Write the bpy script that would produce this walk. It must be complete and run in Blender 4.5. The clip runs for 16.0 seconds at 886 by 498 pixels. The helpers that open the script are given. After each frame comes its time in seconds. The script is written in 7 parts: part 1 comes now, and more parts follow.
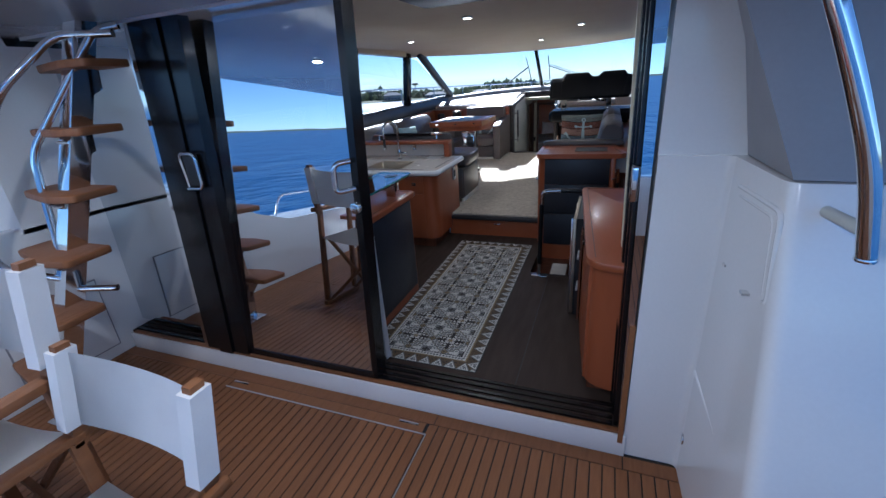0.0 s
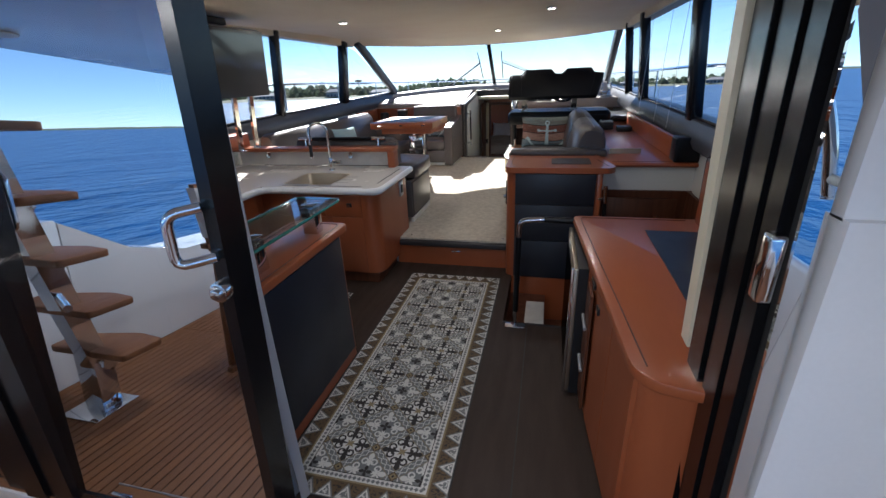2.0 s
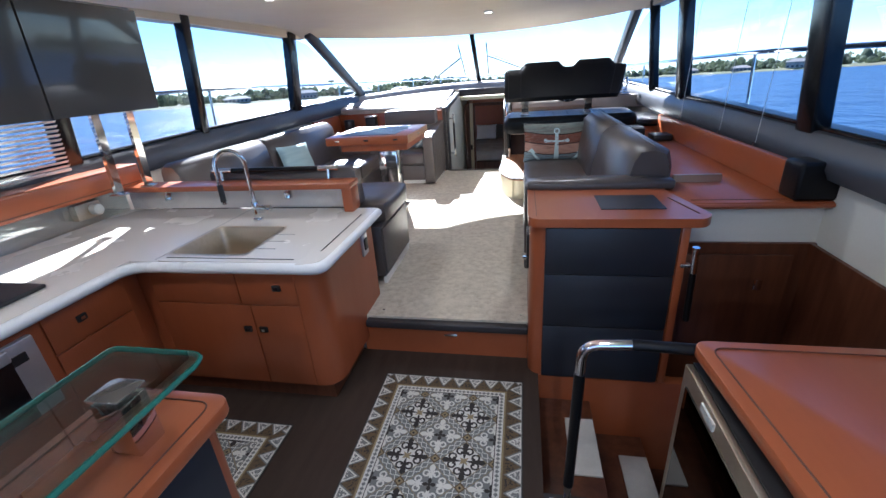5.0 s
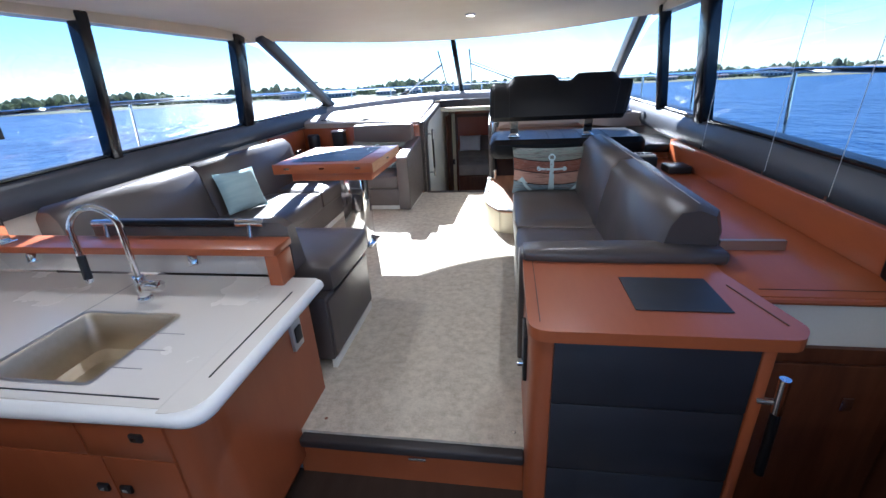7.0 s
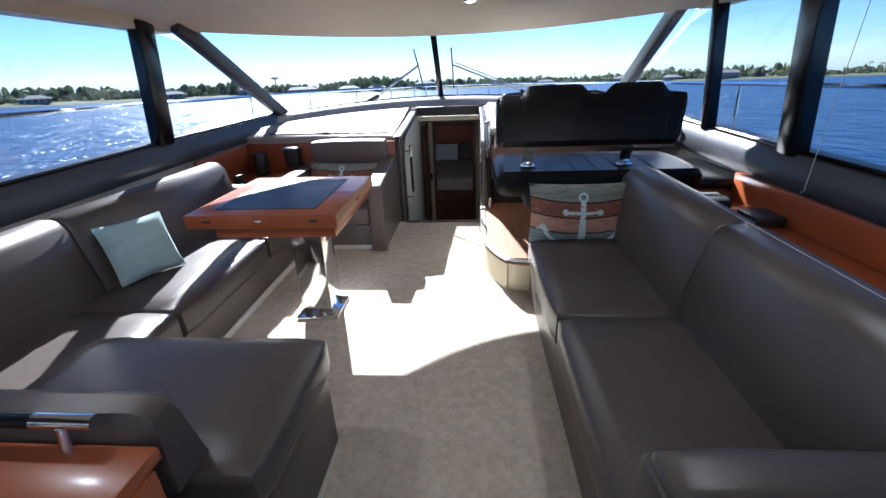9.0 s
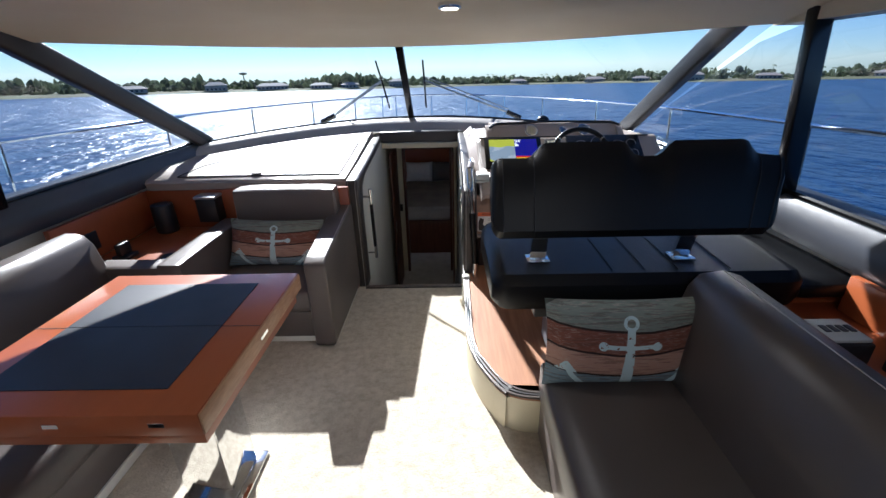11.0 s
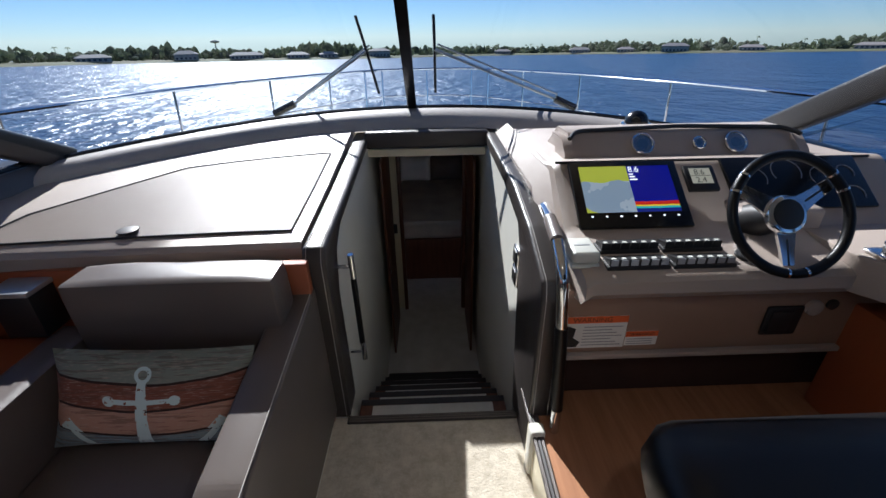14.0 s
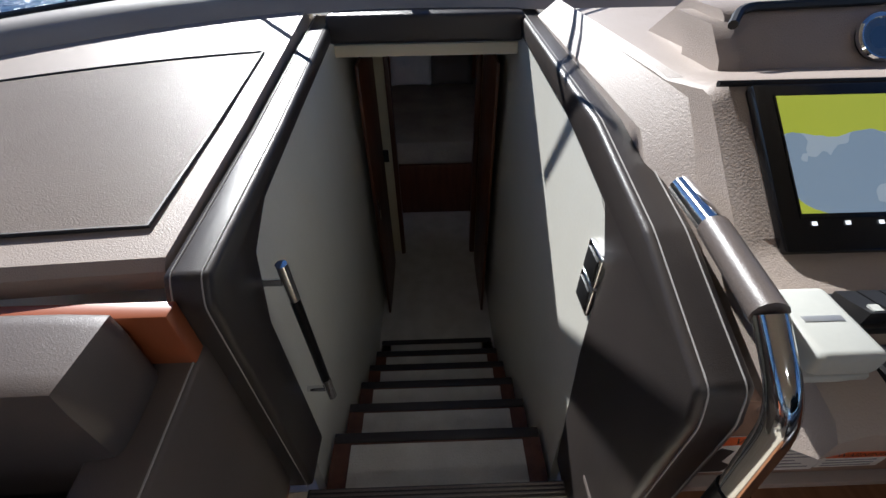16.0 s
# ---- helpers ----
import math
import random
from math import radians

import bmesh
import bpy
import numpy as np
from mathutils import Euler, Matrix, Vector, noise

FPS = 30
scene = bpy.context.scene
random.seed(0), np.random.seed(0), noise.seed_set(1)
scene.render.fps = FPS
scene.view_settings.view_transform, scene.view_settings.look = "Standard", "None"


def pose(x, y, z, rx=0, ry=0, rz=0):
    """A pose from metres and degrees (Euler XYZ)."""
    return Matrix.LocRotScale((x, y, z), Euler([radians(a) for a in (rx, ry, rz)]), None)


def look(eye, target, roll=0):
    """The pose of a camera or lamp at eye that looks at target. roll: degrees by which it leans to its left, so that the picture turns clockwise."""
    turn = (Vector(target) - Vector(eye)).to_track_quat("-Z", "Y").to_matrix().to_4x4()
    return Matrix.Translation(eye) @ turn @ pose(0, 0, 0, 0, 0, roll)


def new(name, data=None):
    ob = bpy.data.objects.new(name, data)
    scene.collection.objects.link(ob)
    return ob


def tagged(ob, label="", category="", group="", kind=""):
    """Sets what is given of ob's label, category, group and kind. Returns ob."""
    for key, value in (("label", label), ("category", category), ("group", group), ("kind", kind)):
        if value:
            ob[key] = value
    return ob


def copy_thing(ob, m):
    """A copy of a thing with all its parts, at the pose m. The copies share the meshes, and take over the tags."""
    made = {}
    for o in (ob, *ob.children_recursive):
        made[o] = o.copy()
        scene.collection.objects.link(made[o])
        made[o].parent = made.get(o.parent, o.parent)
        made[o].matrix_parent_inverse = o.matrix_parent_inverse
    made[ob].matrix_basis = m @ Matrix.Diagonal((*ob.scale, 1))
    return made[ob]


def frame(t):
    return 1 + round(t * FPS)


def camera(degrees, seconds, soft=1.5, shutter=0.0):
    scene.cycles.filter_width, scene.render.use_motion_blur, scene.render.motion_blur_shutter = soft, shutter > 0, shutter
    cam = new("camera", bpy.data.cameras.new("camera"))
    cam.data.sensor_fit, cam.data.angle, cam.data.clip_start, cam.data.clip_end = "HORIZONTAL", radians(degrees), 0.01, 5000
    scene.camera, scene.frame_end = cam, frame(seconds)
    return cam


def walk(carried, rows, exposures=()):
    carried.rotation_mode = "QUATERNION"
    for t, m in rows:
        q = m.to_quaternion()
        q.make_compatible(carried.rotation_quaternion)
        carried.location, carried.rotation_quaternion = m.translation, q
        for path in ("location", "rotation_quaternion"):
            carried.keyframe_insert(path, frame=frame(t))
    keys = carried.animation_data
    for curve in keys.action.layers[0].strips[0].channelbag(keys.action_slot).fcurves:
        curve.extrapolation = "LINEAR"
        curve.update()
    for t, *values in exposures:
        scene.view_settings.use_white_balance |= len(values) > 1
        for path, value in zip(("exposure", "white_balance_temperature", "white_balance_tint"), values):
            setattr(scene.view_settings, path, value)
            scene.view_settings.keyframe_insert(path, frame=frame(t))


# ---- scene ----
import functools

cam = camera(93.4, 16.0)
PATH = [
    (0, (0.149, -0.354, 1.686), (-0.546, 1.366, 0.938), -4.2),
    (0.5, (0.141, -0.114, 1.697), (-0.498, 1.624, 0.942), -3.6),
    (1, (0.02, 0.122, 1.659), (-0.552, 1.882, 0.901), -3.1),
    (1.5, (-0.144, 0.347, 1.667), (-0.649, 2.123, 0.899), -2.6),
    (2, (-0.179, 0.579, 1.633), (-0.637, 2.368, 0.865), -2.6),
    (2.5, (-0.18, 0.849, 1.624), (-0.608, 2.645, 0.856), -3.0),
    (3, (-0.266, 1.061, 1.63), (-0.668, 2.861, 0.857), -3.3),
    (3.5, (-0.362, 1.252, 1.635), (-0.747, 3.055, 0.859), -3.6),
    (6, (-0.564, 2.323, 1.619), (-0.927, 4.127, 0.837), -4.1),
    (6.5, (-0.575, 2.5, 1.672), (-0.908, 4.313, 0.895), -3.6),
    (7, (-0.561, 2.718, 1.702), (-0.86, 4.537, 0.928), -3.1),
    (7.5, (-0.614, 2.948, 1.695), (-0.869, 4.774, 0.918), -2.6),
    (8, (-0.758, 3.209, 1.704), (-0.968, 5.038, 0.923), -2.4),
    (10.5, (-0.907, 4.691, 1.911), (-0.968, 6.524, 1.113), -1.6),
    (11, (-0.9, 4.967, 1.945), (-0.926, 6.8, 1.145), -1.3),
    (11.5, (-0.934, 5.265, 1.94), (-0.919, 7.1, 1.144), -1.1),
    (12, (-1.021, 5.562, 1.948), (-0.974, 7.395, 1.149), -1.1),
    (12.5, (-1.029, 5.832, 1.913), (-0.969, 7.661, 1.107), -1.5),
    (13, (-1.009, 6.116, 1.919), (-0.937, 7.934, 1.09), -1.5),
    (13.5, (-1.073, 6.387, 1.909), (-1.014, 8.187, 1.039), -1.3),
    (14, (-1.165, 6.633, 1.899), (-1.118, 8.413, 0.989), -0.9),
    (14.5, (-1.152, 6.895, 1.862), (-1.115, 8.639, 0.885), -0.7),
    (15, (-1.111, 7.09, 1.836), (-1.075, 8.787, 0.777), -0.6),
    (15.5, (-1.12, 7.294, 1.78), (-1.085, 8.917, 0.612), -0.7),
    (16, (-1.17, 7.55, 1.69), (-1.14, 9.081, 0.403), -0.9),
]
EXPOSURES = [(0.0, 1.62, 5250, 10), (1.0, 1.75, 5450, 10), (2.0, 1.98, 5950, 10), (2.5, 2.3, 6050, 10), (3.5, 2.65, 5700, 10), (6.0, 2.75, 5400, 10), (7.0, 2.7, 5350, 10), (8.2, 2.35, 5400, 10), (10.5, 1.65, 5700, 10), (12.5, 1.45, 5700, 10), (14.5, 1.1, 5800, 10), (16.0, 1.1, 5900, 10)]
walk(cam, [(t, look(eye, target, roll)) for t, eye, target, roll in PATH], EXPOSURES)

# ---- light ----
SUN_AZ, SUN_EL = -20.0, 32.0      # degrees left of the bow, above the horizon
world = bpy.data.worlds.new("world")
scene.world = world
world.use_nodes = True
wn = world.node_tree
sky = wn.nodes.new("ShaderNodeTexSky")
sky.sky_type, sky.sun_disc = "NISHITA", False
sky.sun_elevation, sky.sun_rotation = radians(SUN_EL), radians(SUN_AZ)
sky.air_density, sky.dust_density, sky.ozone_density = 0.7, 0.0, 5.0
wn.nodes["Background"].inputs["Strength"].default_value = 0.060
wn.links.new(sky.outputs[0], wn.nodes["Background"].inputs["Color"])
sun = new("sun", bpy.data.lights.new("sun", "SUN"))
sun.data.energy, sun.data.angle, sun.data.color = 4.5, radians(0.53), (1.0, 0.95, 0.87)
to_sun = Vector((math.sin(radians(SUN_AZ)) * math.cos(radians(SUN_EL)), math.cos(radians(SUN_AZ)) * math.cos(radians(SUN_EL)), math.sin(radians(SUN_EL))))
sun.matrix_world = look((0, 0, 30), Vector((0, 0, 30)) - to_sun)


# ---- materials ----
def material(name, base, rough=0.5, metal=0.0, tint=None, scale=8.0, spread=0.35, stretch=(1, 1, 1), bump=0.0, bump_scale=80.0, rough_spread=0.1, coat=0.0, per_object=0.0):
    """Two colours mixed by a coarse and a fine noise, with fine relief and uneven gloss."""
    m = bpy.data.materials.new(name)
    m.use_nodes = True
    t = m.node_tree
    n, ln = t.nodes, t.links
    b = n["Principled BSDF"]
    b.inputs["Metallic"].default_value = metal
    b.inputs["Coat Weight"].default_value = coat
    b.inputs["Coat Roughness"].default_value = 0.12
    co = n.new("ShaderNodeTexCoord")
    mp = n.new("ShaderNodeMapping")
    mp.inputs["Scale"].default_value = stretch
    ln.new(co.outputs["Object"], mp.inputs[0])
    big, fine = n.new("ShaderNodeTexNoise"), n.new("ShaderNodeTexNoise")
    big.inputs["Scale"].default_value, big.inputs["Detail"].default_value = scale, 5
    fine.inputs["Scale"].default_value, fine.inputs["Detail"].default_value = bump_scale, 3
    for q in (big, fine):
        ln.new(mp.outputs[0], q.inputs["Vector"])
    mix = n.new("ShaderNodeMix")
    mix.data_type = "RGBA"
    mix.inputs["A"].default_value = (*base, 1)
    tint = tint or tuple(c * (1 - spread) for c in base)
    mix.inputs["B"].default_value = (*tint, 1)
    add = n.new("ShaderNodeMath")
    add.operation = "MULTIPLY_ADD"
    add.inputs[1].default_value, add.inputs[2].default_value = 0.35, -0.17
    ln.new(fine.outputs[0], add.inputs[0])
    su = n.new("ShaderNodeMath")
    su.operation = "ADD"
    ln.new(big.outputs[0], su.inputs[0])
    ln.new(add.outputs[0], su.inputs[1])
    if per_object:
        oi = n.new("ShaderNodeObjectInfo")
        pm = n.new("ShaderNodeMath")
        pm.operation = "MULTIPLY_ADD"
        pm.inputs[1].default_value = per_object
        ln.new(oi.outputs["Random"], pm.inputs[0])
        ln.new(su.outputs[0], pm.inputs[2])
        su = pm
    rg = n.new("ShaderNodeMapRange")
    rg.inputs["From Min"].default_value, rg.inputs["From Max"].default_value = 0.3, 0.75 + per_object
    ln.new(su.outputs[0], rg.inputs["Value"])
    ln.new(rg.outputs[0], mix.inputs["Factor"])
    ln.new(mix.outputs["Result"], b.inputs["Base Color"])
    rr = n.new("ShaderNodeMapRange")
    rr.inputs["To Min"].default_value, rr.inputs["To Max"].default_value = max(0.02, rough - rough_spread), min(1, rough + rough_spread)
    ln.new(big.outputs[0], rr.inputs["Value"])
    ln.new(rr.outputs[0], b.inputs["Roughness"])
    if bump:
        bp = n.new("ShaderNodeBump")
        bp.inputs["Strength"].default_value, bp.inputs["Distance"].default_value = bump, 0.004
        ln.new(fine.outputs[0], bp.inputs["Height"])
        ln.new(bp.outputs[0], b.inputs["Normal"])
    return m


def plain(name, base, rough=0.4, metal=0.0, emit=0.0):
    m = bpy.data.materials.new(name)
    m.use_nodes = True
    b = m.node_tree.nodes["Principled BSDF"]
    b.inputs["Base Color"].default_value = (*base, 1)
    b.inputs["Roughness"].default_value, b.inputs["Metallic"].default_value = rough, metal
    if emit:
        b.inputs["Emission Color"].default_value = (*base, 1)
        b.inputs["Emission Strength"].default_value = emit
    return m


def pane(name, tint, gloss, rough=0.0, gloss_tint=(1, 1, 1)):
    """Thin glass: see-through, with a fixed share of mirror reflection."""
    m = bpy.data.materials.new(name)
    m.use_nodes = True
    t = m.node_tree
    t.nodes.remove(t.nodes["Principled BSDF"])
    a, g, x = t.nodes.new("ShaderNodeBsdfTransparent"), t.nodes.new("ShaderNodeBsdfGlossy"), t.nodes.new("ShaderNodeMixShader")
    a.inputs[0].default_value = (*tint, 1)
    g.inputs["Color"].default_value = (*gloss_tint, 1)
    g.inputs["Roughness"].default_value = rough
    x.inputs[0].default_value = gloss
    t.links.new(a.outputs[0], x.inputs[1])
    t.links.new(g.outputs[0], x.inputs[2])
    t.links.new(x.outputs[0], t.nodes["Material Output"].inputs[0])
    return m


WOOD = material("cherry_wood", (0.36, 0.098, 0.034), 0.32, tint=(0.315, 0.082, 0.028), scale=1.0, stretch=(5, 1.0, 5), bump_scale=14, coat=0.2)
WOOD_UP = material("cherry_wood_upright", (0.33, 0.088, 0.031), 0.34, tint=(0.285, 0.073, 0.025), scale=1.0, stretch=(5, 5, 0.8), bump_scale=14, coat=0.15)
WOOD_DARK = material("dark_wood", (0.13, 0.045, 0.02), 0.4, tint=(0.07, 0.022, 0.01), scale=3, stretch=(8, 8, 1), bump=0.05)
TEAK = material("teak", (0.27, 0.108, 0.037), 0.55, tint=(0.17, 0.066, 0.022), scale=4, stretch=(14, 1.5, 6), bump=0.25, bump_scale=40, per_object=0.35)
CAULK = material("black_caulking", (0.02, 0.018, 0.016), 0.7)
GELCOAT = material("white_gelcoat", (0.80, 0.80, 0.79), 0.16, tint=(0.74, 0.74, 0.73), scale=1.2, rough_spread=0.05, coat=0.5)
GREY_PANEL = material("grey_painted_panel", (0.30, 0.30, 0.32), 0.35, scale=2, spread=0.12)
LINER = material("cream_headliner", (0.84, 0.76, 0.59), 0.7, tint=(0.80, 0.71, 0.54), scale=2.5, bump=0.15, bump_scale=240)
WHITE_PAINT = material("off_white_panel", (0.76, 0.75, 0.68), 0.4, tint=(0.70, 0.68, 0.60), scale=2)
CREAM = material("cream_panel", (0.74, 0.68, 0.50), 0.4, tint=(0.70, 0.63, 0.45), scale=2)
LEATHER = material("dark_brown_leather", (0.080, 0.066, 0.060), 0.33, tint=(0.066, 0.054, 0.048), scale=3, bump=0.18, bump_scale=420, rough_spread=0.07)
LEATHER_DARK = material("dark_trim_leather", (0.045, 0.038, 0.035), 0.36, tint=(0.036, 0.030, 0.028), scale=3, bump=0.2, bump_scale=420, rough_spread=0.07)
LEATHER_GREY = material("grey_brown_leather", (0.125, 0.105, 0.095), 0.33, tint=(0.105, 0.087, 0.078), scale=3, bump=0.18, bump_scale=420, rough_spread=0.07)
LEATHER_BLACK = material("black_leather", (0.0055, 0.006, 0.007), 0.34, tint=(0.004, 0.004, 0.005), scale=3, bump=0.15, bump_scale=420, rough_spread=0.07)
LEATHER_BLACK.node_tree.nodes["Principled BSDF"].inputs["Specular IOR Level"].default_value = 0.28
COAMING = material("blue_black_vinyl", (0.070, 0.074, 0.086), 0.36, scale=2, bump=0.15, bump_scale=320)
DASH = material("taupe_dash_vinyl", (0.38, 0.32, 0.28), 0.46, tint=(0.345, 0.285, 0.245), scale=3, bump=0.3, bump_scale=280)
DASH_BROWN = material("brown_vinyl", (0.30, 0.19, 0.135), 0.5, tint=(0.26, 0.16, 0.11), scale=3, bump=0.3, bump_scale=280)
DASH_GREY = material("grey_dash_roll", (0.36, 0.33, 0.31), 0.5, tint=(0.30, 0.27, 0.255), scale=3, bump=0.2, bump_scale=280)
CARPET = material("beige_carpet", (0.60, 0.54, 0.44), 0.95, tint=(0.42, 0.37, 0.29), scale=26, bump=1.0, bump_scale=110, rough_spread=0.02)
CARPET_DIM = material("grey_carpet", (0.62, 0.60, 0.56), 0.95, tint=(0.50, 0.48, 0.44), scale=9, bump=1.0, bump_scale=150, rough_spread=0.02)
VINYL = material("dark_brown_vinyl_floor", (0.050, 0.033, 0.025), 0.55, tint=(0.038, 0.025, 0.018), scale=3, stretch=(6, 1, 1), bump=0.1, bump_scale=60)
VINYL.node_tree.nodes["Principled BSDF"].inputs["Specular IOR Level"].default_value = 0.25
TRIM_DARK = material("dark_step_trim", (0.035, 0.030, 0.030), 0.5, scale=4)
WHITE_EDGE = material("white_worktop_edge", (0.82, 0.82, 0.80), 0.3, tint=(0.79, 0.79, 0.77), scale=3)
CORIAN = material("white_worktop", (0.73, 0.69, 0.63), 0.26, tint=(0.71, 0.67, 0.605), scale=3, bump_scale=300)
SLATE = material("blue_black_inlay", (0.022, 0.025, 0.033), 0.42, scale=4, spread=0.3, bump=0.1, bump_scale=300)
BLACK = material("black_aluminium", (0.006, 0.006, 0.007), 0.22, scale=3, spread=0.2, rough_spread=0.05)
PLASTIC = material("black_plastic", (0.016, 0.016, 0.017), 0.45, scale=4)
GREY_PLASTIC = material("pale_grey_plastic", (0.55, 0.56, 0.52), 0.45, scale=4, spread=0.1)
CHROME = material("polished_steel", (0.78, 0.79, 0.80), 0.08, 1.0, scale=4, spread=0.06, rough_spread=0.04)
STEEL = material("brushed_steel", (0.56, 0.49, 0.38), 0.42, 1.0, tint=(0.52, 0.45, 0.34), scale=4, stretch=(1, 10, 10), rough_spread=0.05)
SILVER = material("silver_plastic", (0.50, 0.51, 0.52), 0.35, 0.6, scale=4, spread=0.1)
CANVAS = material("white_canvas", (0.78, 0.78, 0.77), 0.9, tint=(0.70, 0.70, 0.70), scale=5, bump=0.5, bump_scale=420)
CURTAIN = material("white_curtain", (0.74, 0.74, 0.73), 0.85, tint=(0.66, 0.66, 0.66), scale=4, bump=0.3, bump_scale=300)
GLOSS_GREY = material("gloss_grey_lacquer", (0.075, 0.068, 0.062), 0.04, scale=2, spread=0.05, rough_spread=0.015, coat=1.0)
BLIND = material("ivory_blind", (0.75, 0.72, 0.66), 0.5, scale=5, spread=0.1)
WOVEN = material("black_woven", (0.012, 0.012, 0.012), 0.6, scale=60, spread=0.8, bump=1.0, bump_scale=90)
AQUA = material("pale_aqua_fabric", (0.42, 0.58, 0.60), 0.9, tint=(0.33, 0.48, 0.52), scale=5, stretch=(1, 1, 6), bump=0.4, bump_scale=350)
GLASS = pane("side_window_glass", (0.50, 0.535, 0.57), 0.05)
SCREEN_GLASS = pane("windscreen_glass", (0.58, 0.61, 0.63), 0.02)
DOOR_GLASS = pane("mirror_tinted_glass", (0.10, 0.105, 0.11), 0.70, 0.0, (0.93, 0.97, 1.0))
CLEAR = pane("clear_glass", (0.84, 0.90, 0.88), 0.30)
CLEAR_EDGE = material("green_glass_edge", (0.04, 0.19, 0.14), 0.1, scale=4, spread=0.2)
FRIDGE_GLASS = pane("dark_glass", (0.05, 0.06, 0.07), 0.22)
# foliage paled in its colour to imitate haze over the water
HAZED_LEAF = material("hazed_leaves", (0.20, 0.22, 0.17), 0.8, tint=(0.11, 0.13, 0.10), scale=0.12, bump=0.0)
LAWN = material("shore_grass", (0.15, 0.17, 0.075), 0.9, tint=(0.20, 0.17, 0.10), scale=0.05)
HOUSE_WALL = material("pale_house_wall", (0.50, 0.47, 0.42), 0.8, scale=0.4)
HOUSE_ROOF = material("house_roof", (0.55, 0.52, 0.50), 0.7, tint=(0.30, 0.20, 0.16), scale=0.02)
HOUSE_WINDOW = plain("house_window", (0.05, 0.07, 0.09), 0.1)
ORANGE = plain("orange_print", (0.80, 0.15, 0.04), 0.5)
PAPER = plain("label_paper", (0.78, 0.77, 0.73), 0.5)
INK = plain("ink", (0.02, 0.02, 0.02), 0.5)
LAMP = plain("lamp_glow", (1.0, 0.9, 0.75), 0.4, 0, 3.0)
RED = plain("red_light", (0.8, 0.03, 0.02), 0.4)
THREAD_DARK = plain("dark_thread", (0.012, 0.012, 0.013), 0.6)
# near-black brown that paints the shade below the helm console
FOOTWELL_SHADE = material("footwell_shade", (0.045, 0.022, 0.016), 0.7, scale=4)
STITCH = plain("pale_thread", (0.38, 0.36, 0.34), 0.8)
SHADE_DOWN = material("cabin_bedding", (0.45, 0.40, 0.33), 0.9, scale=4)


def leafy(m):
    """Leaves let part of the light through; the pale, strong share imitates distance haze."""
    t = m.node_tree
    tr, mx = t.nodes.new("ShaderNodeBsdfTranslucent"), t.nodes.new("ShaderNodeMixShader")
    tr.inputs[0].default_value = (0.42, 0.46, 0.34, 1)
    mx.inputs[0].default_value = 0.65
    t.links.new(t.nodes["Principled BSDF"].outputs[0], mx.inputs[1])
    t.links.new(tr.outputs[0], mx.inputs[2])
    t.links.new(mx.outputs[0], t.nodes["Material Output"].inputs[0])


leafy(HAZED_LEAF)


class Nodes:
    """Short-hand for maths on a shader's coordinates."""

    def __init__(self, name, rough):
        self.m = bpy.data.materials.new(name)
        self.m.use_nodes = True
        self.t = self.m.node_tree
        self.b = self.t.nodes["Principled BSDF"]
        self.b.inputs["Roughness"].default_value = rough
        co = self.t.nodes.new("ShaderNodeTexCoord")
        sp = self.t.nodes.new("ShaderNodeSeparateXYZ")
        self.t.links.new(co.outputs["Object"], sp.inputs[0])
        self.co, (self.x, self.y, self.z) = co.outputs["Object"], sp.outputs

    def f(self, op, a, b=0.0, c=0.0):
        q = self.t.nodes.new("ShaderNodeMath")
        q.operation = op
        for i, v in enumerate((a, b, c)):
            if isinstance(v, (int, float)):
                q.inputs[i].default_value = v
            else:
                self.t.links.new(v, q.inputs[i])
        return q.outputs[0]

    def mix(self, fac, a, b):
        q = self.t.nodes.new("ShaderNodeMix")
        q.data_type = "RGBA"
        for key, v in (("Factor", fac), ("A", a), ("B", b)):
            if isinstance(v, tuple):
                q.inputs[key].default_value = (*v, 1)
            else:
                self.t.links.new(v, q.inputs[key])
        return q.outputs["Result"]

    def noise(self, scale, detail=4, stretch=(1, 1, 1)):
        mp = self.t.nodes.new("ShaderNodeMapping")
        mp.inputs["Scale"].default_value = stretch
        self.t.links.new(self.co, mp.inputs[0])
        q = self.t.nodes.new("ShaderNodeTexNoise")
        q.inputs["Scale"].default_value, q.inputs["Detail"].default_value = scale, detail
        self.t.links.new(mp.outputs[0], q.inputs["Vector"])
        return q.outputs[0]

    def done(self, colour):
        self.t.links.new(colour, self.b.inputs["Base Color"])
        return self.m


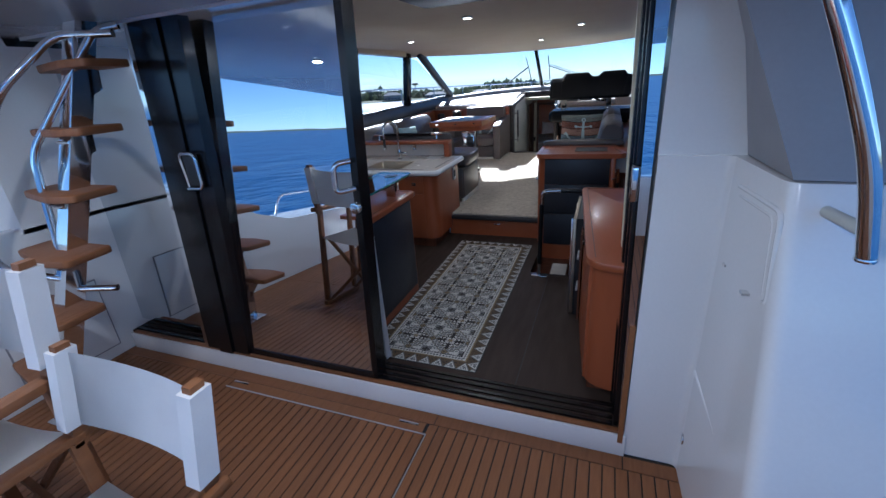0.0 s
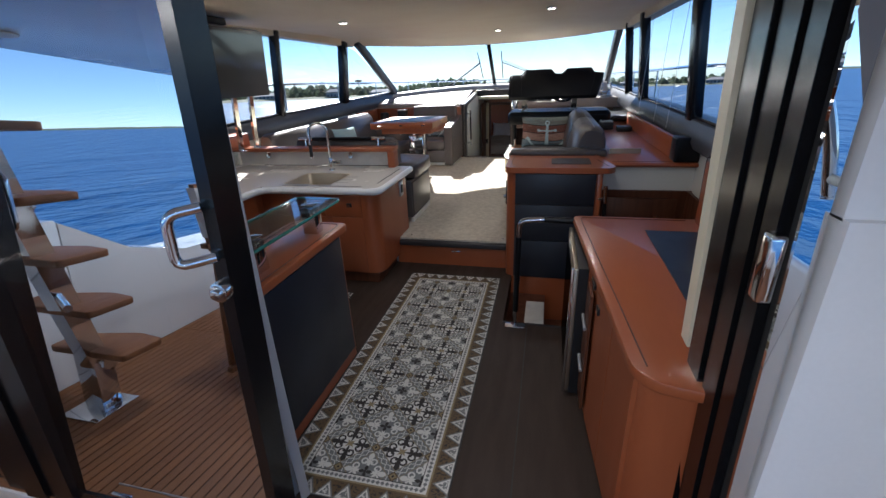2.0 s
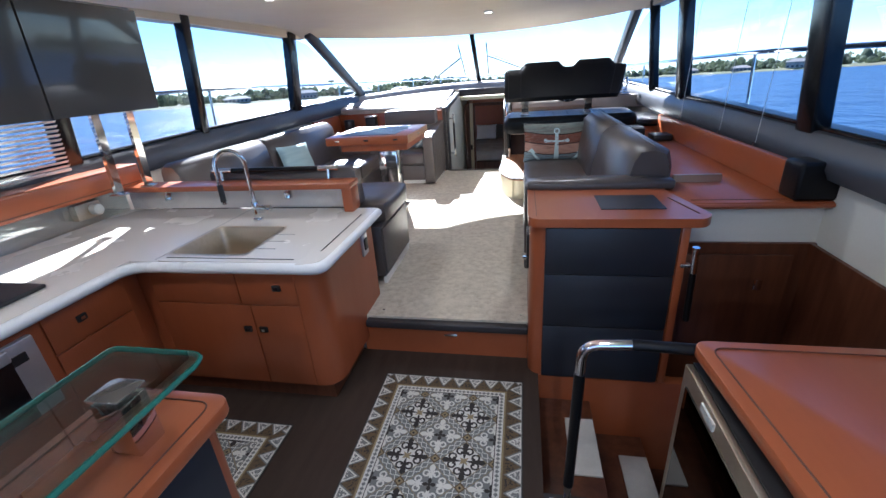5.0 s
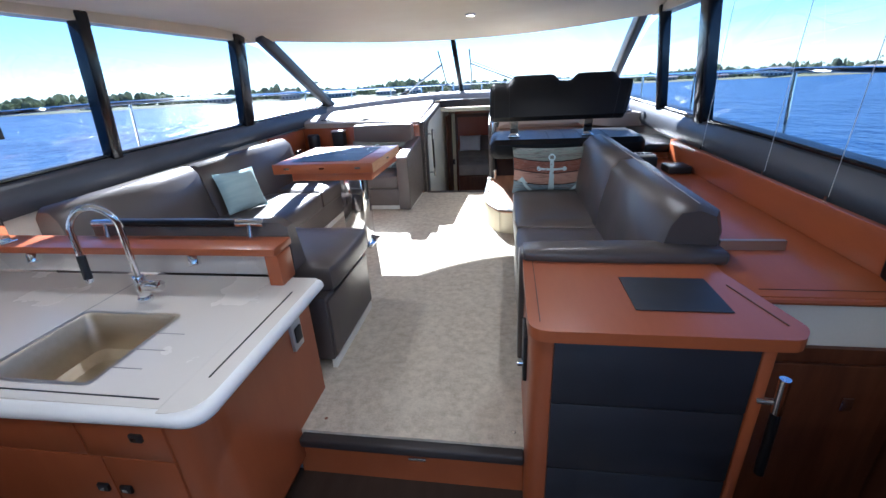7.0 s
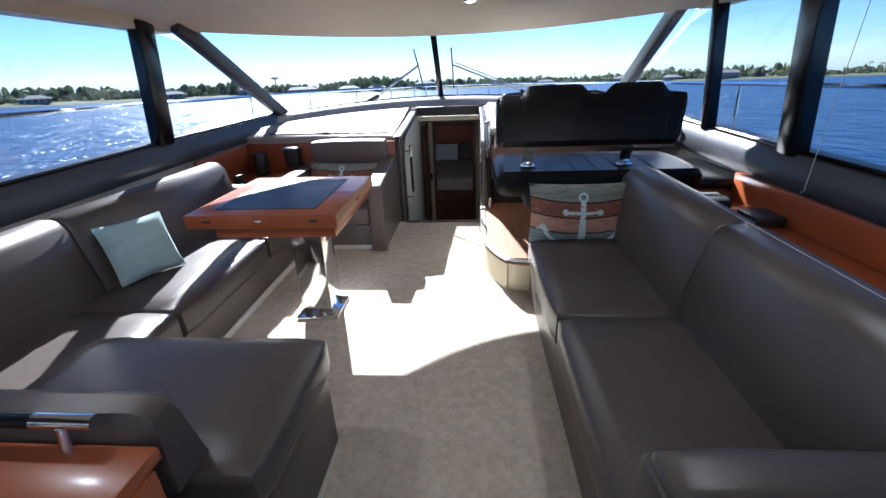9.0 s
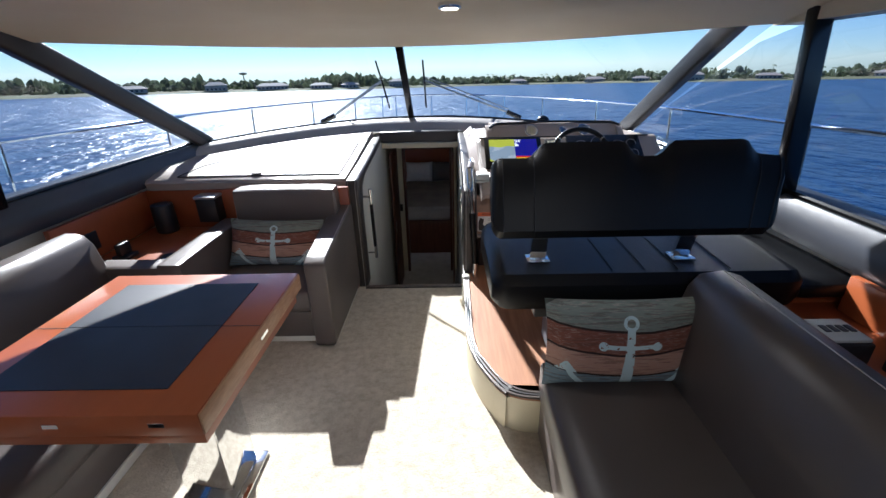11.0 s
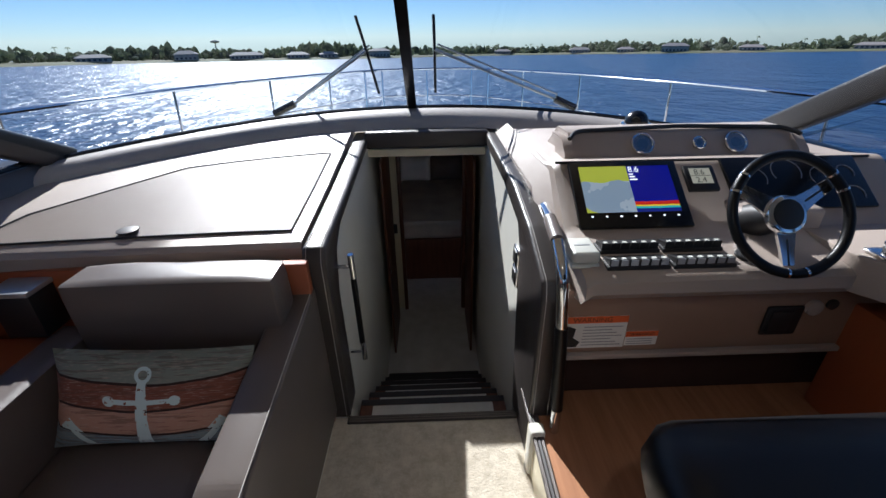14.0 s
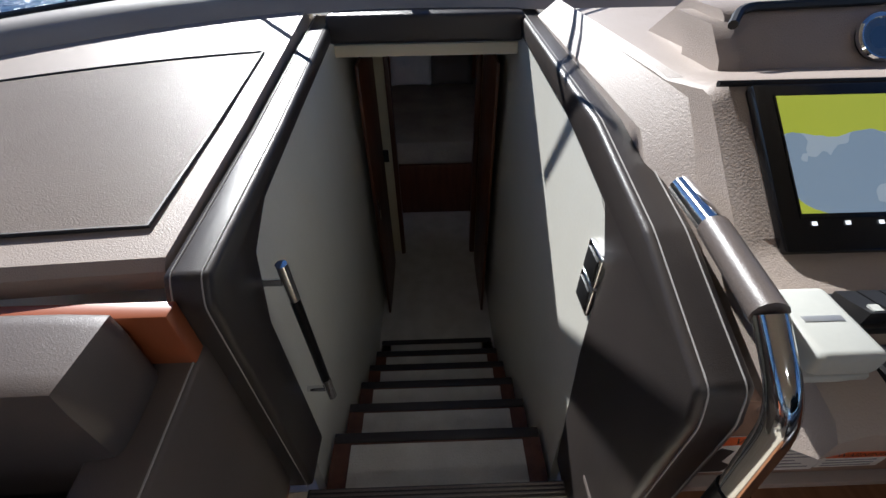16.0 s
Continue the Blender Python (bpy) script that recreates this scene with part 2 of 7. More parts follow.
def sea_material():
    """Choppy water: three sizes of wave as relief, glossy enough to glitter under the sun."""
    k = Nodes("sea_water", 0.30)
    k.b.inputs["IOR"].default_value = 1.333
    last = None
    for scale, stretch, depth, detail in ((0.16, (1, 0.5, 1), 1.2, 3), (0.75, (1, 0.55, 1), 0.50, 4), (2.4, (1, 0.7, 1), 0.15, 3)):
        mp = k.t.nodes.new("ShaderNodeMapping")
        mp.inputs["Scale"].default_value = stretch
        mp.inputs["Rotation"].default_value = (0, 0, 0.5 + scale * 0.1)
        nz = k.t.nodes.new("ShaderNodeTexNoise")
        nz.inputs["Scale"].default_value, nz.inputs["Detail"].default_value = scale, detail
        k.t.links.new(k.co, mp.inputs[0])
        k.t.links.new(mp.outputs[0], nz.inputs["Vector"])
        bp = k.t.nodes.new("ShaderNodeBump")
        bp.inputs["Strength"].default_value, bp.inputs["Distance"].default_value = 1.0, depth
        k.t.links.new(nz.outputs[0], bp.inputs["Height"])
        if last:
            k.t.links.new(last.outputs[0], bp.inputs["Normal"])
        last = bp
    k.t.links.new(last.outputs[0], k.b.inputs["Normal"])
    return k.done(k.mix(k.noise(0.03, 6), (0.004, 0.030, 0.100), (0.009, 0.052, 0.150)))


SEA = sea_material()


def mat_print(half_w, half_l):
    """A printed vinyl runner: cement-tile flowers in meander bands, with a border of triangles."""
    k = Nodes("patterned_vinyl", 0.55)
    k.b.inputs["Specular IOR Level"].default_value = 0.3
    f = k.f
    ax, ay = f("ABSOLUTE", k.x), f("ABSOLUTE", k.y)
    edge = f("MINIMUM", f("SUBTRACT", half_w, ax), f("SUBTRACT", half_l, ay))
    size = 0.187
    WHITE, GREY, DARK, OLIVE, TAUPE = (0.64, 0.63, 0.58), (0.17, 0.175, 0.17), (0.022, 0.018, 0.017), (0.27, 0.21, 0.11), (0.115, 0.075, 0.035)
    ru, rv = f("DIVIDE", f("ADD", k.x, k.y), size * 1.4142), f("DIVIDE", f("SUBTRACT", k.x, k.y), size * 1.4142)
    odd = f("GREATER_THAN", f("FRACT", f("MULTIPLY", f("ADD", f("FLOOR", ru), f("FLOOR", rv)), 0.5)), 0.25)
    u, v = f("SUBTRACT", f("FRACT", ru), 0.5), f("SUBTRACT", f("FRACT", rv), 0.5)
    au, av = f("ABSOLUTE", u), f("ABSOLUTE", v)
    rim = f("MAXIMUM", au, av)

    def both(*fs):
        return functools.reduce(lambda a, b: f("MULTIPLY", a, b), fs)

    def either(*fs):
        return functools.reduce(lambda a, b: f("MAXIMUM", a, b), fs)

    def spot(cx, cy, r, wx=1.0, wy=1.0):
        """Mirrored ellipses at plus and minus cx, cy."""
        dx, dy = f("MULTIPLY", f("SUBTRACT", au, cx), wx), f("MULTIPLY", f("SUBTRACT", av, cy), wy)
        return f("LESS_THAN", f("ADD", f("MULTIPLY", dx, dx), f("MULTIPLY", dy, dy)), r * r)

    def hoop(cx, cy, r, w):
        dx, dy = f("SUBTRACT", au, cx), f("SUBTRACT", av, cy)
        return f("LESS_THAN", f("ABSOLUTE", f("SUBTRACT", f("SQRT", f("ADD", f("MULTIPLY", dx, dx), f("MULTIPLY", dy, dy))), r)), w)
    # leaf shapes along the diagonals and the axes
    da, dv = f("MULTIPLY", f("ADD", au, av), 0.7071), f("MULTIPLY", f("ABSOLUTE", f("SUBTRACT", au, av)), 0.7071)

    def petal(c, half, w):
        q = f("DIVIDE", f("SUBTRACT", da, c), half)
        return f("LESS_THAN", dv, f("MULTIPLY", f("SUBTRACT", 1.0, f("MULTIPLY", q, q)), w))
    near, off = f("MAXIMUM", au, av), f("MINIMUM", au, av)
    # pale fleur tile on grey
    pale = either(petal(0.43, 0.14, 0.070), petal(0.22, 0.14, 0.042), hoop(0.285, 0.115, 0.072, 0.021), hoop(0.115, 0.285, 0.072, 0.021), spot(0.235, 0.125, 0.030), spot(0.125, 0.235, 0.030))
    one = k.mix(pale, GREY, WHITE)
    one = k.mix(petal(0.09, 0.09, 0.045), one, DARK)
    # white tile with dark scrolls and an olive star
    scroll = either(petal(0.45, 0.14, 0.075), petal(0.24, 0.20, 0.035), hoop(0.28, 0.12, 0.085, 0.024), hoop(0.12, 0.28, 0.085, 0.024), spot(0.22, 0.12, 0.038), spot(0.12, 0.22, 0.038))
    two = k.mix(scroll, WHITE, DARK)
    two = k.mix(f("LESS_THAN", f("ADD", near, f("MULTIPLY", off, 2.6)), 0.15), two, OLIVE)
    col = k.mix(odd, two, one)
    # meander bands between the tiles, dark squares at their crossings
    run = k.mix(f("GREATER_THAN", au, av), u, v)
    saw = f("FRACT", f("MULTIPLY", run, 5.0))
    lift = f("DIVIDE", f("SUBTRACT", rim, 0.40), 0.10)
    key = f("LESS_THAN", f("ABSOLUTE", f("SUBTRACT", lift, f("MULTIPLY_ADD", f("PINGPONG", f("MULTIPLY", saw, 2.0), 1.0), 0.66, 0.22))), 0.115)
    band = f("GREATER_THAN", rim, 0.40)
    col = k.mix(band, col, k.mix(key, GREY, WHITE))
    col = k.mix(both(f("GREATER_THAN", rim, 0.388), f("LESS_THAN", rim, 0.402)), col, OLIVE)
    corner = f("GREATER_THAN", f("MINIMUM", au, av), 0.40)
    inner = f("LESS_THAN", f("ABSOLUTE", f("SUBTRACT", f("MINIMUM", au, av), 0.452)), 0.018)
    col = k.mix(corner, col, k.mix(inner, TAUPE, OLIVE))
    col = k.mix(both(corner, f("GREATER_THAN", f("MINIMUM", au, av), 0.475)), col, DARK)
    # border: pale band with diamonds, a line, then triangles on brown
    side = f("LESS_THAN", f("SUBTRACT", half_w, ax), f("SUBTRACT", half_l, ay))
    along = f("MULTIPLY", k.mix(side, k.x, k.y), 1.0)
    diam = f("LESS_THAN", f("ADD", f("MULTIPLY", f("ABSOLUTE", f("SUBTRACT", f("FRACT", f("DIVIDE", along, 0.022)), 0.5)), 0.022), f("ABSOLUTE", f("SUBTRACT", edge, 0.113))), 0.0105)
    col = k.mix(f("LESS_THAN", edge, 0.132), col, DARK)
    col = k.mix(f("LESS_THAN", edge, 0.128), col, k.mix(diam, WHITE, GREY))
    col = k.mix(f("LESS_THAN", edge, 0.098), col, OLIVE)
    col = k.mix(f("LESS_THAN", edge, 0.089), col, TAUPE)
    col = k.mix(both(f("LESS_THAN", edge, 0.080), f("GREATER_THAN", k.noise(120, 2), 0.56)), col, DARK)
    tri = f("MULTIPLY", f("ABSOLUTE", f("SUBTRACT", f("FRACT", f("DIVIDE", along, 0.088)), 0.5)), 0.15)
    depth = f("ADD", edge, tri)
    col = k.mix(f("LESS_THAN", depth, 0.085), col, GREY)
    col = k.mix(both(f("LESS_THAN", depth, 0.072), f("GREATER_THAN", edge, 0.010)), col, WHITE)
    col = k.mix(both(f("LESS_THAN", depth, 0.060), f("GREATER_THAN", edge, 0.016), f("GREATER_THAN", k.noise(110, 2), 0.45)), col, GREY)
    col = k.mix(f("LESS_THAN", edge, 0.006), col, DARK)
    col = k.mix(f("MULTIPLY", k.noise(9, 6), 0.12), col, (0.10, 0.09, 0.08))
    return k.done(col)


def anchor_print(half_w, half_h):
    """Cushion cover: weathered boards in stripes with a pale anchor; x across, z up."""
    k = Nodes("anchor_board_print", 0.85)
    f = k.f
    u = f("DIVIDE", k.x, half_w)
    # the boards sag a little in the middle, as the cover creases
    v = f("ADD", f("DIVIDE", k.z, half_h), f("MULTIPLY_ADD", f("MULTIPLY", u, u), -0.22, 0.12))
    v = f("ADD", v, f("MULTIPLY", f("SUBTRACT", k.noise(5, 3), 0.5), 0.10))
    grain = k.noise(9, 6, (1, 1, 16))
    fine = k.noise(30, 4, (1, 1, 14))
    boards = ((0.50, (0.20, 0.23, 0.20)), (-0.02, (0.20, 0.070, 0.045)), (-0.55, (0.42, 0.24, 0.18)), (-2, (0.17, 0.25, 0.29)))
    col = (0.17, 0.25, 0.29)
    for lim, c in boards[::-1]:
        col = k.mix(f("GREATER_THAN", v, lim), col, c)
    col = k.mix(f("MULTIPLY", f("GREATER_THAN", grain, 0.55), 0.45), col, (0.09, 0.045, 0.035))
    col = k.mix(f("MULTIPLY", f("GREATER_THAN", fine, 0.60), 0.40), col, (0.50, 0.40, 0.34))
    for lim in (0.50, -0.02, -0.55):
        col = k.mix(f("LESS_THAN", f("ABSOLUTE", f("SUBTRACT", v, lim)), 0.024), col, (0.025, 0.012, 0.010))
    PALE = (0.52, 0.66, 0.68)
    a = f("ABSOLUTE", u)
    shaft = f("MULTIPLY", f("LESS_THAN", a, f("MULTIPLY_ADD", v, -0.022, 0.058)), f("LESS_THAN", f("ABSOLUTE", f("ADD", v, 0.17)), 0.75))
    bar = f("MULTIPLY", f("LESS_THAN", f("ABSOLUTE", f("SUBTRACT", v, 0.16)), 0.05), f("LESS_THAN", a, 0.32))
    knob = f("LESS_THAN", f("ADD", f("POWER", f("SUBTRACT", a, 0.33), 2.0), f("MULTIPLY", f("POWER", f("SUBTRACT", v, 0.16), 2.0), 0.34)), 0.0036)
    ring = f("ADD", f("POWER", u, 2.0), f("MULTIPLY", f("POWER", f("SUBTRACT", v, 0.68), 2.0), 0.34))
    eye = f("MULTIPLY", f("LESS_THAN", ring, 0.0085), f("GREATER_THAN", ring, 0.0026))
    rr = f("SQRT", f("ADD", f("MULTIPLY", u, u), f("MULTIPLY", f("POWER", f("SUBTRACT", v, -0.22), 2.0), 0.80)))
    arc = f("MULTIPLY", f("LESS_THAN", f("ABSOLUTE", f("SUBTRACT", rr, 0.78)), f("MULTIPLY_ADD", v, -0.035, 0.020)), f("LESS_THAN", v, -0.50))
    tip = f("LESS_THAN", f("ADD", f("MULTIPLY", f("ABSOLUTE", f("SUBTRACT", a, 0.76)), 1.9), f("ABSOLUTE", f("SUBTRACT", v, -0.55))), 0.26)
    tip = f("MULTIPLY", tip, f("GREATER_THAN", v, -0.55))
    mark = f("MAXIMUM", f("MAXIMUM", f("MAXIMUM", shaft, bar), f("MAXIMUM", knob, eye)), f("MAXIMUM", arc, tip))
    worn = f("GREATER_THAN", k.noise(60, 3), 0.36)
    col = k.mix(f("MULTIPLY", mark, worn), col, PALE)
    return k.done(col)


# ---- mesh tools ----
def bm_box(x0, x1, y0, y1, z0, z1, bevel=0.0, seg=2):
    bm = bmesh.new()
    bmesh.ops.create_cube(bm, size=1.0)
    for v in bm.verts:
        v.co = Vector((x0 + (v.co.x + 0.5) * (x1 - x0), y0 + (v.co.y + 0.5) * (y1 - y0), z0 + (v.co.z + 0.5) * (z1 - z0)))
    if bevel:
        bmesh.ops.bevel(bm, geom=bm.edges[:], offset=bevel, segments=seg, affect="EDGES", profile=0.5)
    return bm


def bm_prism(points, z0, z1, axis="z", bevel=0.0, seg=2):
    """A closed outline pushed from z0 to z1 along an axis. Outline in (x, y), (y, z) for axis x, or (x, z) for axis y."""
    bm = bmesh.new()

    def at(p, h):
        return {"z": (p[0], p[1], h), "x": (h, p[0], p[1]), "y": (p[0], h, p[1])}[axis]
    lo, hi = [bm.verts.new(at(p, z0)) for p in points], [bm.verts.new(at(p, z1)) for p in points]
    bm.faces.new(lo), bm.faces.new(hi)
    for i in range(len(points)):
        j = (i + 1) % len(points)
        bm.faces.new((lo[i], lo[j], hi[j], hi[i]))
    bmesh.ops.recalc_face_normals(bm, faces=bm.faces[:])
    if bevel:
        bmesh.ops.bevel(bm, geom=bm.edges[:], offset=bevel, segments=seg, affect="EDGES", profile=0.5)
    return bm


def rounded(points, radii, steps=5):
    """The outline with its corners rounded; radii: one number or one per corner."""
    out = []
    n = len(points)
    for i, p in enumerate(points):
        r = radii if isinstance(radii, (int, float)) else radii[i]
        p, a, b = Vector(p), Vector(points[i - 1]), Vector(points[(i + 1) % n])
        if r <= 0:
            out.append(tuple(p))
            continue
        ra, rb = p + (a - p).normalized() * r, p + (b - p).normalized() * r
        for s in range(steps + 1):
            q = s / steps
            out.append(tuple(ra * (1 - q) ** 2 + p * 2 * q * (1 - q) + rb * q * q))
    return out


def smooth_path(points, r=0.05, steps=5):
    """A polyline with rounded inner corners."""
    pts = [Vector(p) for p in points]
    out = [pts[0]]
    for i in range(1, len(pts) - 1):
        p, a, b = pts[i], pts[i - 1], pts[i + 1]
        k = min(r, (a - p).length * 0.49, (b - p).length * 0.49)
        ra, rb = p + (a - p).normalized() * k, p + (b - p).normalized() * k
        for s in range(steps + 1):
            q = s / steps
            out.append(ra * (1 - q) ** 2 + p * 2 * q * (1 - q) + rb * q * q)
    out.append(pts[-1])
    return out


def bm_tube(points, r, sides=10, bm=None):
    bm = bm or bmesh.new()
    pts = [Vector(p) for p in points]
    rings = []
    side = None
    for i, p in enumerate(pts):
        d = (pts[min(i + 1, len(pts) - 1)] - pts[max(i - 1, 0)]).normalized()
        if side is None:
            side = d.orthogonal().normalized()
        side = (side - d * side.dot(d)).normalized()
        up = d.cross(side)
        rings.append([bm.verts.new(p + (side * math.cos(a) + up * math.sin(a)) * r) for a in (2 * math.pi * k / sides for k in range(sides))])
    for a, b in zip(rings, rings[1:]):
        for k in range(sides):
            bm.faces.new((a[k], a[(k + 1) % sides], b[(k + 1) % sides], b[k]))
    bm.faces.new(rings[0][::-1]), bm.faces.new(rings[-1])
    return bm


def bm_disc(centre, axis, r, depth, sides=24, bevel=0.0):
    """A short cylinder from centre along axis."""
    axis = Vector(axis).normalized()
    bm = bmesh.new()
    bmesh.ops.create_cone(bm, cap_ends=True, segments=sides, radius1=r, radius2=r, depth=depth)
    if bevel:
        bmesh.ops.bevel(bm, geom=[e for e in bm.edges if abs(e.verts[0].co.z - e.verts[1].co.z) < 1e-6], offset=bevel, segments=2, affect="EDGES", profile=0.5)
    m = Matrix.Translation(Vector(centre) + axis * depth / 2) @ axis.to_track_quat("Z", "Y").to_matrix().to_4x4()
    bmesh.ops.transform(bm, matrix=m, verts=bm.verts[:])
    return bm


def bm_loft(sections, closed=True, caps=True):
    """Skin between outlines with the same number of points."""
    bm = bmesh.new()
    rows = [[bm.verts.new(p) for p in s] for s in sections]
    for a, b in zip(rows, rows[1:]):
        n = len(a)
        for k in range(n if closed else n - 1):
            bm.faces.new((a[k], a[(k + 1) % n], b[(k + 1) % n], b[k]))
    if caps and closed:
        bm.faces.new(rows[0][::-1]), bm.faces.new(rows[-1])
    bmesh.ops.recalc_face_normals(bm, faces=bm.faces[:])
    return bm


def bm_cushion(x0, x1, y0, y1, z0, z1, r=0.04, puff=0.012):
    """A padded block: rounded edges and faces that swell a little."""
    bm = bm_box(x0, x1, y0, y1, z0, z1)
    bmesh.ops.subdivide_edges(bm, edges=bm.edges[:], cuts=7, use_grid_fill=True)
    c = Vector(((x0 + x1) / 2, (y0 + y1) / 2, (z0 + z1) / 2))
    h = Vector(((x1 - x0) / 2, (y1 - y0) / 2, (z1 - z0) / 2))
    k = min(r, h.x * 0.9, h.y * 0.9, h.z * 0.9)
    for v in bm.verts:
        d = v.co - c
        q = Vector([max(-h[i] + k, min(h[i] - k, d[i])) for i in range(3)])
        off = d - q
        if off.length > 1e-6:
            off = off.normalized() * k
        s = Vector([abs(d[i]) / h[i] for i in range(3)])
        m = max(s)
        for i in range(3):
            if s[i] > 0.999:
                j, l = (i + 1) % 3, (i + 2) % 3
                off[i] += math.copysign(puff * (1 - s[j] ** 2) * (1 - s[l] ** 2), d[i])
        wob = noise.noise(v.co * 6) * 0.003
        v.co = c + q + off + Vector((wob, wob, wob))
    return bm


def bm_pillow(w, h, d):
    """A thrown cushion standing in the x-z plane: pinched corners, fat middle."""
    bm = bmesh.new()
    n = 14
    grid = {}
    for s in (-1, 1):
        for i in range(n + 1):
            for j in range(n + 1):
                u, v = i / n * 2 - 1, j / n * 2 - 1
                if s == 1 and (abs(u) == 1 or abs(v) == 1):
                    grid[s, i, j] = grid[-1, i, j]
                    continue
                k = (1 - u ** 2) ** 0.5 * (1 - v ** 2) ** 0.5
                pin = 1 - 0.07 * (1 - abs(u) ** 2) * abs(v) ** 3
                pinx = 1 - 0.05 * (1 - abs(v) ** 2) * abs(u) ** 3
                wr = noise.noise(Vector((u * 2.3, v * 2.3, s))) * 0.012
                grid[s, i, j] = bm.verts.new((u * w / 2 * pinx, s * (d / 2 * k ** 0.8 + wr * k), v * h / 2 * pin))
    for s in (-1, 1):
        for i in range(n):
            for j in range(n):
                q = [grid[s, i, j], grid[s, i + 1, j], grid[s, i + 1, j + 1], grid[s, i, j + 1]]
                if len(set(q)) == 4:
                    bm.faces.new(q)
    bmesh.ops.recalc_face_normals(bm, faces=bm.faces[:])
    return bm


def mesh_of(bm, name, mat, smooth=True):
    me = bpy.data.meshes.new(name)
    bm.to_mesh(me)
    bm.free()
    me.materials.append(mat)
    if smooth:
        me.shade_smooth()
        me.set_sharp_from_angle(angle=radians(38))
    return me


def part(name, bm, mat, parent, label="", smooth=True):
    ob = new(name, mesh_of(bm, name, mat, smooth))
    ob.parent = parent
    ob.matrix_parent_inverse = Matrix.Translation(parent.location).inverted()
    if label:
        ob["label"] = label
    return ob


def thing(name, label, category, group="", kind="", at=(0, 0, 0)):
    ob = new(name)
    ob.location = at
    ob.empty_display_size = 0.1
    return tagged(ob, label, category, group, kind)


def solid(name, bm, mat, label, category, group="", kind="", smooth=True):
    return tagged(new(name, mesh_of(bm, name, mat, smooth)), label, category, group, kind)


def structure(name, bm, mat, label, category, smooth=True):
    return solid(name, bm, mat, label, category, kind="structure", smooth=smooth)


# ---- the sea and the far shore ----
MID = -1.19                              # the boat's centre line
TRIM = Matrix.Rotation(radians(-1.9), 4, "X")    # she rides bow up, so the sea falls away ahead
SEA_Z = -1.5


def sea_point(x, y, z=0.0):
    return TRIM @ Vector((x, y, SEA_Z + z))


bm = bmesh.new()
rings = [0, 6, 15, 40, 120, 400, 1200, 4600]
prev = None
for r in rings[1:]:
    row = [bm.verts.new((r * math.cos(a), r * math.sin(a), 0)) for a in (2 * math.pi * k / 64 for k in range(64))]
    if prev is None:
        bm.faces.new(row)
    else:
        for k in range(64):
            bm.faces.new((prev[k], prev[(k + 1) % 64], row[(k + 1) % 64], row[k]))
    prev = row
sea = structure("water", bm, SEA, "choppy blue sea glittering in low sunlight", "sea")
sea.matrix_world = TRIM @ Matrix.Translation((0, 0, SEA_Z))


def shore_radius(a):
    return 430 + 60 * math.sin(a * 3 + 0.4) + 25 * math.sin(a * 9)


def at_bearing(deg, extra=0.0, z=0.0):
    a = radians(deg)
    r = shore_radius(a) + extra
    return sea_point(r * math.sin(a), r * math.cos(a), z)


rnd = random.Random(4)
bm = bmesh.new()
near, far, back = [], [], []
for k in range(0, 181):
    d = -95 + k * 1.14
    near.append(bm.verts.new(at_bearing(d, 0, -0.3)))
    far.append(bm.verts.new(at_bearing(d, 8, 1.6)))
    back.append(bm.verts.new(at_bearing(d, 200, 2.5)))
for a, b in ((near, far), (far, back)):
    for k in range(180):
        bm.faces.new((a[k], a[k + 1], b[k + 1], b[k]))
structure("shore_ground", bm, LAWN, "low grassy shoreline along the far water", "shore")

TREES = []
for k in range(1500):
    d = rnd.uniform(-92, 108)
    TREES.append((at_bearing(d, rnd.uniform(22, 130), 0), rnd.uniform(2.5, 6.5), rnd.uniform(3.4, 6.6) * (1 + 0.7 * noise.noise(Vector((d * 0.12, 3, 1))))))
verts, faces = [], []
ico = bmesh.new()
bmesh.ops.create_icosphere(ico, subdivisions=1, radius=1.0)
base_v, base_f = [v.co.copy() for v in ico.verts], [[v.index for v in f.verts] for f in ico.faces]
ico.free()
for c, r, h in TREES:
    for j in range(5):
        o = Vector((rnd.uniform(-r, r) * 0.8, rnd.uniform(-r, r) * 0.8, max(1.0, h * rnd.uniform(0.5, 1.5))))
        s = rnd.uniform(0.3, 0.62)
        n0 = len(verts)
        verts += [tuple(c + o + Vector((v.x * r * s * rnd.uniform(0.7, 1.3), v.y * r * s, v.z * h * s * rnd.uniform(0.7, 1.2)))) for v in base_v]
        faces += [tuple(n0 + i for i in f) for f in base_f]
for k in range(70):
    c = at_bearing(rnd.choice((rnd.uniform(-92, 100), rnd.uniform(5, 60))), rnd.uniform(15, 60), 0)
    top = rnd.uniform(7, 12)
    n0 = len(verts)
    verts += [tuple(c + Vector((x, y, z))) for z, w in ((0, 0.18), (top, 0.12)) for x, y in ((-w, -w), (w, -w), (w, w), (-w, w))]
    faces += [(n0 + i, n0 + (i + 1) % 4, n0 + 4 + (i + 1) % 4, n0 + 4 + i) for i in range(4)]
    for j in range(9):
        a = j * 0.7
        n0 = len(verts)
        d = Vector((math.cos(a), math.sin(a), 0))
        verts += [tuple(c + Vector((0, 0, top))), tuple(c + d * 1.0 + Vector((0.3, 0, top + 0.6))), tuple(c + d * 2.1 + Vector((0, 0, top - 0.8))), tuple(c + d * 1.0 + Vector((-0.3, 0.3, top - 0.1)))]
        faces.append((n0, n0 + 1, n0 + 2, n0 + 3))
me = bpy.data.meshes.new("far_woods")
me.from_pydata(verts, [], faces)
me.materials.append(HAZED_LEAF)
tagged(new("far_woods", me), "hazy green belt of trees and palms along the shore", "woods", kind="stuff")


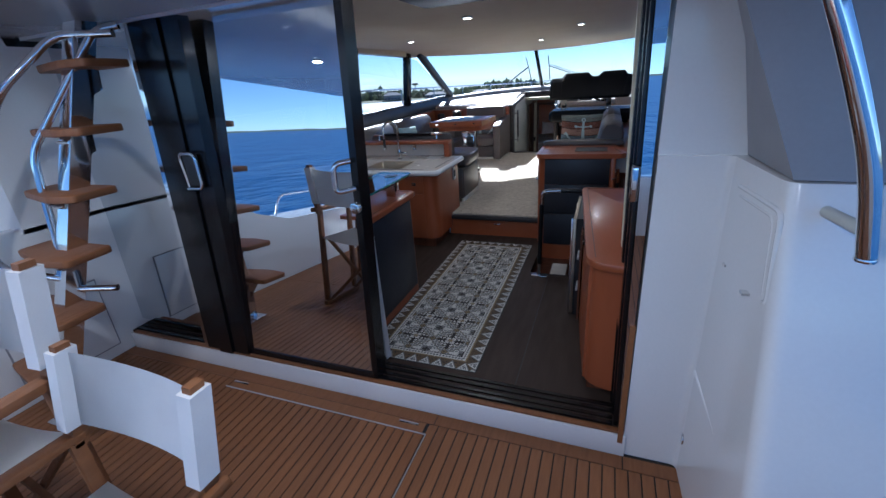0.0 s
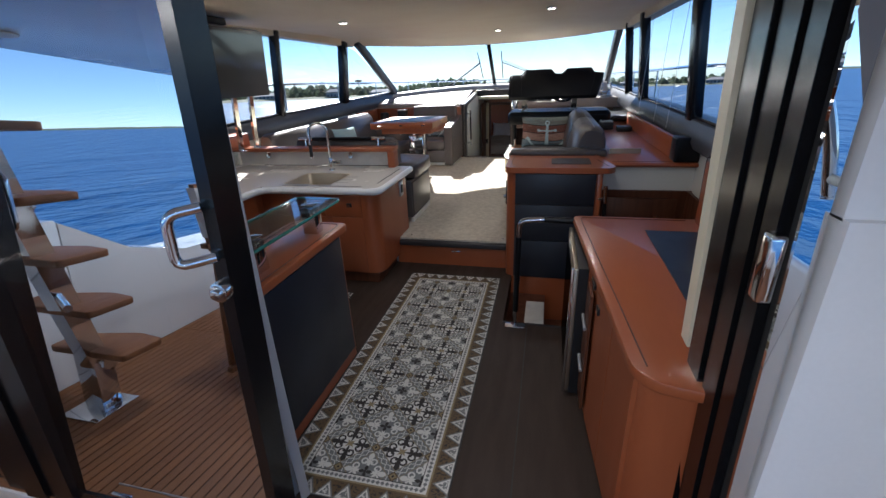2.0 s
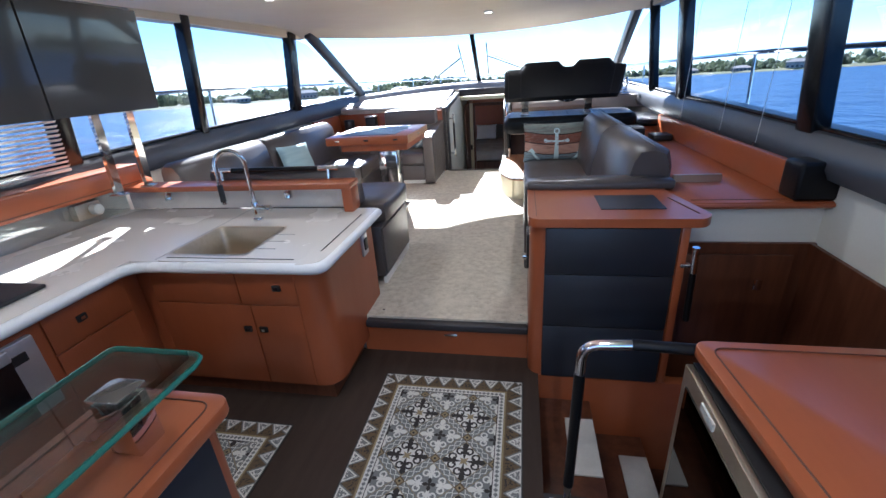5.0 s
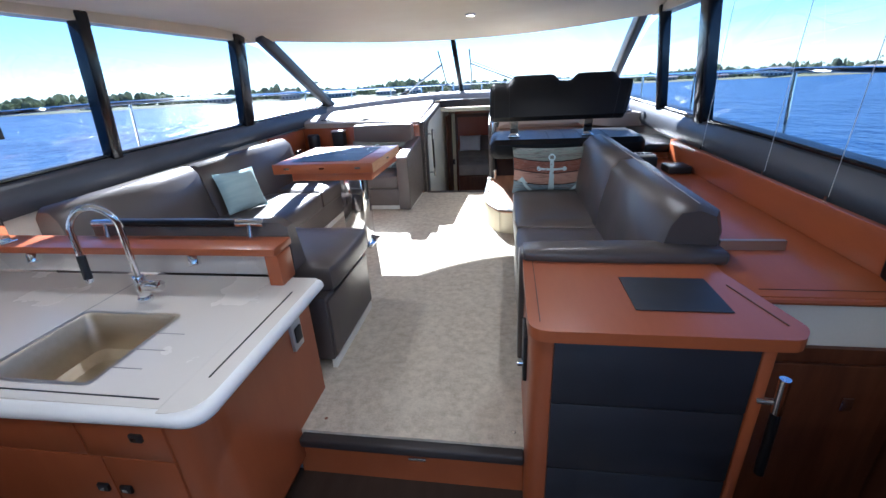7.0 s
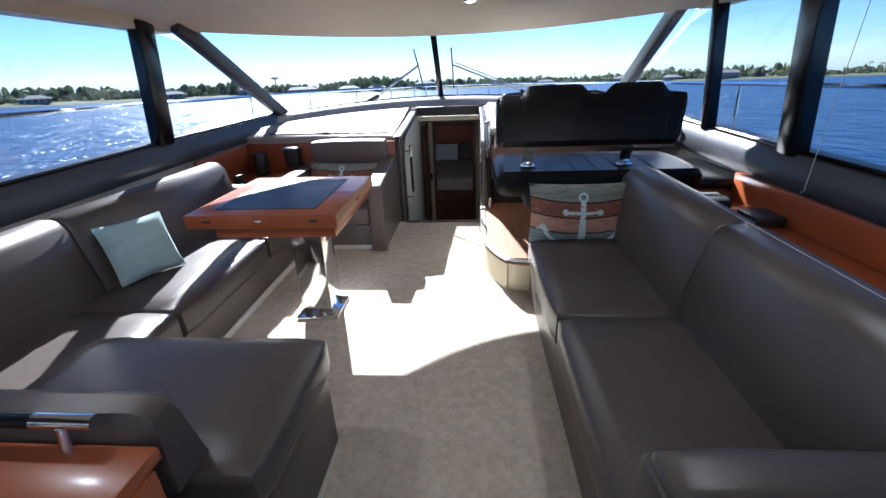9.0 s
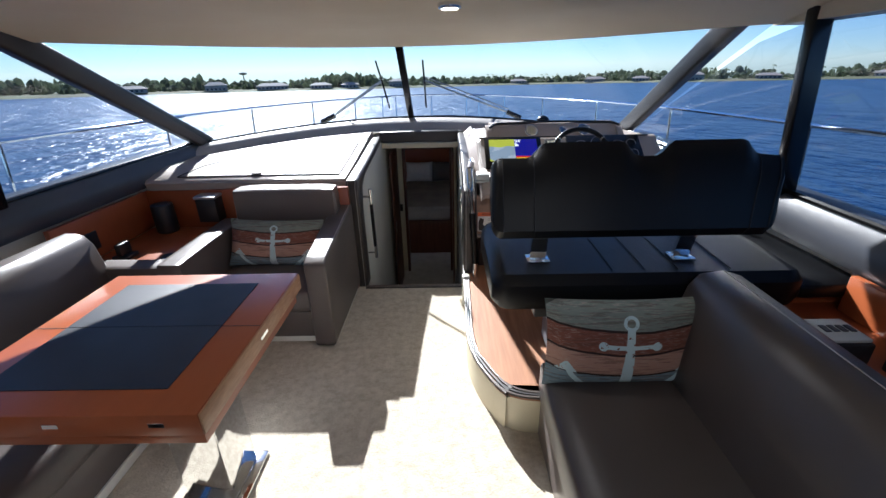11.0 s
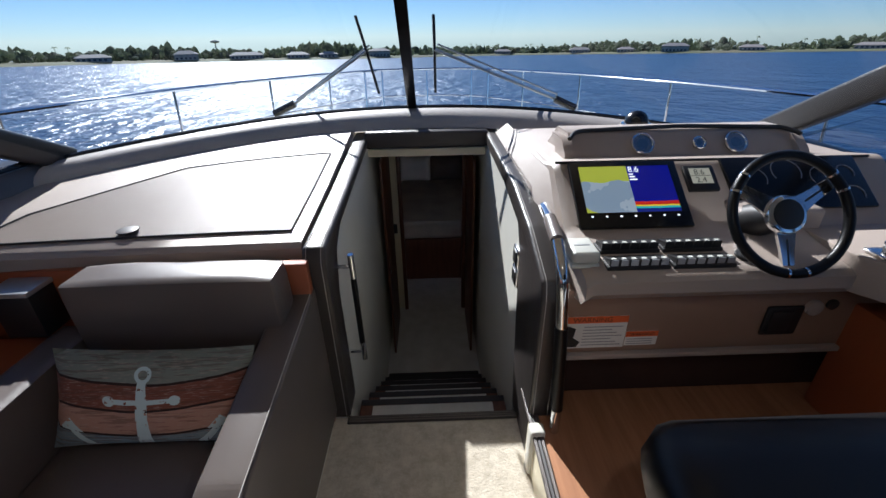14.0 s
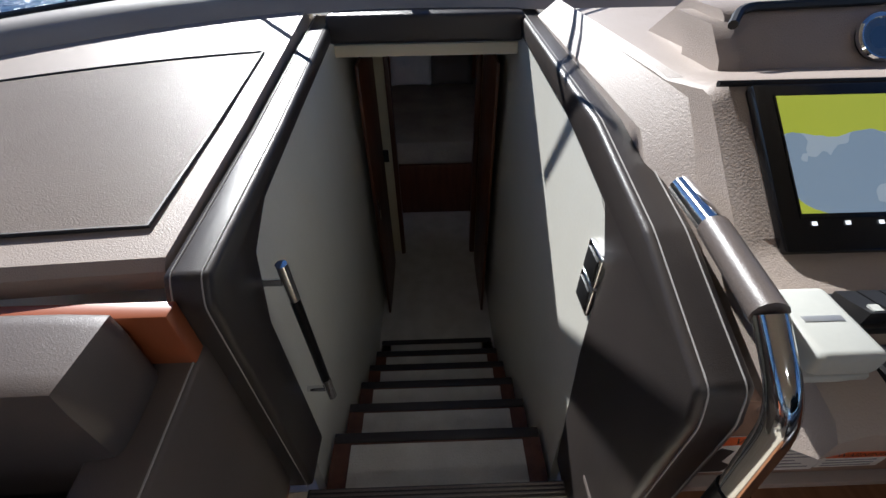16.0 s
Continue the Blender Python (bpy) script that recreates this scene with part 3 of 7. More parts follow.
def house(deg, w, h, roof):
    c = at_bearing(deg, 14, 1.2)
    turn = Matrix.Translation(c) @ Matrix.Rotation(-radians(deg), 4, "Z")
    e = thing("house", "pale waterfront house with a low hipped roof", "house", "houses on the shore")
    e.matrix_world = turn

    def piece(name, bm, mat, parent=e):
        ob = new(name, mesh_of(bm, name, mat, False))
        ob.parent = parent
        return ob
    wall = piece("wall", bm_box(-w / 2, w / 2, -4, 4, 0, h), HOUSE_WALL)
    bm = bmesh.new()
    lo = [bm.verts.new(p) for p in ((-w / 2 - 0.8, -4.8, h), (w / 2 + 0.8, -4.8, h), (w / 2 + 0.8, 4.8, h), (-w / 2 - 0.8, 4.8, h))]
    hi = [bm.verts.new(p) for p in ((-w / 2 + 4, 0, h + roof), (w / 2 - 4, 0, h + roof))]
    for f in ((lo[0], lo[1], hi[1], hi[0]), (lo[2], lo[3], hi[0], hi[1]), (lo[1], lo[2], hi[1]), (lo[3], lo[0], hi[0]), (lo[3], lo[2], lo[1], lo[0])):
        bm.faces.new(f)
    piece("roof", bm, HOUSE_ROOF)
    for k in range(int(w / 3)):
        x = -w / 2 + 1.5 + k * 3
        piece("window", bm_box(x - 0.8, x + 0.8, -4.06, -3.98, 0.9, 2.3), HOUSE_WINDOW, wall)


for deg, w, h, roof in ((-72, 18, 3, 2), (-58, 22, 4, 2.4), (-46, 15, 3, 2), (-35, 20, 3, 2), (-27, 16, 4.5, 2.5), (-21, 24, 3.2, 2.2), (-15.5, 17, 3, 2), (-12, 14, 3, 2), (-6, 18, 5, 2), (9, 17, 3, 2), (18, 20, 3.3, 2.2),
                        (23, 15, 3, 2), (28, 22, 5, 2.4), (35, 18, 3, 2), (44, 20, 3, 2), (52, 16, 4, 2), (60, 24, 3.5, 2.4), (71, 18, 3, 2), (82, 20, 3, 2)):
    house(deg, w, h, roof)
tower = thing("water_tower", "pale water tower above the far trees", "water tower")
c = at_bearing(-24, 160, 0)
part("leg", bm_tube([c, c + Vector((0, 0, 17))], 0.7, 8), HOUSE_WALL, tower)
bm = bmesh.new()
bmesh.ops.create_uvsphere(bm, u_segments=14, v_segments=8, radius=1.0, matrix=Matrix.Translation(c + Vector((0, 0, 18))) @ Matrix.Diagonal((4.5, 4.5, 1.6, 1)))
part("tank", bm, HOUSE_WALL, tower)
# the low far shore astern
bm = bmesh.new()
rows = [[], [], []]
for k in range(61):
    a = radians(120 + k * 2.0)
    for i, (r, z) in enumerate(((2600, 0), (2620, 9 + 4 * noise.noise(Vector((k * 0.7, 0, 0)))), (2900, 6))):
        rows[i].append(bm.verts.new(sea_point(r * math.sin(a), r * math.cos(a), z)))
for a, b in zip(rows, rows[1:]):
    for k in range(60):
        bm.faces.new((a[k], a[k + 1], b[k + 1], b[k]))
structure("backdrop_shore", bm, HAZED_LEAF, "thin line of far land astern", "shore")

# ---- hull and decks ----
DECK_Z, SALOON_Z, COCKPIT_Z = 0.62, 0.25, -0.13


def port_width(y):
    """The port side stands a little further out."""
    return half_width(y) + float(np.interp(y, (1.4, 5.5, 7.0, 8.9), (0.10, 0.13, 0.09, 0.01)))


def side_width(s, y):
    return half_width(y) if s > 0 else port_width(y)


def half_width(y):
    """Half the saloon's width at the sill."""
    return float(np.interp(y, (1.4, 4.0, 5.5, 6.3, 7.2, 8.9, 9.6), (2.14, 2.15, 2.14, 2.10, 2.07, 1.96, 1.80)))


def sill_z(y):
    return float(np.interp(y, (1.4, 3.0, 4.3, 6.2, 8.8), (1.18, 1.20, 1.23, 1.275, 1.36)))


def head_z(y):
    return float(np.interp(y, (1.4, 5.5, 7.3), (2.16, 2.15, 2.11)))


def side_x(s, y, z):
    """The inner side at a height: upright to the sill, leaning in above it."""
    return MID + s * (side_width(s, y) - max(0.0, z - 1.2) * 0.10)


def deck_outline(off):
    pts = [(MID + 2.62 + off, -2.6)] + [(MID + (2.62 + off) * (1 - max(0, (y - 8) / 6.4) ** 2.2), y) for y in (2, 5, 8, 10, 11.5, 12.6, 13.4, 13.9)]
    return pts + [(2 * MID - x, y) for x, y in pts[::-1]]


hull_line = deck_outline(0.0)
hull_line = hull_line + hull_line[:1]
hull = structure("hull", bm_loft([[(x, y, -1.7), (x, y, 0.80 if y > 8 else DECK_Z), (MID + (x - MID) * 0.985, y, 0.80 if y > 8 else DECK_Z), (MID + (x - MID) * 0.985, y, -1.7)] for x, y in hull_line if y > -2]), GELCOAT, "white fibreglass hull", "hull")
structure("hull_bottom", bm_prism(deck_outline(0.0), -1.72, -1.66), GELCOAT, "white hull bottom", "hull")
def foredeck_section(y):
    """Cambered deck, falling towards the stem."""
    w, z = (2.60 * (1 - max(0, (y - 8) / 6.4) ** 2.2)), 1.26 - (y - 10) * 0.105
    outline = [(-w, 0.79), (-w, 0.83), (-w * 0.72, z), (w * 0.72, z), (w, 0.83), (w, 0.79), (w * 0.70, z - 0.04), (-w * 0.70, z - 0.04)]
    return [(MID + x, y, h) for x, h in outline]


structure("foredeck", bm_loft([foredeck_section(y) for y in (10.05, 10.8, 11.6, 12.4, 13.1, 13.6)]), GELCOAT, "white foredeck beyond the windscreen", "deck")
side_deck = deck_outline(0.0)
n = len(side_deck) // 2
for s in (0, 1):
    outer = [p if s == 0 else (2 * MID - p[0], p[1]) for p in side_deck[1:n] if p[1] < 10.2]
    inner = [(MID + (1 if s == 0 else -1) * (half_width(min(y, 9.5)) + 0.26), y) for _, y in outer]
    structure("side_deck_%d" % (s + 1), bm_prism(outer + inner[::-1], COCKPIT_Z, DECK_Z), GELCOAT, "white side deck outside the cabin", "deck")


def bow_rail():
    e = thing("bow_rail", "polished stainless rail on stanchions round the foredeck", "rail", at=(MID, 6, DECK_Z))
    top, mid = [], []
    ys = (3.2, 4.5, 6.0, 7.6, 9.2, 10.6, 11.8, 12.7, 13.3, 13.6)

    def w(y):
        return 2.50 * (1 - max(0, (y - 8) / 6.4) ** 2.4)
    line = [(MID + w(y), y) for y in ys] + [(MID, 13.75)] + [(MID - w(y), y) for y in ys[::-1]]
    part("top_rail", bm_tube(smooth_path([(x, y, 1.61 - 0.022 * max(0, y - 6)) for x, y in line], 0.4, 3), 0.016, 8), CHROME, e)
    part("middle_rail", bm_tube(smooth_path([(x, y, 1.22 - 0.022 * max(0, y - 6)) for x, y in line if y > 7], 0.4, 3), 0.010, 6), CHROME, e)
    for x, y in line[::1]:
        z = 1.60 - 0.022 * max(0, y - 6)
        part("stanchion", bm_tube([(x, y - 0.10, DECK_Z), (x, y, z)], 0.012, 8), CHROME, e)


bow_rail()


def wiper(s):
    e = thing("windscreen_wiper", "black and steel windscreen wiper parked upright on the glass", "wiper", "windscreen wipers", at=(MID + s * 0.9, 10.0, 1.4))
    a, b = (MID + s * 0.98, 9.95, 1.46), (MID - 0.15 + s * 0.22, 9.63, 1.82)
    part("arm", bm_tube([a, b], 0.010, 8), SILVER, e)
    part("second_arm", bm_tube([(a[0] + 0.02, a[1], a[2] + 0.03), (b[0] + 0.02, b[1], b[2] + 0.03)], 0.006, 6), SILVER, e)
    part("blade", bm_tube([(MID - 0.168 + s * 0.233, 9.50, 2.01), (MID - 0.150 + s * 0.22, 9.64, 1.81), (MID - 0.129 + s * 0.201, 9.80, 1.54)], 0.010, 6), BLACK, e)
    part("pivot_cover", bm_tube([a, (a[0] + s * 0.16, a[1] - 0.02, a[2] - 0.07)], 0.028, 8), BLACK, e)


wiper(-1), wiper(1)

# ---- cabin shell ----
ROOF_Z = 2.15


def brow_y(x):
    """The roof's front edge, bowed forward."""
    return 8.85 - 1.55 * min(1.0, abs(x - MID) / 1.9) ** 2.2


def base_y(x):
    """The foot of the windscreen."""
    return 9.86 - 1.02 * min(1.0, abs(x - MID) / 1.96) ** 2.2


for s, side in ((-1, "port"), (1, "starboard")):
    ys = [1.42, 3.0, 4.3, 5.5, 6.3, 7.2, 8.0, 8.9]
    sec = []
    for y in ys:
        xi = MID + s * side_width(s, y)
        z = sill_z(y) - 0.02
        sec.append([(xi, y, -0.9), (xi, y, z), (xi + s * 0.13, y, z), (xi + s * 0.13, y, -0.9)])
    structure("wall_" + side, bm_loft(sec), WHITE_PAINT, "off-white cabin side below the windows", "wall")
    # padded coaming under the glass
    sec = []
    for y in [1.6, 3.0, 4.3, 5.5, 6.3, 7.2, 8.0, 8.85]:
        xi, z = MID + s * side_width(s, y), sill_z(y)
        sec.append([(xi - s * a, y, z + b) for a, b in ((0, -0.20), (0.06, -0.19), (0.085, -0.14), (0.07, -0.06), (0.03, -0.005), (-0.04, 0.012), (-0.12, 0.012), (-0.12, -0.20))])
    structure("coaming_" + side, bm_loft(sec), COAMING, "blue-black padded vinyl coaming under the side windows", "coaming")
    # head rail above the glass
    sec = []
    for y in [1.42, 3, 5.5, 7.0, 7.35]:
        z = head_z(y)
        x = side_x(s, y, z)
        sec.append([(x - s * 0.03, y, z - 0.01), (x + s * 0.12, y, z - 0.01), (x + s * 0.12, y, z + 0.2), (x - s * 0.03, y, z + 0.2)])
    structure("window_head_" + side, bm_loft(sec), LINER, "cream lining above the side windows", "trim")
    # pillars and panes
    posts = [1.5, 4.20, 5.47, 7.06] if s < 0 else [1.5, 4.45, 6.27, 7.12]
    width = [0.30, 0.11, 0.09, 0.17] if s < 0 else [0.30, 0.14, 0.14, 0.06]
    for y, w in zip(posts, width):
        rows = []
        for z in (sill_z(y) - 0.02, head_z(y) + 0.05):
            x = side_x(s, y, z)
            rows.append([(x - s * 0.045, y - w / 2, z), (x - s * 0.045, y + w / 2, z), (x + s * 0.05, y + w / 2, z), (x + s * 0.05, y - w / 2, z)])
        b = bm_loft(rows)
        bmesh.ops.bevel(b, geom=b.edges[:], offset=0.012, segments=2, affect="EDGES", profile=0.5)
        structure("window_post", b, BLACK, "black upright post between the side windows", "window post")
    k = 0
    for y0, y1 in zip(posts, posts[1:] + [8.86]):
        k += 1
        win = structure("window_%s_%d" % (side, k), bm_tube(smooth_path([(side_x(s, y, sill_z(y) + 0.012) - s * 0.005, y, sill_z(y) + 0.012) for y in np.linspace(y0, y1, 8)], 0.02, 2), 0.013, 6), BLACK, "fixed side window with a slim black seal, open to the sea view", "window")
        sec = []
        for y in np.linspace(y0, y1, 6):
            top = head_z(y) if y < 7.3 else max(sill_z(y) + 0.02, 2.11 - (y - 7.3) * 0.48)
            sec.append([(side_x(s, y, z), y, z) for z in (sill_z(y), top)])
        part("pane", bm_loft(sec, False), GLASS, win).visible_shadow = False
    # raked corner post of the windscreen
    a, b = (Vector((MID - 1.95, 8.93, 1.34)), Vector((MID - 1.90, 7.20, 2.16))) if s < 0 else (Vector((0.785, 9.06, 1.37)), Vector((0.735, 7.58, 2.18)))
    d = (b - a).normalized()
    out = Vector((s, 0.25, 0)).normalized()
    up = d.cross(out).normalized()
    b2 = bm_loft([[p + out * i * 0.045 + up * j * 0.065 for i, j in ((-1, -1), (1, -1), (1, 1), (-1, 1))] for p in (a - d * 0.05, b)])
    bmesh.ops.bevel(b2, geom=b2.edges[:], offset=0.02, segments=3, affect="EDGES", profile=0.5)
    structure("corner_post_" + side, b2, LEATHER_DARK, "raked dark corner post of the windscreen", "window post")

# windscreen
xs = np.linspace(MID - 1.94, MID + 1.94, 25)
screen = structure("window_front", bm_tube([(x, base_y(x) - 0.01, 1.435 - 0.085 * (abs(x - MID) / 1.94) ** 2) for x in xs], 0.014, 6), BLACK, "wide curved windscreen with a central black mullion", "windscreen")
for s in (-1, 1):
    sec = [[(x, base_y(x), 1.43 - 0.085 * (abs(x - MID) / 1.94) ** 2), (x, brow_y(x), 2.13)] for x in np.linspace(MID, MID + s * 1.94, 13)]
    part("pane", bm_loft(sec, False), SCREEN_GLASS, screen).visible_shadow = False
m0, m1 = Vector((MID - 0.10, 9.84, 1.42)), Vector((MID - 0.10, 8.84, 2.16))
b = bm_loft([[p + Vector((i * 0.032, j * 0.03, 0)) for i, j in ((-1, -1), (1, -1), (1, 1), (-1, 1))] for p in (m0, m1)])
part("mullion", b, BLACK, screen, "black central mullion")

# ceiling: flat lining with a deep rounded brow that follows the windscreen
b = bmesh.new()
xs = np.linspace(MID - 2.12, MID + 2.12, 29)
prof = []
for x in xs:
    f = brow_y(x)
    prof.append([b.verts.new(p) for p in ((x, 1.36, 2.14), (x, f - 1.6, 2.20), (x, f - 0.55, 2.20), (x, f - 0.30, 2.175), (x, f - 0.10, 2.125), (x, f - 0.02, 2.105), (x, f + 0.02, 2.125), (x, f + 0.02, 2.32), (x, 1.36, 2.32))])
for p, q in zip(prof, prof[1:]):
    for i in range(9):
        b.faces.new((p[i], p[(i + 1) % 9], q[(i + 1) % 9], q[i]))
b.faces.new(prof[0]), b.faces.new(prof[-1][::-1])
bmesh.ops.recalc_face_normals(b, faces=b.faces[:])
structure("ceiling", b, LINER, "cream fabric ceiling with a curved brow over the windscreen", "ceiling")


def fill_lamp(place, watts, size=0.07):
    """Fill light added at a ceiling fixture, brighter than the fixture's own glow."""
    d = bpy.data.lights.new("ceiling_fill", "AREA")
    d.shape, d.size, d.energy, d.color = "DISK", size, watts, (1.0, 0.95, 0.90)
    new("ceiling_fill", d).location = place


for x, y in ((-2.2, 2.6), (-0.2, 2.4), (-1.0, 3.4), (-2.2, 4.9), (-0.2, 5.0), (-0.88, 6.77)):
    e = thing("ceiling_light", "small recessed round ceiling spotlight", "ceiling light", "spotlights in the ceiling", at=(x, y, 2.15))
    part("rim", bm_disc((x, y, 2.165), (0, 0, -1), 0.045, 0.02, 20, 0.004), CHROME, e)
    part("lens", bm_disc((x, y, 2.148), (0, 0, -1), 0.030, 0.006, 16), LAMP, e)
    # added fill to brighten the cabin, set just under the lens
    fill_lamp((x, y, 2.138), 1.1)
b = bm_box(-1.05, -0.55, 2.2, 2.6, 2.135, 2.165, 0.006)
solid("ceiling_hatch", b, PLASTIC, "dark square hatch in the ceiling", "hatch")

# ---- floors ----
floor = structure("floor", bm_box(MID - 2.2, -0.42, 1.42, 4.03, -0.08, 0.0), VINYL, "dark brown vinyl galley floor with plank seams", "floor")
structure("floor_starboard", bm_box(-0.42, MID + 2.2, 1.42, 3.13, -0.08, 0.0), VINYL, "dark brown vinyl floor beside the sideboard", "floor")
for x in (-2.9, -2.4, -1.9, -0.25):
    structure("floor_seam", bm_box(x - 0.003, x + 0.003, 1.6, 3.12, 0.0, 0.0015), INK, "thin dark seam in the floor", "floor seam", False)
carpet = structure("carpet", bm_box(MID - 2.2, -0.44, 4.03, 8.083, 0.05, SALOON_Z), CARPET, "beige deep-pile carpet on the raised saloon floor", "carpet")
structure("carpet_starboard", bm_box(-0.44, MID + 2.2, 4.45, 8.10, 0.05, SALOON_Z - 0.004), CARPET, "beige carpet under the starboard settee", "carpet")
step = structure("saloon_step", bm_box(-1.50, -0.48, 4.02, 4.10, 0.0, 0.185), WOOD, "cherry wood step riser with a small drawer latch", "step")
part("nosing", bm_box(-1.468, -0.48, 3.985, 4.06, 0.185, 0.235, 0.012, 3), TRIM_DARK, step, "dark rubber nosing")
part("latch", bm_box(-0.98, -0.90, 4.008, 4.02, 0.135, 0.15, 0.004), CHROME, step)
for x in (-1.38, -0.52):
    part("stud", bm_disc((x, 4.10, SALOON_Z), (0, 0, 1), 0.008, 0.004, 10), CHROME, step)


def runner(name, x0, x1, y0, y1, label):
    hw, hl = (x1 - x0) / 2, (y1 - y0) / 2
    b = bm_box(-hw, hw, -hl, hl, 0, 0.004)
    ob = solid(name, b, mat_print(hw, hl), label, "floor mat", smooth=False)
    ob.location = ((x0 + x1) / 2, (y0 + y1) / 2, 0.001)


runner("floor_mat", -1.295, -0.502, 1.64, 3.80, "long patterned vinyl runner with cement-tile flowers on the galley floor")
runner("small_floor_mat", -2.42, -1.66, 2.70, 3.36, "small patterned vinyl mat in front of the sink cabinet")


# ---- galley ----
def latch(parent, x, y, z, axis="y", s=0.022):
    """A small black square push latch with a bright button."""
    d = {"y": (s, 0.008, s * 0.72), "x": (0.008, s, s * 0.72)}[axis]
    q = part("push_latch", bm_box(x - d[0], x + d[0], y - d[1], y + d[1], z - d[2], z + d[2], 0.004), PLASTIC, parent)
    d2 = [k * 0.45 if k > 0.01 else 0.011 for k in d]
    part("button", bm_box(x - d2[0], x + d2[0], y - d2[1], y + d2[1], z - d2[2], z + d2[2]), CHROME, q)


def sink_run():
    """L-shaped white worktop on cherry cabinets."""
    e = thing("worktop", "white L-shaped galley worktop with rounded front edge", "worktop", at=(-2.3, 3.5, 0.85))
    hole = ((-2.30, 3.60), (-1.87, 3.60), (-1.87, 4.00), (-2.30, 4.00))
    out = [(-1.40, 3.45), (-1.40, 4.36), (-3.30, 4.36), (-3.30, 1.85), (-2.46, 1.85), (-2.46, 3.45)]
    rad = [0.13, 0.02, 0, 0, 0.02, 0.06]
    # slabs round the sink's hole, then a rounded lip along the front
    for x0, x1, y0, y1 in ((-3.30, -2.46, 1.85, 3.505), (-3.30, -2.30, 3.505, 4.36), (-2.30, -1.87, 3.52, 3.60), (-2.30, -1.87, 4.00, 4.36), (-1.87, -1.55, 3.52, 4.36)):
        part("slab", bm_box(x0, x1, y0, y1, 0.795, 0.85), CORIAN, e)
    b = bm_prism(rounded([(-1.55, 3.505), (-1.43, 3.505), (-1.43, 4.36), (-1.55, 4.36)], [0, 0.11, 0.02, 0], 8), 0.795, 0.8495, bevel=0.0)
    part("end_slab", b, CORIAN, e)
    part("front_lip", bm_tube(smooth_path([(-2.455, 1.85, 0.822), (-2.455, 3.495, 0.822), (-1.55, 3.515, 0.822), (-1.43, 3.515, 0.822), (-1.43, 3.65, 0.822), (-1.43, 4.35, 0.822)], 0.11, 8), 0.0275, 12), WHITE_EDGE, e, "white rounded front lip")
    part("drain_groove", bm_tube([(-1.49, 3.66, 0.8505), (-1.49, 4.22, 0.8505)], 0.003, 6), INK, e)
    part("drain_groove", bm_tube([(-2.28, 3.555, 0.8505), (-1.58, 3.555, 0.8505)], 0.003, 6), INK, e)
    for k in range(3):
        part("drain_groove", bm_tube([(-1.86, 3.68 + k * 0.1, 0.8503), (-1.75, 3.68 + k * 0.1, 0.8503)], 0.0022, 6), STITCH, e)
    part("joint_line", bm_box(-2.325, -2.318, 3.53, 4.36, 0.850, 0.8515), STITCH, e)
    sink = thing("sink", "brushed steel sink let into the worktop", "sink", at=(-2.08, 3.8, 0.65))
    x0, x1, y0, y1, z0, z1 = -2.30, -1.87, 3.60, 4.00, 0.655, 0.853
    loops = []
    for ins, z, r in ((-0.012, z1, 0.03), (0.0, z1, 0.03), (0.006, z1 - 0.01, 0.03), (0.018, z0 + 0.03, 0.05), (0.05, z0, 0.05)):
        loops.append([(p[0], p[1], z) for p in rounded([(x0 + ins, y0 + ins), (x1 - ins, y0 + ins), (x1 - ins, y1 - ins), (x0 + ins, y1 - ins)], r, 4)])
    b = bm_loft(loops, True, False)
    b.faces.new([v for v in b.verts if abs(v.co.z - z0) < 1e-5])
    part("bowl", b, STEEL, sink)
    part("drain", bm_disc((-2.08, 3.80, z0), (0, 0, 1), 0.045, 0.004, 20), CHROME, sink)
    tap = thing("tap", "tall chrome swan-neck tap with a black spray head", "tap", at=(-2.115, 4.11, 0.85))
    part("base", bm_disc((-2.115, 4.11, 0.85), (0, 0, 1), 0.030, 0.022, 20, 0.004), CHROME, tap)
    part("body", bm_disc((-2.115, 4.11, 0.872), (0, 0, 1), 0.022, 0.10, 20, 0.004), CHROME, tap)
    arch = [(-2.115, 4.11, 0.97), (-2.115, 4.11, 1.20)] + [(-2.185 + 0.070 * math.cos(a), 4.11 - 0.08 * (a / math.pi), 1.21 + 0.078 * math.sin(a)) for a in np.linspace(0.1, math.pi, 14)] + [(-2.255, 4.03, 1.10)]
    part("neck", bm_tube(arch, 0.0125, 12), CHROME, tap)
    part("spray_head", bm_tube([(-2.255, 4.03, 1.10), (-2.250, 4.02, 1.0)], 0.016, 12), PLASTIC, tap, "black spray head")
    part("nozzle", bm_tube([(-2.250, 4.02, 1.0), (-2.249, 4.02, 0.985)], 0.014, 12), CHROME, tap)
    part("lever", bm_disc((-2.10, 4.11, 0.925), (1, 0, 0.05), 0.022, 0.085, 16, 0.004), CHROME, tap)
    # cabinets under the worktop
    cab = thing("sink_cabinet", "cherry wood galley cabinet with doors under the sink", "cabinet", at=(-1.9, 3.5, 0))
    part("body", bm_prism(rounded([(-2.58, 3.55), (-1.47, 3.55), (-1.47, 4.30), (-2.58, 4.30)], [0, 0.12, 0, 0], 6), 0.10, 0.64), WOOD_UP, cab)
    part("upper_front", bm_prism(rounded([(-2.58, 3.55), (-1.47, 3.55), (-1.47, 4.30), (-1.55, 4.30), (-1.55, 3.62), (-2.58, 3.62)], [0, 0.12, 0, 0, 0, 0], 6), 0.64, 0.795), WOOD_UP, cab)
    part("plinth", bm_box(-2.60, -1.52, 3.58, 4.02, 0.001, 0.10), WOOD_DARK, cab)
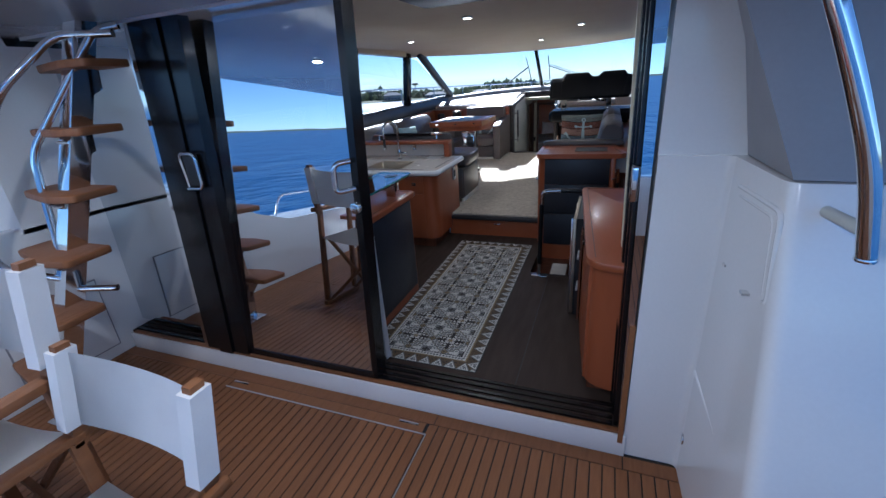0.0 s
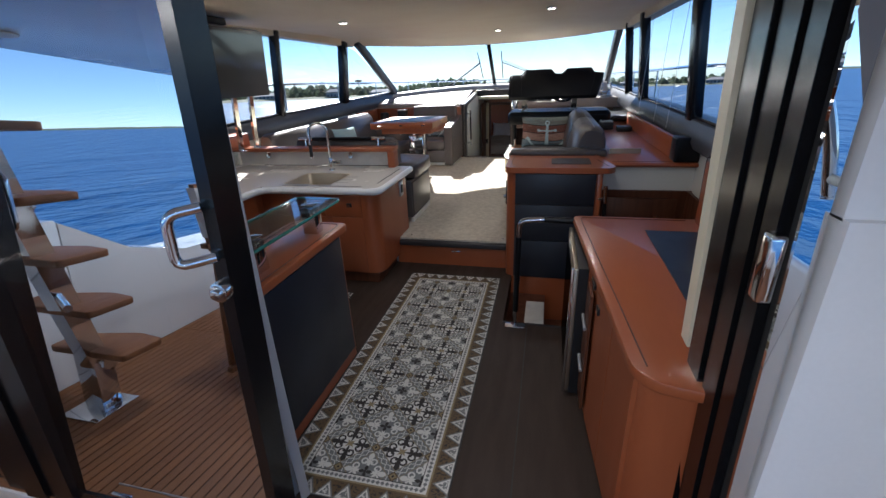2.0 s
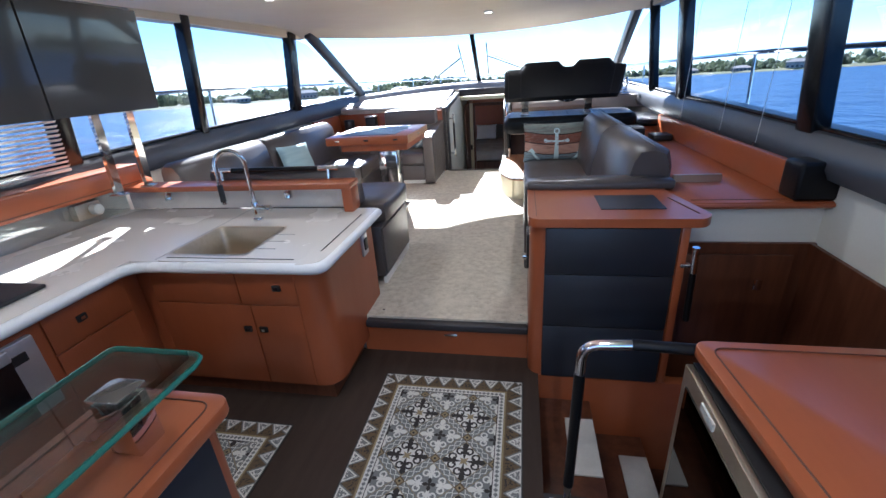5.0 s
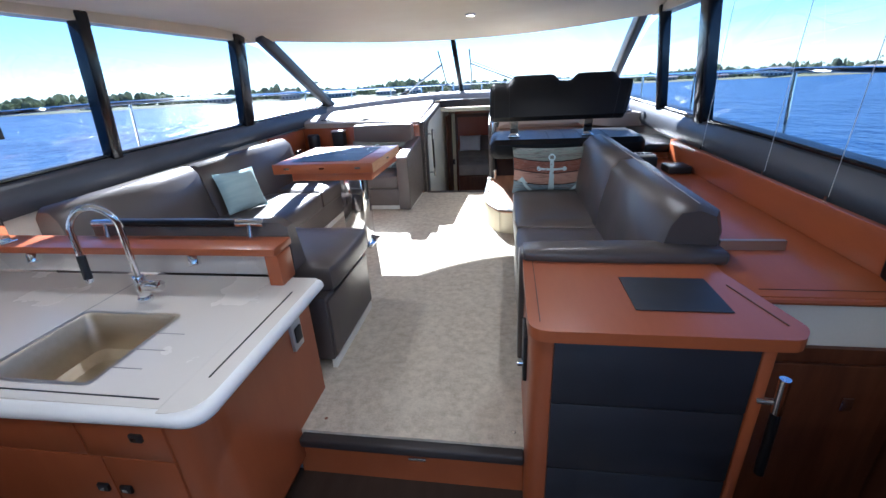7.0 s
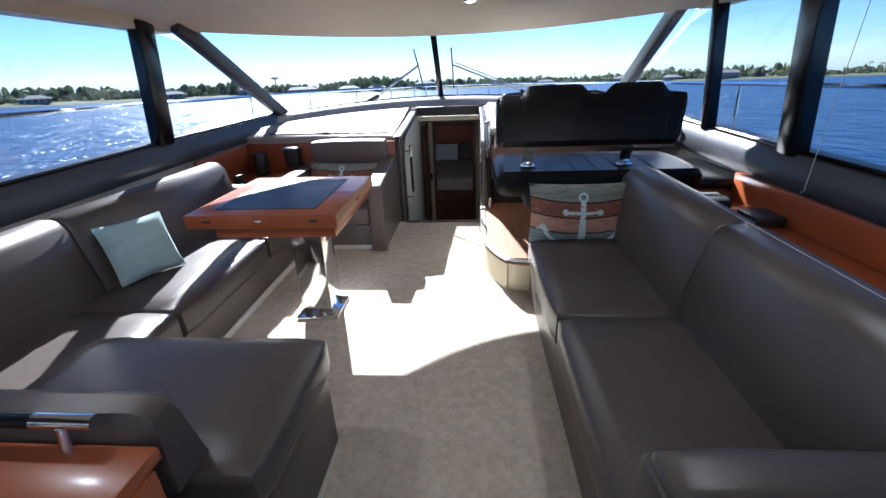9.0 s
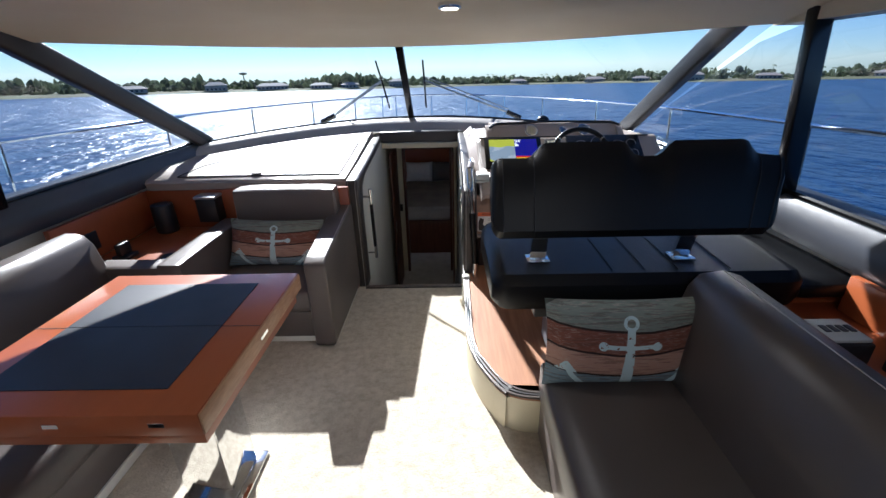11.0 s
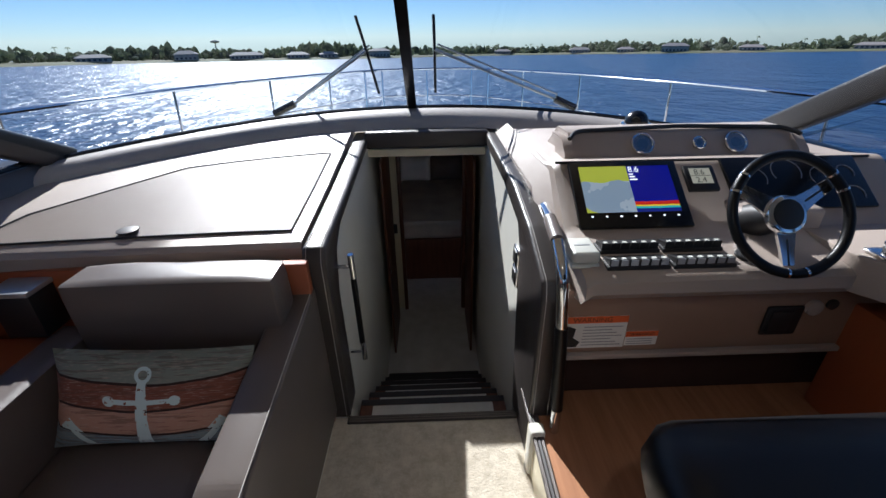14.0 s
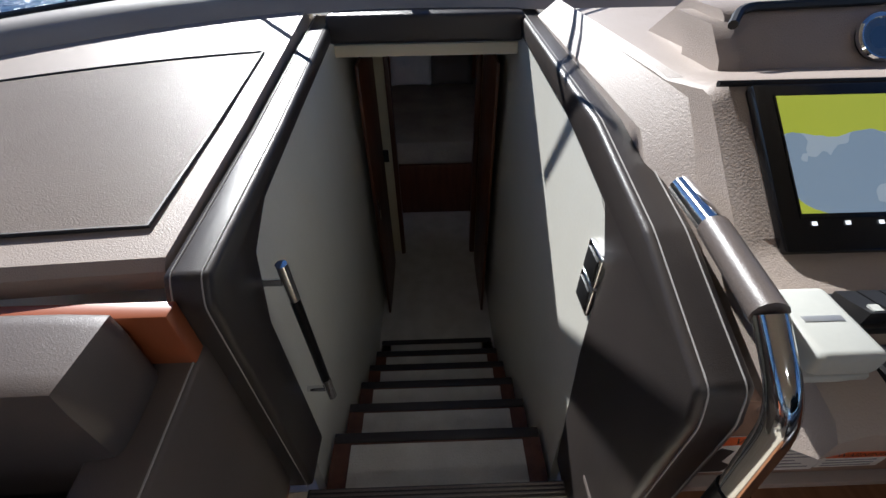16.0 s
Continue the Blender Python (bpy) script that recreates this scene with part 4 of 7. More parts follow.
    for x0, x1, z0, z1 in ((-2.42, -1.92, 0.60, 0.785), (-1.915, -1.60, 0.60, 0.785), (-2.42, -1.875, 0.11, 0.595), (-1.87, -1.60, 0.11, 0.595)):
        d = part("door", bm_box(x0, x1, 3.542, 3.56, z0, z1, 0.003), WOOD_UP, cab)
    latch(cab, -1.70, 3.54, 0.70)
    latch(cab, -1.917, 3.54, 0.455)
    latch(cab, -1.828, 3.54, 0.455)
    part("side_socket", bm_box(-1.472, -1.455, 4.10, 4.18, 0.62, 0.76, 0.004), SILVER, cab, "silver socket plate")
    part("socket_face", bm_box(-1.46, -1.448, 4.115, 4.165, 0.655, 0.725, 0.003), PLASTIC, cab)
    side = thing("galley_cabinet", "long cherry wood galley cabinet along the cabin side", "cabinet", at=(-2.9, 2.7, 0))
    part("body", bm_box(-3.30, -2.50, 1.85, 3.548, 0.10, 0.795), WOOD_UP, side)
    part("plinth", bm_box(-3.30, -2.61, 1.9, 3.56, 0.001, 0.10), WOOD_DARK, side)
    for y0, y1, z0, z1 in ((3.07, 3.46, 0.60, 0.785), (3.07, 3.46, 0.11, 0.595), (1.88, 2.40, 0.11, 0.785), (2.42, 3.05, 0.11, 0.38)):
        part("door", bm_box(-2.502, -2.49, y0, y1, z0, z1, 0.003), WOOD_UP, side)
    latch(side, -2.488, 3.22, 0.70, "x")
    latch(side, -2.488, 3.15, 0.33, "x")
    mw = thing("microwave", "silver microwave oven with a dark glass door in the cabinet", "microwave", at=(-2.6, 2.7, 0.4))
    part("body", bm_box(-2.66, -2.478, 2.46, 3.02, 0.41, 0.75, 0.008), SILVER, mw)
    part("door_glass", bm_box(-2.482, -2.470, 2.465, 2.915, 0.415, 0.69, 0.004), BLACK, mw, "black glass door")
    part("handle", bm_box(-2.484, -2.458, 2.462, 2.915, 0.692, 0.746, 0.010, 3), SILVER, mw)
    part("display", bm_box(-2.478, -2.472, 2.91, 2.97, 0.66, 0.70), PLASTIC, mw)
    hob = thing("hob", "black ceramic hob with a folded lid on the worktop", "hob", at=(-2.9, 2.8, 0.85))
    part("plate", bm_box(-3.02, -2.60, 2.30, 3.22, 0.852, 0.872, 0.006), PLASTIC, hob)
    part("lid", bm_box(-3.27, -3.04, 2.30, 3.22, 0.852, 0.89, 0.006), PLASTIC, hob)


sink_run()


def splashbacks():
    b = bm_box(-3.325, -3.305, 1.85, 4.36, 0.85, 1.04)
    structure("splashback_side", b, CLEAR, "clear acrylic splashback along the cabin side", "splashback")
    ledge = solid("window_ledge", bm_box(-3.34, -3.18, 1.6, 4.42, 1.03, 1.17, 0.006), WOOD, "cherry wood ledge under the galley window", "ledge")
    part("edge_trim", bm_tube([(-3.182, 1.62, 1.163), (-3.182, 4.40, 1.163)], 0.008, 8), WOOD, ledge)
    part("groove", bm_box(-3.182, -3.178, 1.62, 4.40, 1.050, 1.056), WOOD_DARK, ledge)
    back = solid("galley_back_panel", bm_box(-3.3, -1.62, 4.385, 4.40, 0.85, 1.005), CORIAN, "pale back panel behind the sink", "panel")
    shelf = solid("galley_shelf", bm_box(-3.30, -1.56, 4.26, 4.42, 1.0, 1.035, 0.005), WOOD, "cherry wood shelf rail behind the sink", "shelf")
    part("end_leg", bm_box(-1.62, -1.555, 4.27, 4.39, 0.851, 1.0, 0.006), WOOD, shelf)
    for x in (-2.02, -2.92):
        sp = thing("shelf_spot", "small chrome spotlight under the galley shelf", "spotlight", "spotlights under the shelf", at=(x, 4.33, 0.95))
        part("stem", bm_disc((x, 4.33, 1.0), (0, 0, -1), 0.012, 0.03, 12), CHROME, sp)
        part("head", bm_disc((x, 4.33, 0.975), (0.2, -0.3, -1), 0.026, 0.05, 16, 0.004), CHROME, sp)
    sk = thing("socket_box", "steel socket box with a grey plug on the splashback", "socket", at=(-3.27, 4.05, 0.94))
    part("plate", bm_box(-3.305, -3.25, 3.95, 4.12, 0.90, 1.0, 0.006), STEEL, sk)
    part("plug", bm_disc((-3.25, 4.06, 0.95), (1, 0, 0), 0.035, 0.05, 16, 0.006), GREY_PLASTIC, sk)
    rail = thing("bench_rail", "black leather-wrapped rail with chrome ends behind the settee", "rail", at=(-1.9, 4.40, 1.04))
    part("grip", bm_tube([(-2.45, 4.42, 1.10), (-1.82, 4.42, 1.10)], 0.017, 12), LEATHER_BLACK, rail)
    for x0, x1 in ((-2.60, -2.45), (-1.82, -1.68)):
        part("end", bm_tube([(x0, 4.42, 1.10), (x1, 4.42, 1.10)], 0.018, 12), CHROME, rail)
        part("stand_off", bm_disc(((x0 + x1) / 2, 4.40, 1.035), (0, 0.15, 1), 0.012, 0.06, 12), CHROME, rail)


splashbacks()


def upper_cabinets():
    prev = 4.33
    for k, (y0, y1) in enumerate(((3.675, 4.33), (3.105, 3.67), (2.0, 3.10))):
        cab = thing("wall_cabinet", "grey high-gloss lacquered wall cabinet reflecting the windows", "wall cabinet", "wall cabinets over the galley", at=(-3.0, (y0 + y1) / 2, 1.53))
        sec = [[(-3.22, y, 1.60), (-2.86, y, 1.545), (-2.78, y, 1.535), (-2.745, y, 2.06), (-2.765, y, 2.08), (-3.15, y, 2.08)] for y in (y0, y1)]
        part("body", bm_loft([[(x - 0.02, y, z) for x, y, z in r] for r in sec]), GREY_PANEL, cab)
        part("door", bm_loft([[(-2.797, y, 1.530), (-2.775, y, 1.530), (-2.740, y, 2.062), (-2.762, y, 2.065)] for y in (y0 + 0.003, y1 - 0.003)]), GLOSS_GREY, cab)
    for y in (3.75, 3.35, 2.7):
        bk = thing("woven_basket", "black woven storage box on the wall cabinets", "basket", "baskets on the cabinets", at=(-2.8, y, 2.08))
        part("box", bm_box(-3.05, -2.76, y - 0.16, y + 0.16, 2.081, 2.135, 0.01), WOVEN, bk)
    for y in (4.05, 4.28):
        sup = thing("cabinet_support", "pair of slim polished steel supports under the wall cabinet", "support", "supports under the cabinets", at=(-3.0, y, 1.04))
        sec = [[(x - 0.012, yy, z), (x + 0.012, yy, z), (x + 0.012, yy + 0.05, z), (x - 0.012, yy + 0.05, z)] for x, yy, z in ((-3.02, y, 1.036), (-2.93, y - 0.06, 1.56))]
        part("post", bm_loft(sec), CHROME, sup)
        part("foot", bm_box(-3.06, -2.98, y - 0.01, y + 0.06, 1.035, 1.045, 0.003), CHROME, sup)


upper_cabinets()


def blind(s, y0, y1, z0, z1):
    e = thing("venetian_blind", "ivory venetian blind half drawn over the galley window", "blind", at=(side_x(s, y0, 1.4), (y0 + y1) / 2, z0))
    n = int((z1 - z0) / 0.027)
    d = mesh_of(bm_box(-0.012, 0.012, y0, y1, -0.0008, 0.0008), "slat", BLIND, False)
    for k in range(n):
        z = z0 + (k + 0.5) * 0.027
        ob = new("slat", d)
        ob.parent = e
        ob.matrix_basis = Matrix.Translation((side_x(s, 3, z) - s * 0.075, 0, z)) @ Matrix.Rotation(s * radians(38), 4, "Y")
        ob.matrix_parent_inverse = Matrix.Translation(e.location).inverted()
    x = side_x(s, 3, z0) - s * 0.07
    part("bottom_rail", bm_box(x - 0.014, x + 0.014, y0, y1, z0 - 0.018, z0, 0.004), BLIND, e)
    for y in (y0 + 0.3, y1 - 0.2):
        part("cord", bm_tube([(x, y, z0), (x - s * -0.03, y, z1)], 0.0015, 5), BLIND, e)


blind(-1, 1.75, 4.12, 1.21, 1.62)


def peninsula():
    e = thing("peninsula", "low cherry wood bar counter with a black front panel", "counter", at=(-1.45, 2.2, 0))
    part("body", bm_prism(rounded([(-1.60, 1.84), (-1.30, 1.84), (-1.30, 2.62), (-1.60, 2.62)], [0.04, 0.04, 0.03, 0.03], 4), 0.002, 0.83), WOOD_UP, e)
    part("panel", bm_box(-1.302, -1.290, 1.885, 2.575, 0.075, 0.815, 0.003), SLATE, e, "blue-black front panel")
    part("top", bm_prism(rounded([(-1.63, 1.78), (-1.27, 1.78), (-1.27, 2.665), (-1.63, 2.665)], [0.06, 0.08, 0.05, 0.05], 6), 0.83, 0.872, bevel=0.008), WOOD, e)
    part("top_groove", bm_tube(smooth_path([(-1.595, 1.85, 0.873), (-1.595, 2.63, 0.873), (-1.305, 2.63, 0.873), (-1.305, 1.85, 0.873)], 0.04), 0.0025, 6), WOOD_DARK, e)
    g = thing("glass_shelf", "raised clear glass shelf with green edges on steel blocks", "glass shelf", at=(-1.42, 2.2, 0.88))
    pts = rounded([(-1.56, 1.76), (-1.28, 1.76), (-1.28, 2.64), (-1.56, 2.64)], [0.02, 0.10, 0.05, 0.02], 6)
    part("plate", bm_prism(pts, 1.012, 1.026), CLEAR, g)
    part("edge", bm_tube([(x, y, 1.019) for x, y in pts + pts[:1]], 0.0072, 6), CLEAR_EDGE, g, "green glass edge")
    for y in (2.00, 2.49):
        part("bracket", bm_box(-1.43, -1.35, y - 0.035, y + 0.035, 0.873, 1.012, 0.004), CHROME, g, "square polished steel block")
        part("bracket_cap", bm_box(-1.432, -1.348, y - 0.037, y + 0.037, 1.0265, 1.031, 0.002), GLOSS_GREY, g, "dark mirror cap")


peninsula()


def sideboard():
    e = thing("sideboard", "cherry wood sideboard with rounded end and black worktop inlay", "sideboard", at=(0.4, 2.3, 0))
    top = rounded([(-0.005, 3.095), (0.10, 1.62), (0.30, 1.585), (0.93, 1.585), (0.93, 3.095)], [0.05, 0.10, 0.05, 0, 0], 6)
    part("top", bm_prism(top, 0.78, 0.82, bevel=0.008), WOOD, e)
    body = rounded([(0.045, 3.06), (0.045, 2.48), (0.125, 1.66), (0.30, 1.62), (0.92, 1.62), (0.92, 3.06)], [0, 0, 0.09, 0.05, 0, 0], 6)
    part("body", bm_prism(body, 0.06, 0.78), WOOD_UP, e)
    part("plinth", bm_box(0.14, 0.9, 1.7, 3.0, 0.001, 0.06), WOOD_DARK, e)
    part("inlay", bm_box(0.355, 0.66, 1.62, 2.865, 0.8205, 0.8235), SLATE, e, "blue-black worktop inlay")
    part("groove", bm_tube(smooth_path([(0.14, 1.68, 0.8212), (0.035, 3.055, 0.8212), (0.60, 3.055, 0.8212)], 0.04), 0.0025, 6), WOOD_DARK, e)
    for y0, y1, x0, x1 in ((1.98, 2.24, 0.094, 0.068), (1.70, 1.975, 0.121, 0.095)):
        part("door", bm_loft([[(x0 - 0.006, y0, z), (x1 - 0.006, y1, z), (x1 + 0.01, y1, z), (x0 + 0.01, y0, z)] for z in (0.07, 0.765)]), WOOD_UP, e)
    latch(e, 0.066, 2.19, 0.70, "x")
    part("name_plate", bm_box(0.05, 0.06, 2.28, 2.38, 0.745, 0.765), PLASTIC, e)
    for z in (0.32, 0.55):
        part("rack_bar", bm_tube([(0.03, 2.27, z), (0.03, 2.40, z)], 0.008, 8), SILVER, e)
    part("open_rack", bm_box(0.040, 0.052, 2.26, 2.42, 0.10, 0.72), WOOD_DARK, e)
    fr = thing("wine_fridge", "steel-framed fridge with a dark glass door under the sideboard", "fridge", at=(0.0, 2.77, 0))
    part("case", bm_box(0.0, 0.046, 2.46, 3.06, 0.02, 0.76), PLASTIC, fr)
    door = part("door", bm_box(-0.022, 0.0, 2.46, 3.06, 0.03, 0.755, 0.004), STEEL, fr, "brushed steel door frame")
    part("glass", bm_box(-0.027, -0.0225, 2.50, 3.02, 0.08, 0.70), FRIDGE_GLASS, door)
    part("glass_back", bm_box(-0.0225, -0.0215, 2.50, 3.02, 0.08, 0.70), PLASTIC, door)
    part("badge", bm_box(-0.028, -0.022, 2.83, 2.91, 0.715, 0.74), GREY_PLASTIC, door)
    part("handle", bm_box(-0.035, -0.02, 2.455, 2.475, 0.02, 0.76, 0.004), CHROME, door)
    up = thing("sideboard_upstand", "tall cherry upstand with a pale inset and black base strip", "upstand", at=(0.65, 2.3, 0.82))
    part("board", bm_box(0.64, 0.68, 1.60, 3.035, 0.821, 1.16, 0.006), WOOD, up)
    part("inset", bm_box(0.632, 0.64, 1.66, 2.83, 0.87, 1.09, 0.002), WHITE_PAINT, up, "off-white inset")
    part("base_strip", bm_box(0.618, 0.64, 1.66, 2.86, 0.822, 0.875, 0.004), PLASTIC, up, "black base strip")
    part("edge_trim", bm_tube(smooth_path([(0.66, 3.045, 0.83), (0.655, 3.045, 1.175), (0.90, 3.045, 1.185)], 0.02), 0.014, 8), LEATHER_BLACK, up, "black edge trim")
    part("latch", bm_box(0.622, 0.634, 2.45, 2.52, 1.06, 1.085, 0.003), CHROME, up)
    part("top_cap", bm_box(0.64, 0.92, 1.60, 3.03, 1.161, 1.175, 0.003), COAMING, up)


sideboard()


def grab_rail():
    e = thing("stair_rail", "black-wrapped steel grab rail at the stairwell", "rail", at=(-0.31, 3.1, 0))
    part("foot", bm_box(-0.40, -0.26, 3.06, 3.12, 0.001, 0.010, 0.003), CHROME, e)
    part("lower_post", bm_tube([(-0.335, 3.10, 0.01), (-0.332, 3.10, 0.12)], 0.015, 12), CHROME, e)
    part("grip", bm_tube([(-0.332, 3.10, 0.12), (-0.322, 3.10, 0.66)], 0.019, 12), LEATHER_BLACK, e)
    part("bend", bm_tube(smooth_path([(-0.322, 3.10, 0.66), (-0.320, 3.10, 0.775), (-0.16, 3.10, 0.785)], 0.09, 8), 0.017, 12), CHROME, e)
    part("upper_grip", bm_tube([(-0.17, 3.10, 0.785), (0.02, 3.09, 0.785)], 0.019, 12), LEATHER_BLACK, e)


grab_rail()

# stairwell down to the lower cabin
structure("stairwell_wall", bm_box(-0.42, 0.95, 3.87, 3.93, -1.2, 0.0), WOOD, "cherry wood stairwell side", "wall")
structure("stairwell_floor", bm_box(-0.42, 0.95, 3.13, 3.90, -1.2, -1.15), CARPET_DIM, "dark floor at the foot of the stairwell", "floor")
structure("stairwell_edge", bm_box(-0.42, 0.1, 3.12, 3.14, -1.15, 0.004), TRIM_DARK, "dark trim on the edge of the stairwell", "trim")
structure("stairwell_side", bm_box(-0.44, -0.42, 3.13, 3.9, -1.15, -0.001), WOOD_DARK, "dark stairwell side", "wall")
for k, (x0, z) in enumerate(((-0.42, -0.16), (-0.12, -0.40), (0.18, -0.64))):
    st = thing("stair_tread", "short beige carpeted stair down to the cabin", "stair", "stairs in the stairwell", at=(x0, 3.5, z))
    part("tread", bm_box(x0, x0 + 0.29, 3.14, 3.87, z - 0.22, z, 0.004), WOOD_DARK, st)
    part("carpet", bm_box(x0 + 0.14, x0 + 0.285, 3.37, 3.72, z, z + 0.012, 0.004), CARPET_DIM, st)


def corner_cabinet():
    e = thing("corner_cabinet", "cherry cabinet with blue-black drawer fronts and inlaid top", "cabinet", at=(-0.05, 4.1, 0))
    top = rounded([(-0.49, 3.845), (0.29, 3.845), (0.34, 3.91), (0.26, 4.28), (0.26, 4.42), (-0.49, 4.42)], [0.07, 0.03, 0.03, 0, 0, 0], 4)
    part("top", bm_prism(top, 0.905, 0.948), WOOD, e)
    part("inlay", bm_prism([(-0.135, 3.985), (0.165, 3.985), (0.165, 4.225), (-0.135, 4.225)], 0.949, 0.952), SLATE, e, "dark top inlay")
    part("groove", bm_tube([(0.285, 3.92, 0.949), (0.225, 4.18, 0.949)], 0.003, 6), WOOD_DARK, e)
    part("groove", bm_tube([(-0.45, 3.90, 0.949), (-0.45, 4.38, 0.949)], 0.002, 6), WOOD_DARK, e)
    part("body", bm_prism(rounded([(-0.48, 3.88), (0.25, 3.88), (0.25, 4.40), (-0.48, 4.40)], [0.09, 0.02, 0, 0], 6), 0.0, 0.905), WOOD_UP, e)
    for z0, z1 in ((0.008, 0.34), (0.345, 0.645), (0.65, 0.895)):
        part("drawer_front", bm_box(-0.405, 0.198, 3.862, 3.885, z0, z1, 0.003), SLATE, e, "blue-black drawer front")
    part("corner_bead", bm_box(0.205, 0.245, 3.868, 3.90, 0.0, 0.905, 0.008), WOOD, e)
    part("side_plate", bm_box(-0.494, -0.478, 4.02, 4.16, 0.60, 0.80, 0.004), PLASTIC, e, "black switch plate")
    part("side_knob", bm_disc((-0.494, 4.06, 0.66), (-1, 0, 0), 0.018, 0.02, 14), CHROME, e)
    gr = thing("door_grab_handle", "chrome and black grab handle on the cabin door post", "handle", at=(0.28, 3.9, 0.5))
    part("grip", bm_tube([(0.280, 3.845, 0.42), (0.273, 3.845, 0.68)], 0.015, 12), LEATHER_BLACK, gr)
    part("top", bm_tube([(0.273, 3.845, 0.68), (0.268, 3.845, 0.81)], 0.016, 12), CHROME, gr)
    part("stand_off", bm_tube([(0.225, 3.87, 0.705), (0.272, 3.845, 0.72)], 0.011, 10), CHROME, gr)


corner_cabinet()
# recess over the stairs: shelf, pale wall, wooden door
shelf = solid("starboard_shelf", bm_box(0.262, 0.965, 4.14, 6.62, 0.895, 0.93, 0.006), WOOD, "long cherry wood shelf behind the starboard settee", "shelf")
part("edge_trim", bm_tube([(0.30, 4.137, 0.914), (0.96, 4.137, 0.914)], 0.012, 8), WOOD, shelf)
part("groove", bm_tube([(0.34, 4.19, 0.9305), (0.78, 4.19, 0.9305)], 0.0022, 6), WOOD_DARK, shelf)
structure("recess_wall", bm_box(0.255, 0.96, 4.19, 4.24, 0.70, 0.893), WHITE_PAINT, "off-white panel under the shelf", "wall")
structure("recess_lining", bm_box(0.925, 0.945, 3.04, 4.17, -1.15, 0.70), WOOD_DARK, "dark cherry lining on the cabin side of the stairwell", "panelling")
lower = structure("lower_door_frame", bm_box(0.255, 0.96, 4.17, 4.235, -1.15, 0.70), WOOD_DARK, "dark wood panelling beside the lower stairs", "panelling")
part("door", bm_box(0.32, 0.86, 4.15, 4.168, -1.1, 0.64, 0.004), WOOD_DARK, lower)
part("hinge", bm_box(0.70, 0.74, 4.14, 4.15, 0.44, 0.50, 0.003), CHROME, lower)
back = solid("shelf_back_board", bm_box(0.80, 0.835, 4.30, 6.55, 0.931, 1.10, 0.004), WOOD, "cherry wood back board along the starboard shelf", "board")
part("end_pad", bm_box(0.78, 0.98, 4.14, 4.296, 0.931, 1.12, 0.02, 3), LEATHER_BLACK, back, "black leather end pad")
tray = solid("shelf_divider", bm_box(0.36, 0.62, 4.55, 4.57, 0.931, 0.975), STEEL, "low brushed metal divider on the shelf", "divider")
for y, h in ((5.2, 0.95), (6.0, 0.95), (4.7, 0.95)):
    cord = thing("blind_cord", "thin pale blind cord hanging at the window", "cord", "blind cords", at=(0.84, y, 1.1))
    part("line", bm_tube([(0.825, y, 1.10), (0.86, y, 2.12)], 0.0016, 5), CURTAIN, cord)
    part("cleat", bm_box(0.815, 0.835, y - 0.008, y + 0.008, 1.10, 1.125), CHROME, cord)


# ---- saloon ----
def stitch_line(parent, pts, thread=None):
    part("seam", bm_tube(pts, 0.0022, 5), thread or STITCH, parent)


def starboard_settee():
    e = thing("starboard_settee", "dark leather two-seat settee along the starboard side", "settee", at=(-0.1, 5.3, SALOON_Z))
    part("base", bm_box(-0.47, 0.26, 4.44, 6.52, SALOON_Z, 0.52, 0.01), LEATHER_GREY, e)
    for y0, y1 in ((4.44, 5.46), (5.47, 6.52)):
        part("seat_cushion", bm_cushion(-0.50, 0.10, y0, y1, 0.52, 0.72, 0.045), LEATHER, e)
        sec = []
        for y in (y0, y0 + 0.03, (y0 + y1) / 2, y1 - 0.03, y1):
            k = 0.02 if y in (y0, y1) else 0.0
            sec.append([(x, y, z) for x, z in ((0.02 + k, 0.70), (0.03 + k, 0.85), (0.085 + k, 1.10 - k), (0.14, 1.155 - k), (0.21, 1.165 - k), (0.29 - k, 1.14 - k), (0.315 - k, 1.05), (0.30 - k, 0.70))])
        part("back_cushion", bm_loft(sec), LEATHER, e)
    part("arm_pad", bm_cushion(-0.49, 0.32, 4.36, 4.50, 0.93, 1.0, 0.03, 0.004), LEATHER, e)
    part("arm_front", bm_box(-0.505, -0.46, 4.38, 4.50, 0.42, 0.97, 0.015, 3), LEATHER, e)
    stitch_line(e, [(0.21, 4.47, 1.168), (0.21, 6.48, 1.168)])


starboard_settee()


def throw_pillow(name, w, h, d, mat, place, label):
    ob = solid(name, bm_pillow(w, h, d), mat, label, "cushion")
    ob.matrix_world = place
    return ob


throw_pillow("anchor_cushion", 0.66, 0.39, 0.15, anchor_print(0.32, 0.185), pose(-0.185, 6.40, 0.89, -10, 0, 0), "wood-striped cushion with a pale anchor leaning on the settee")


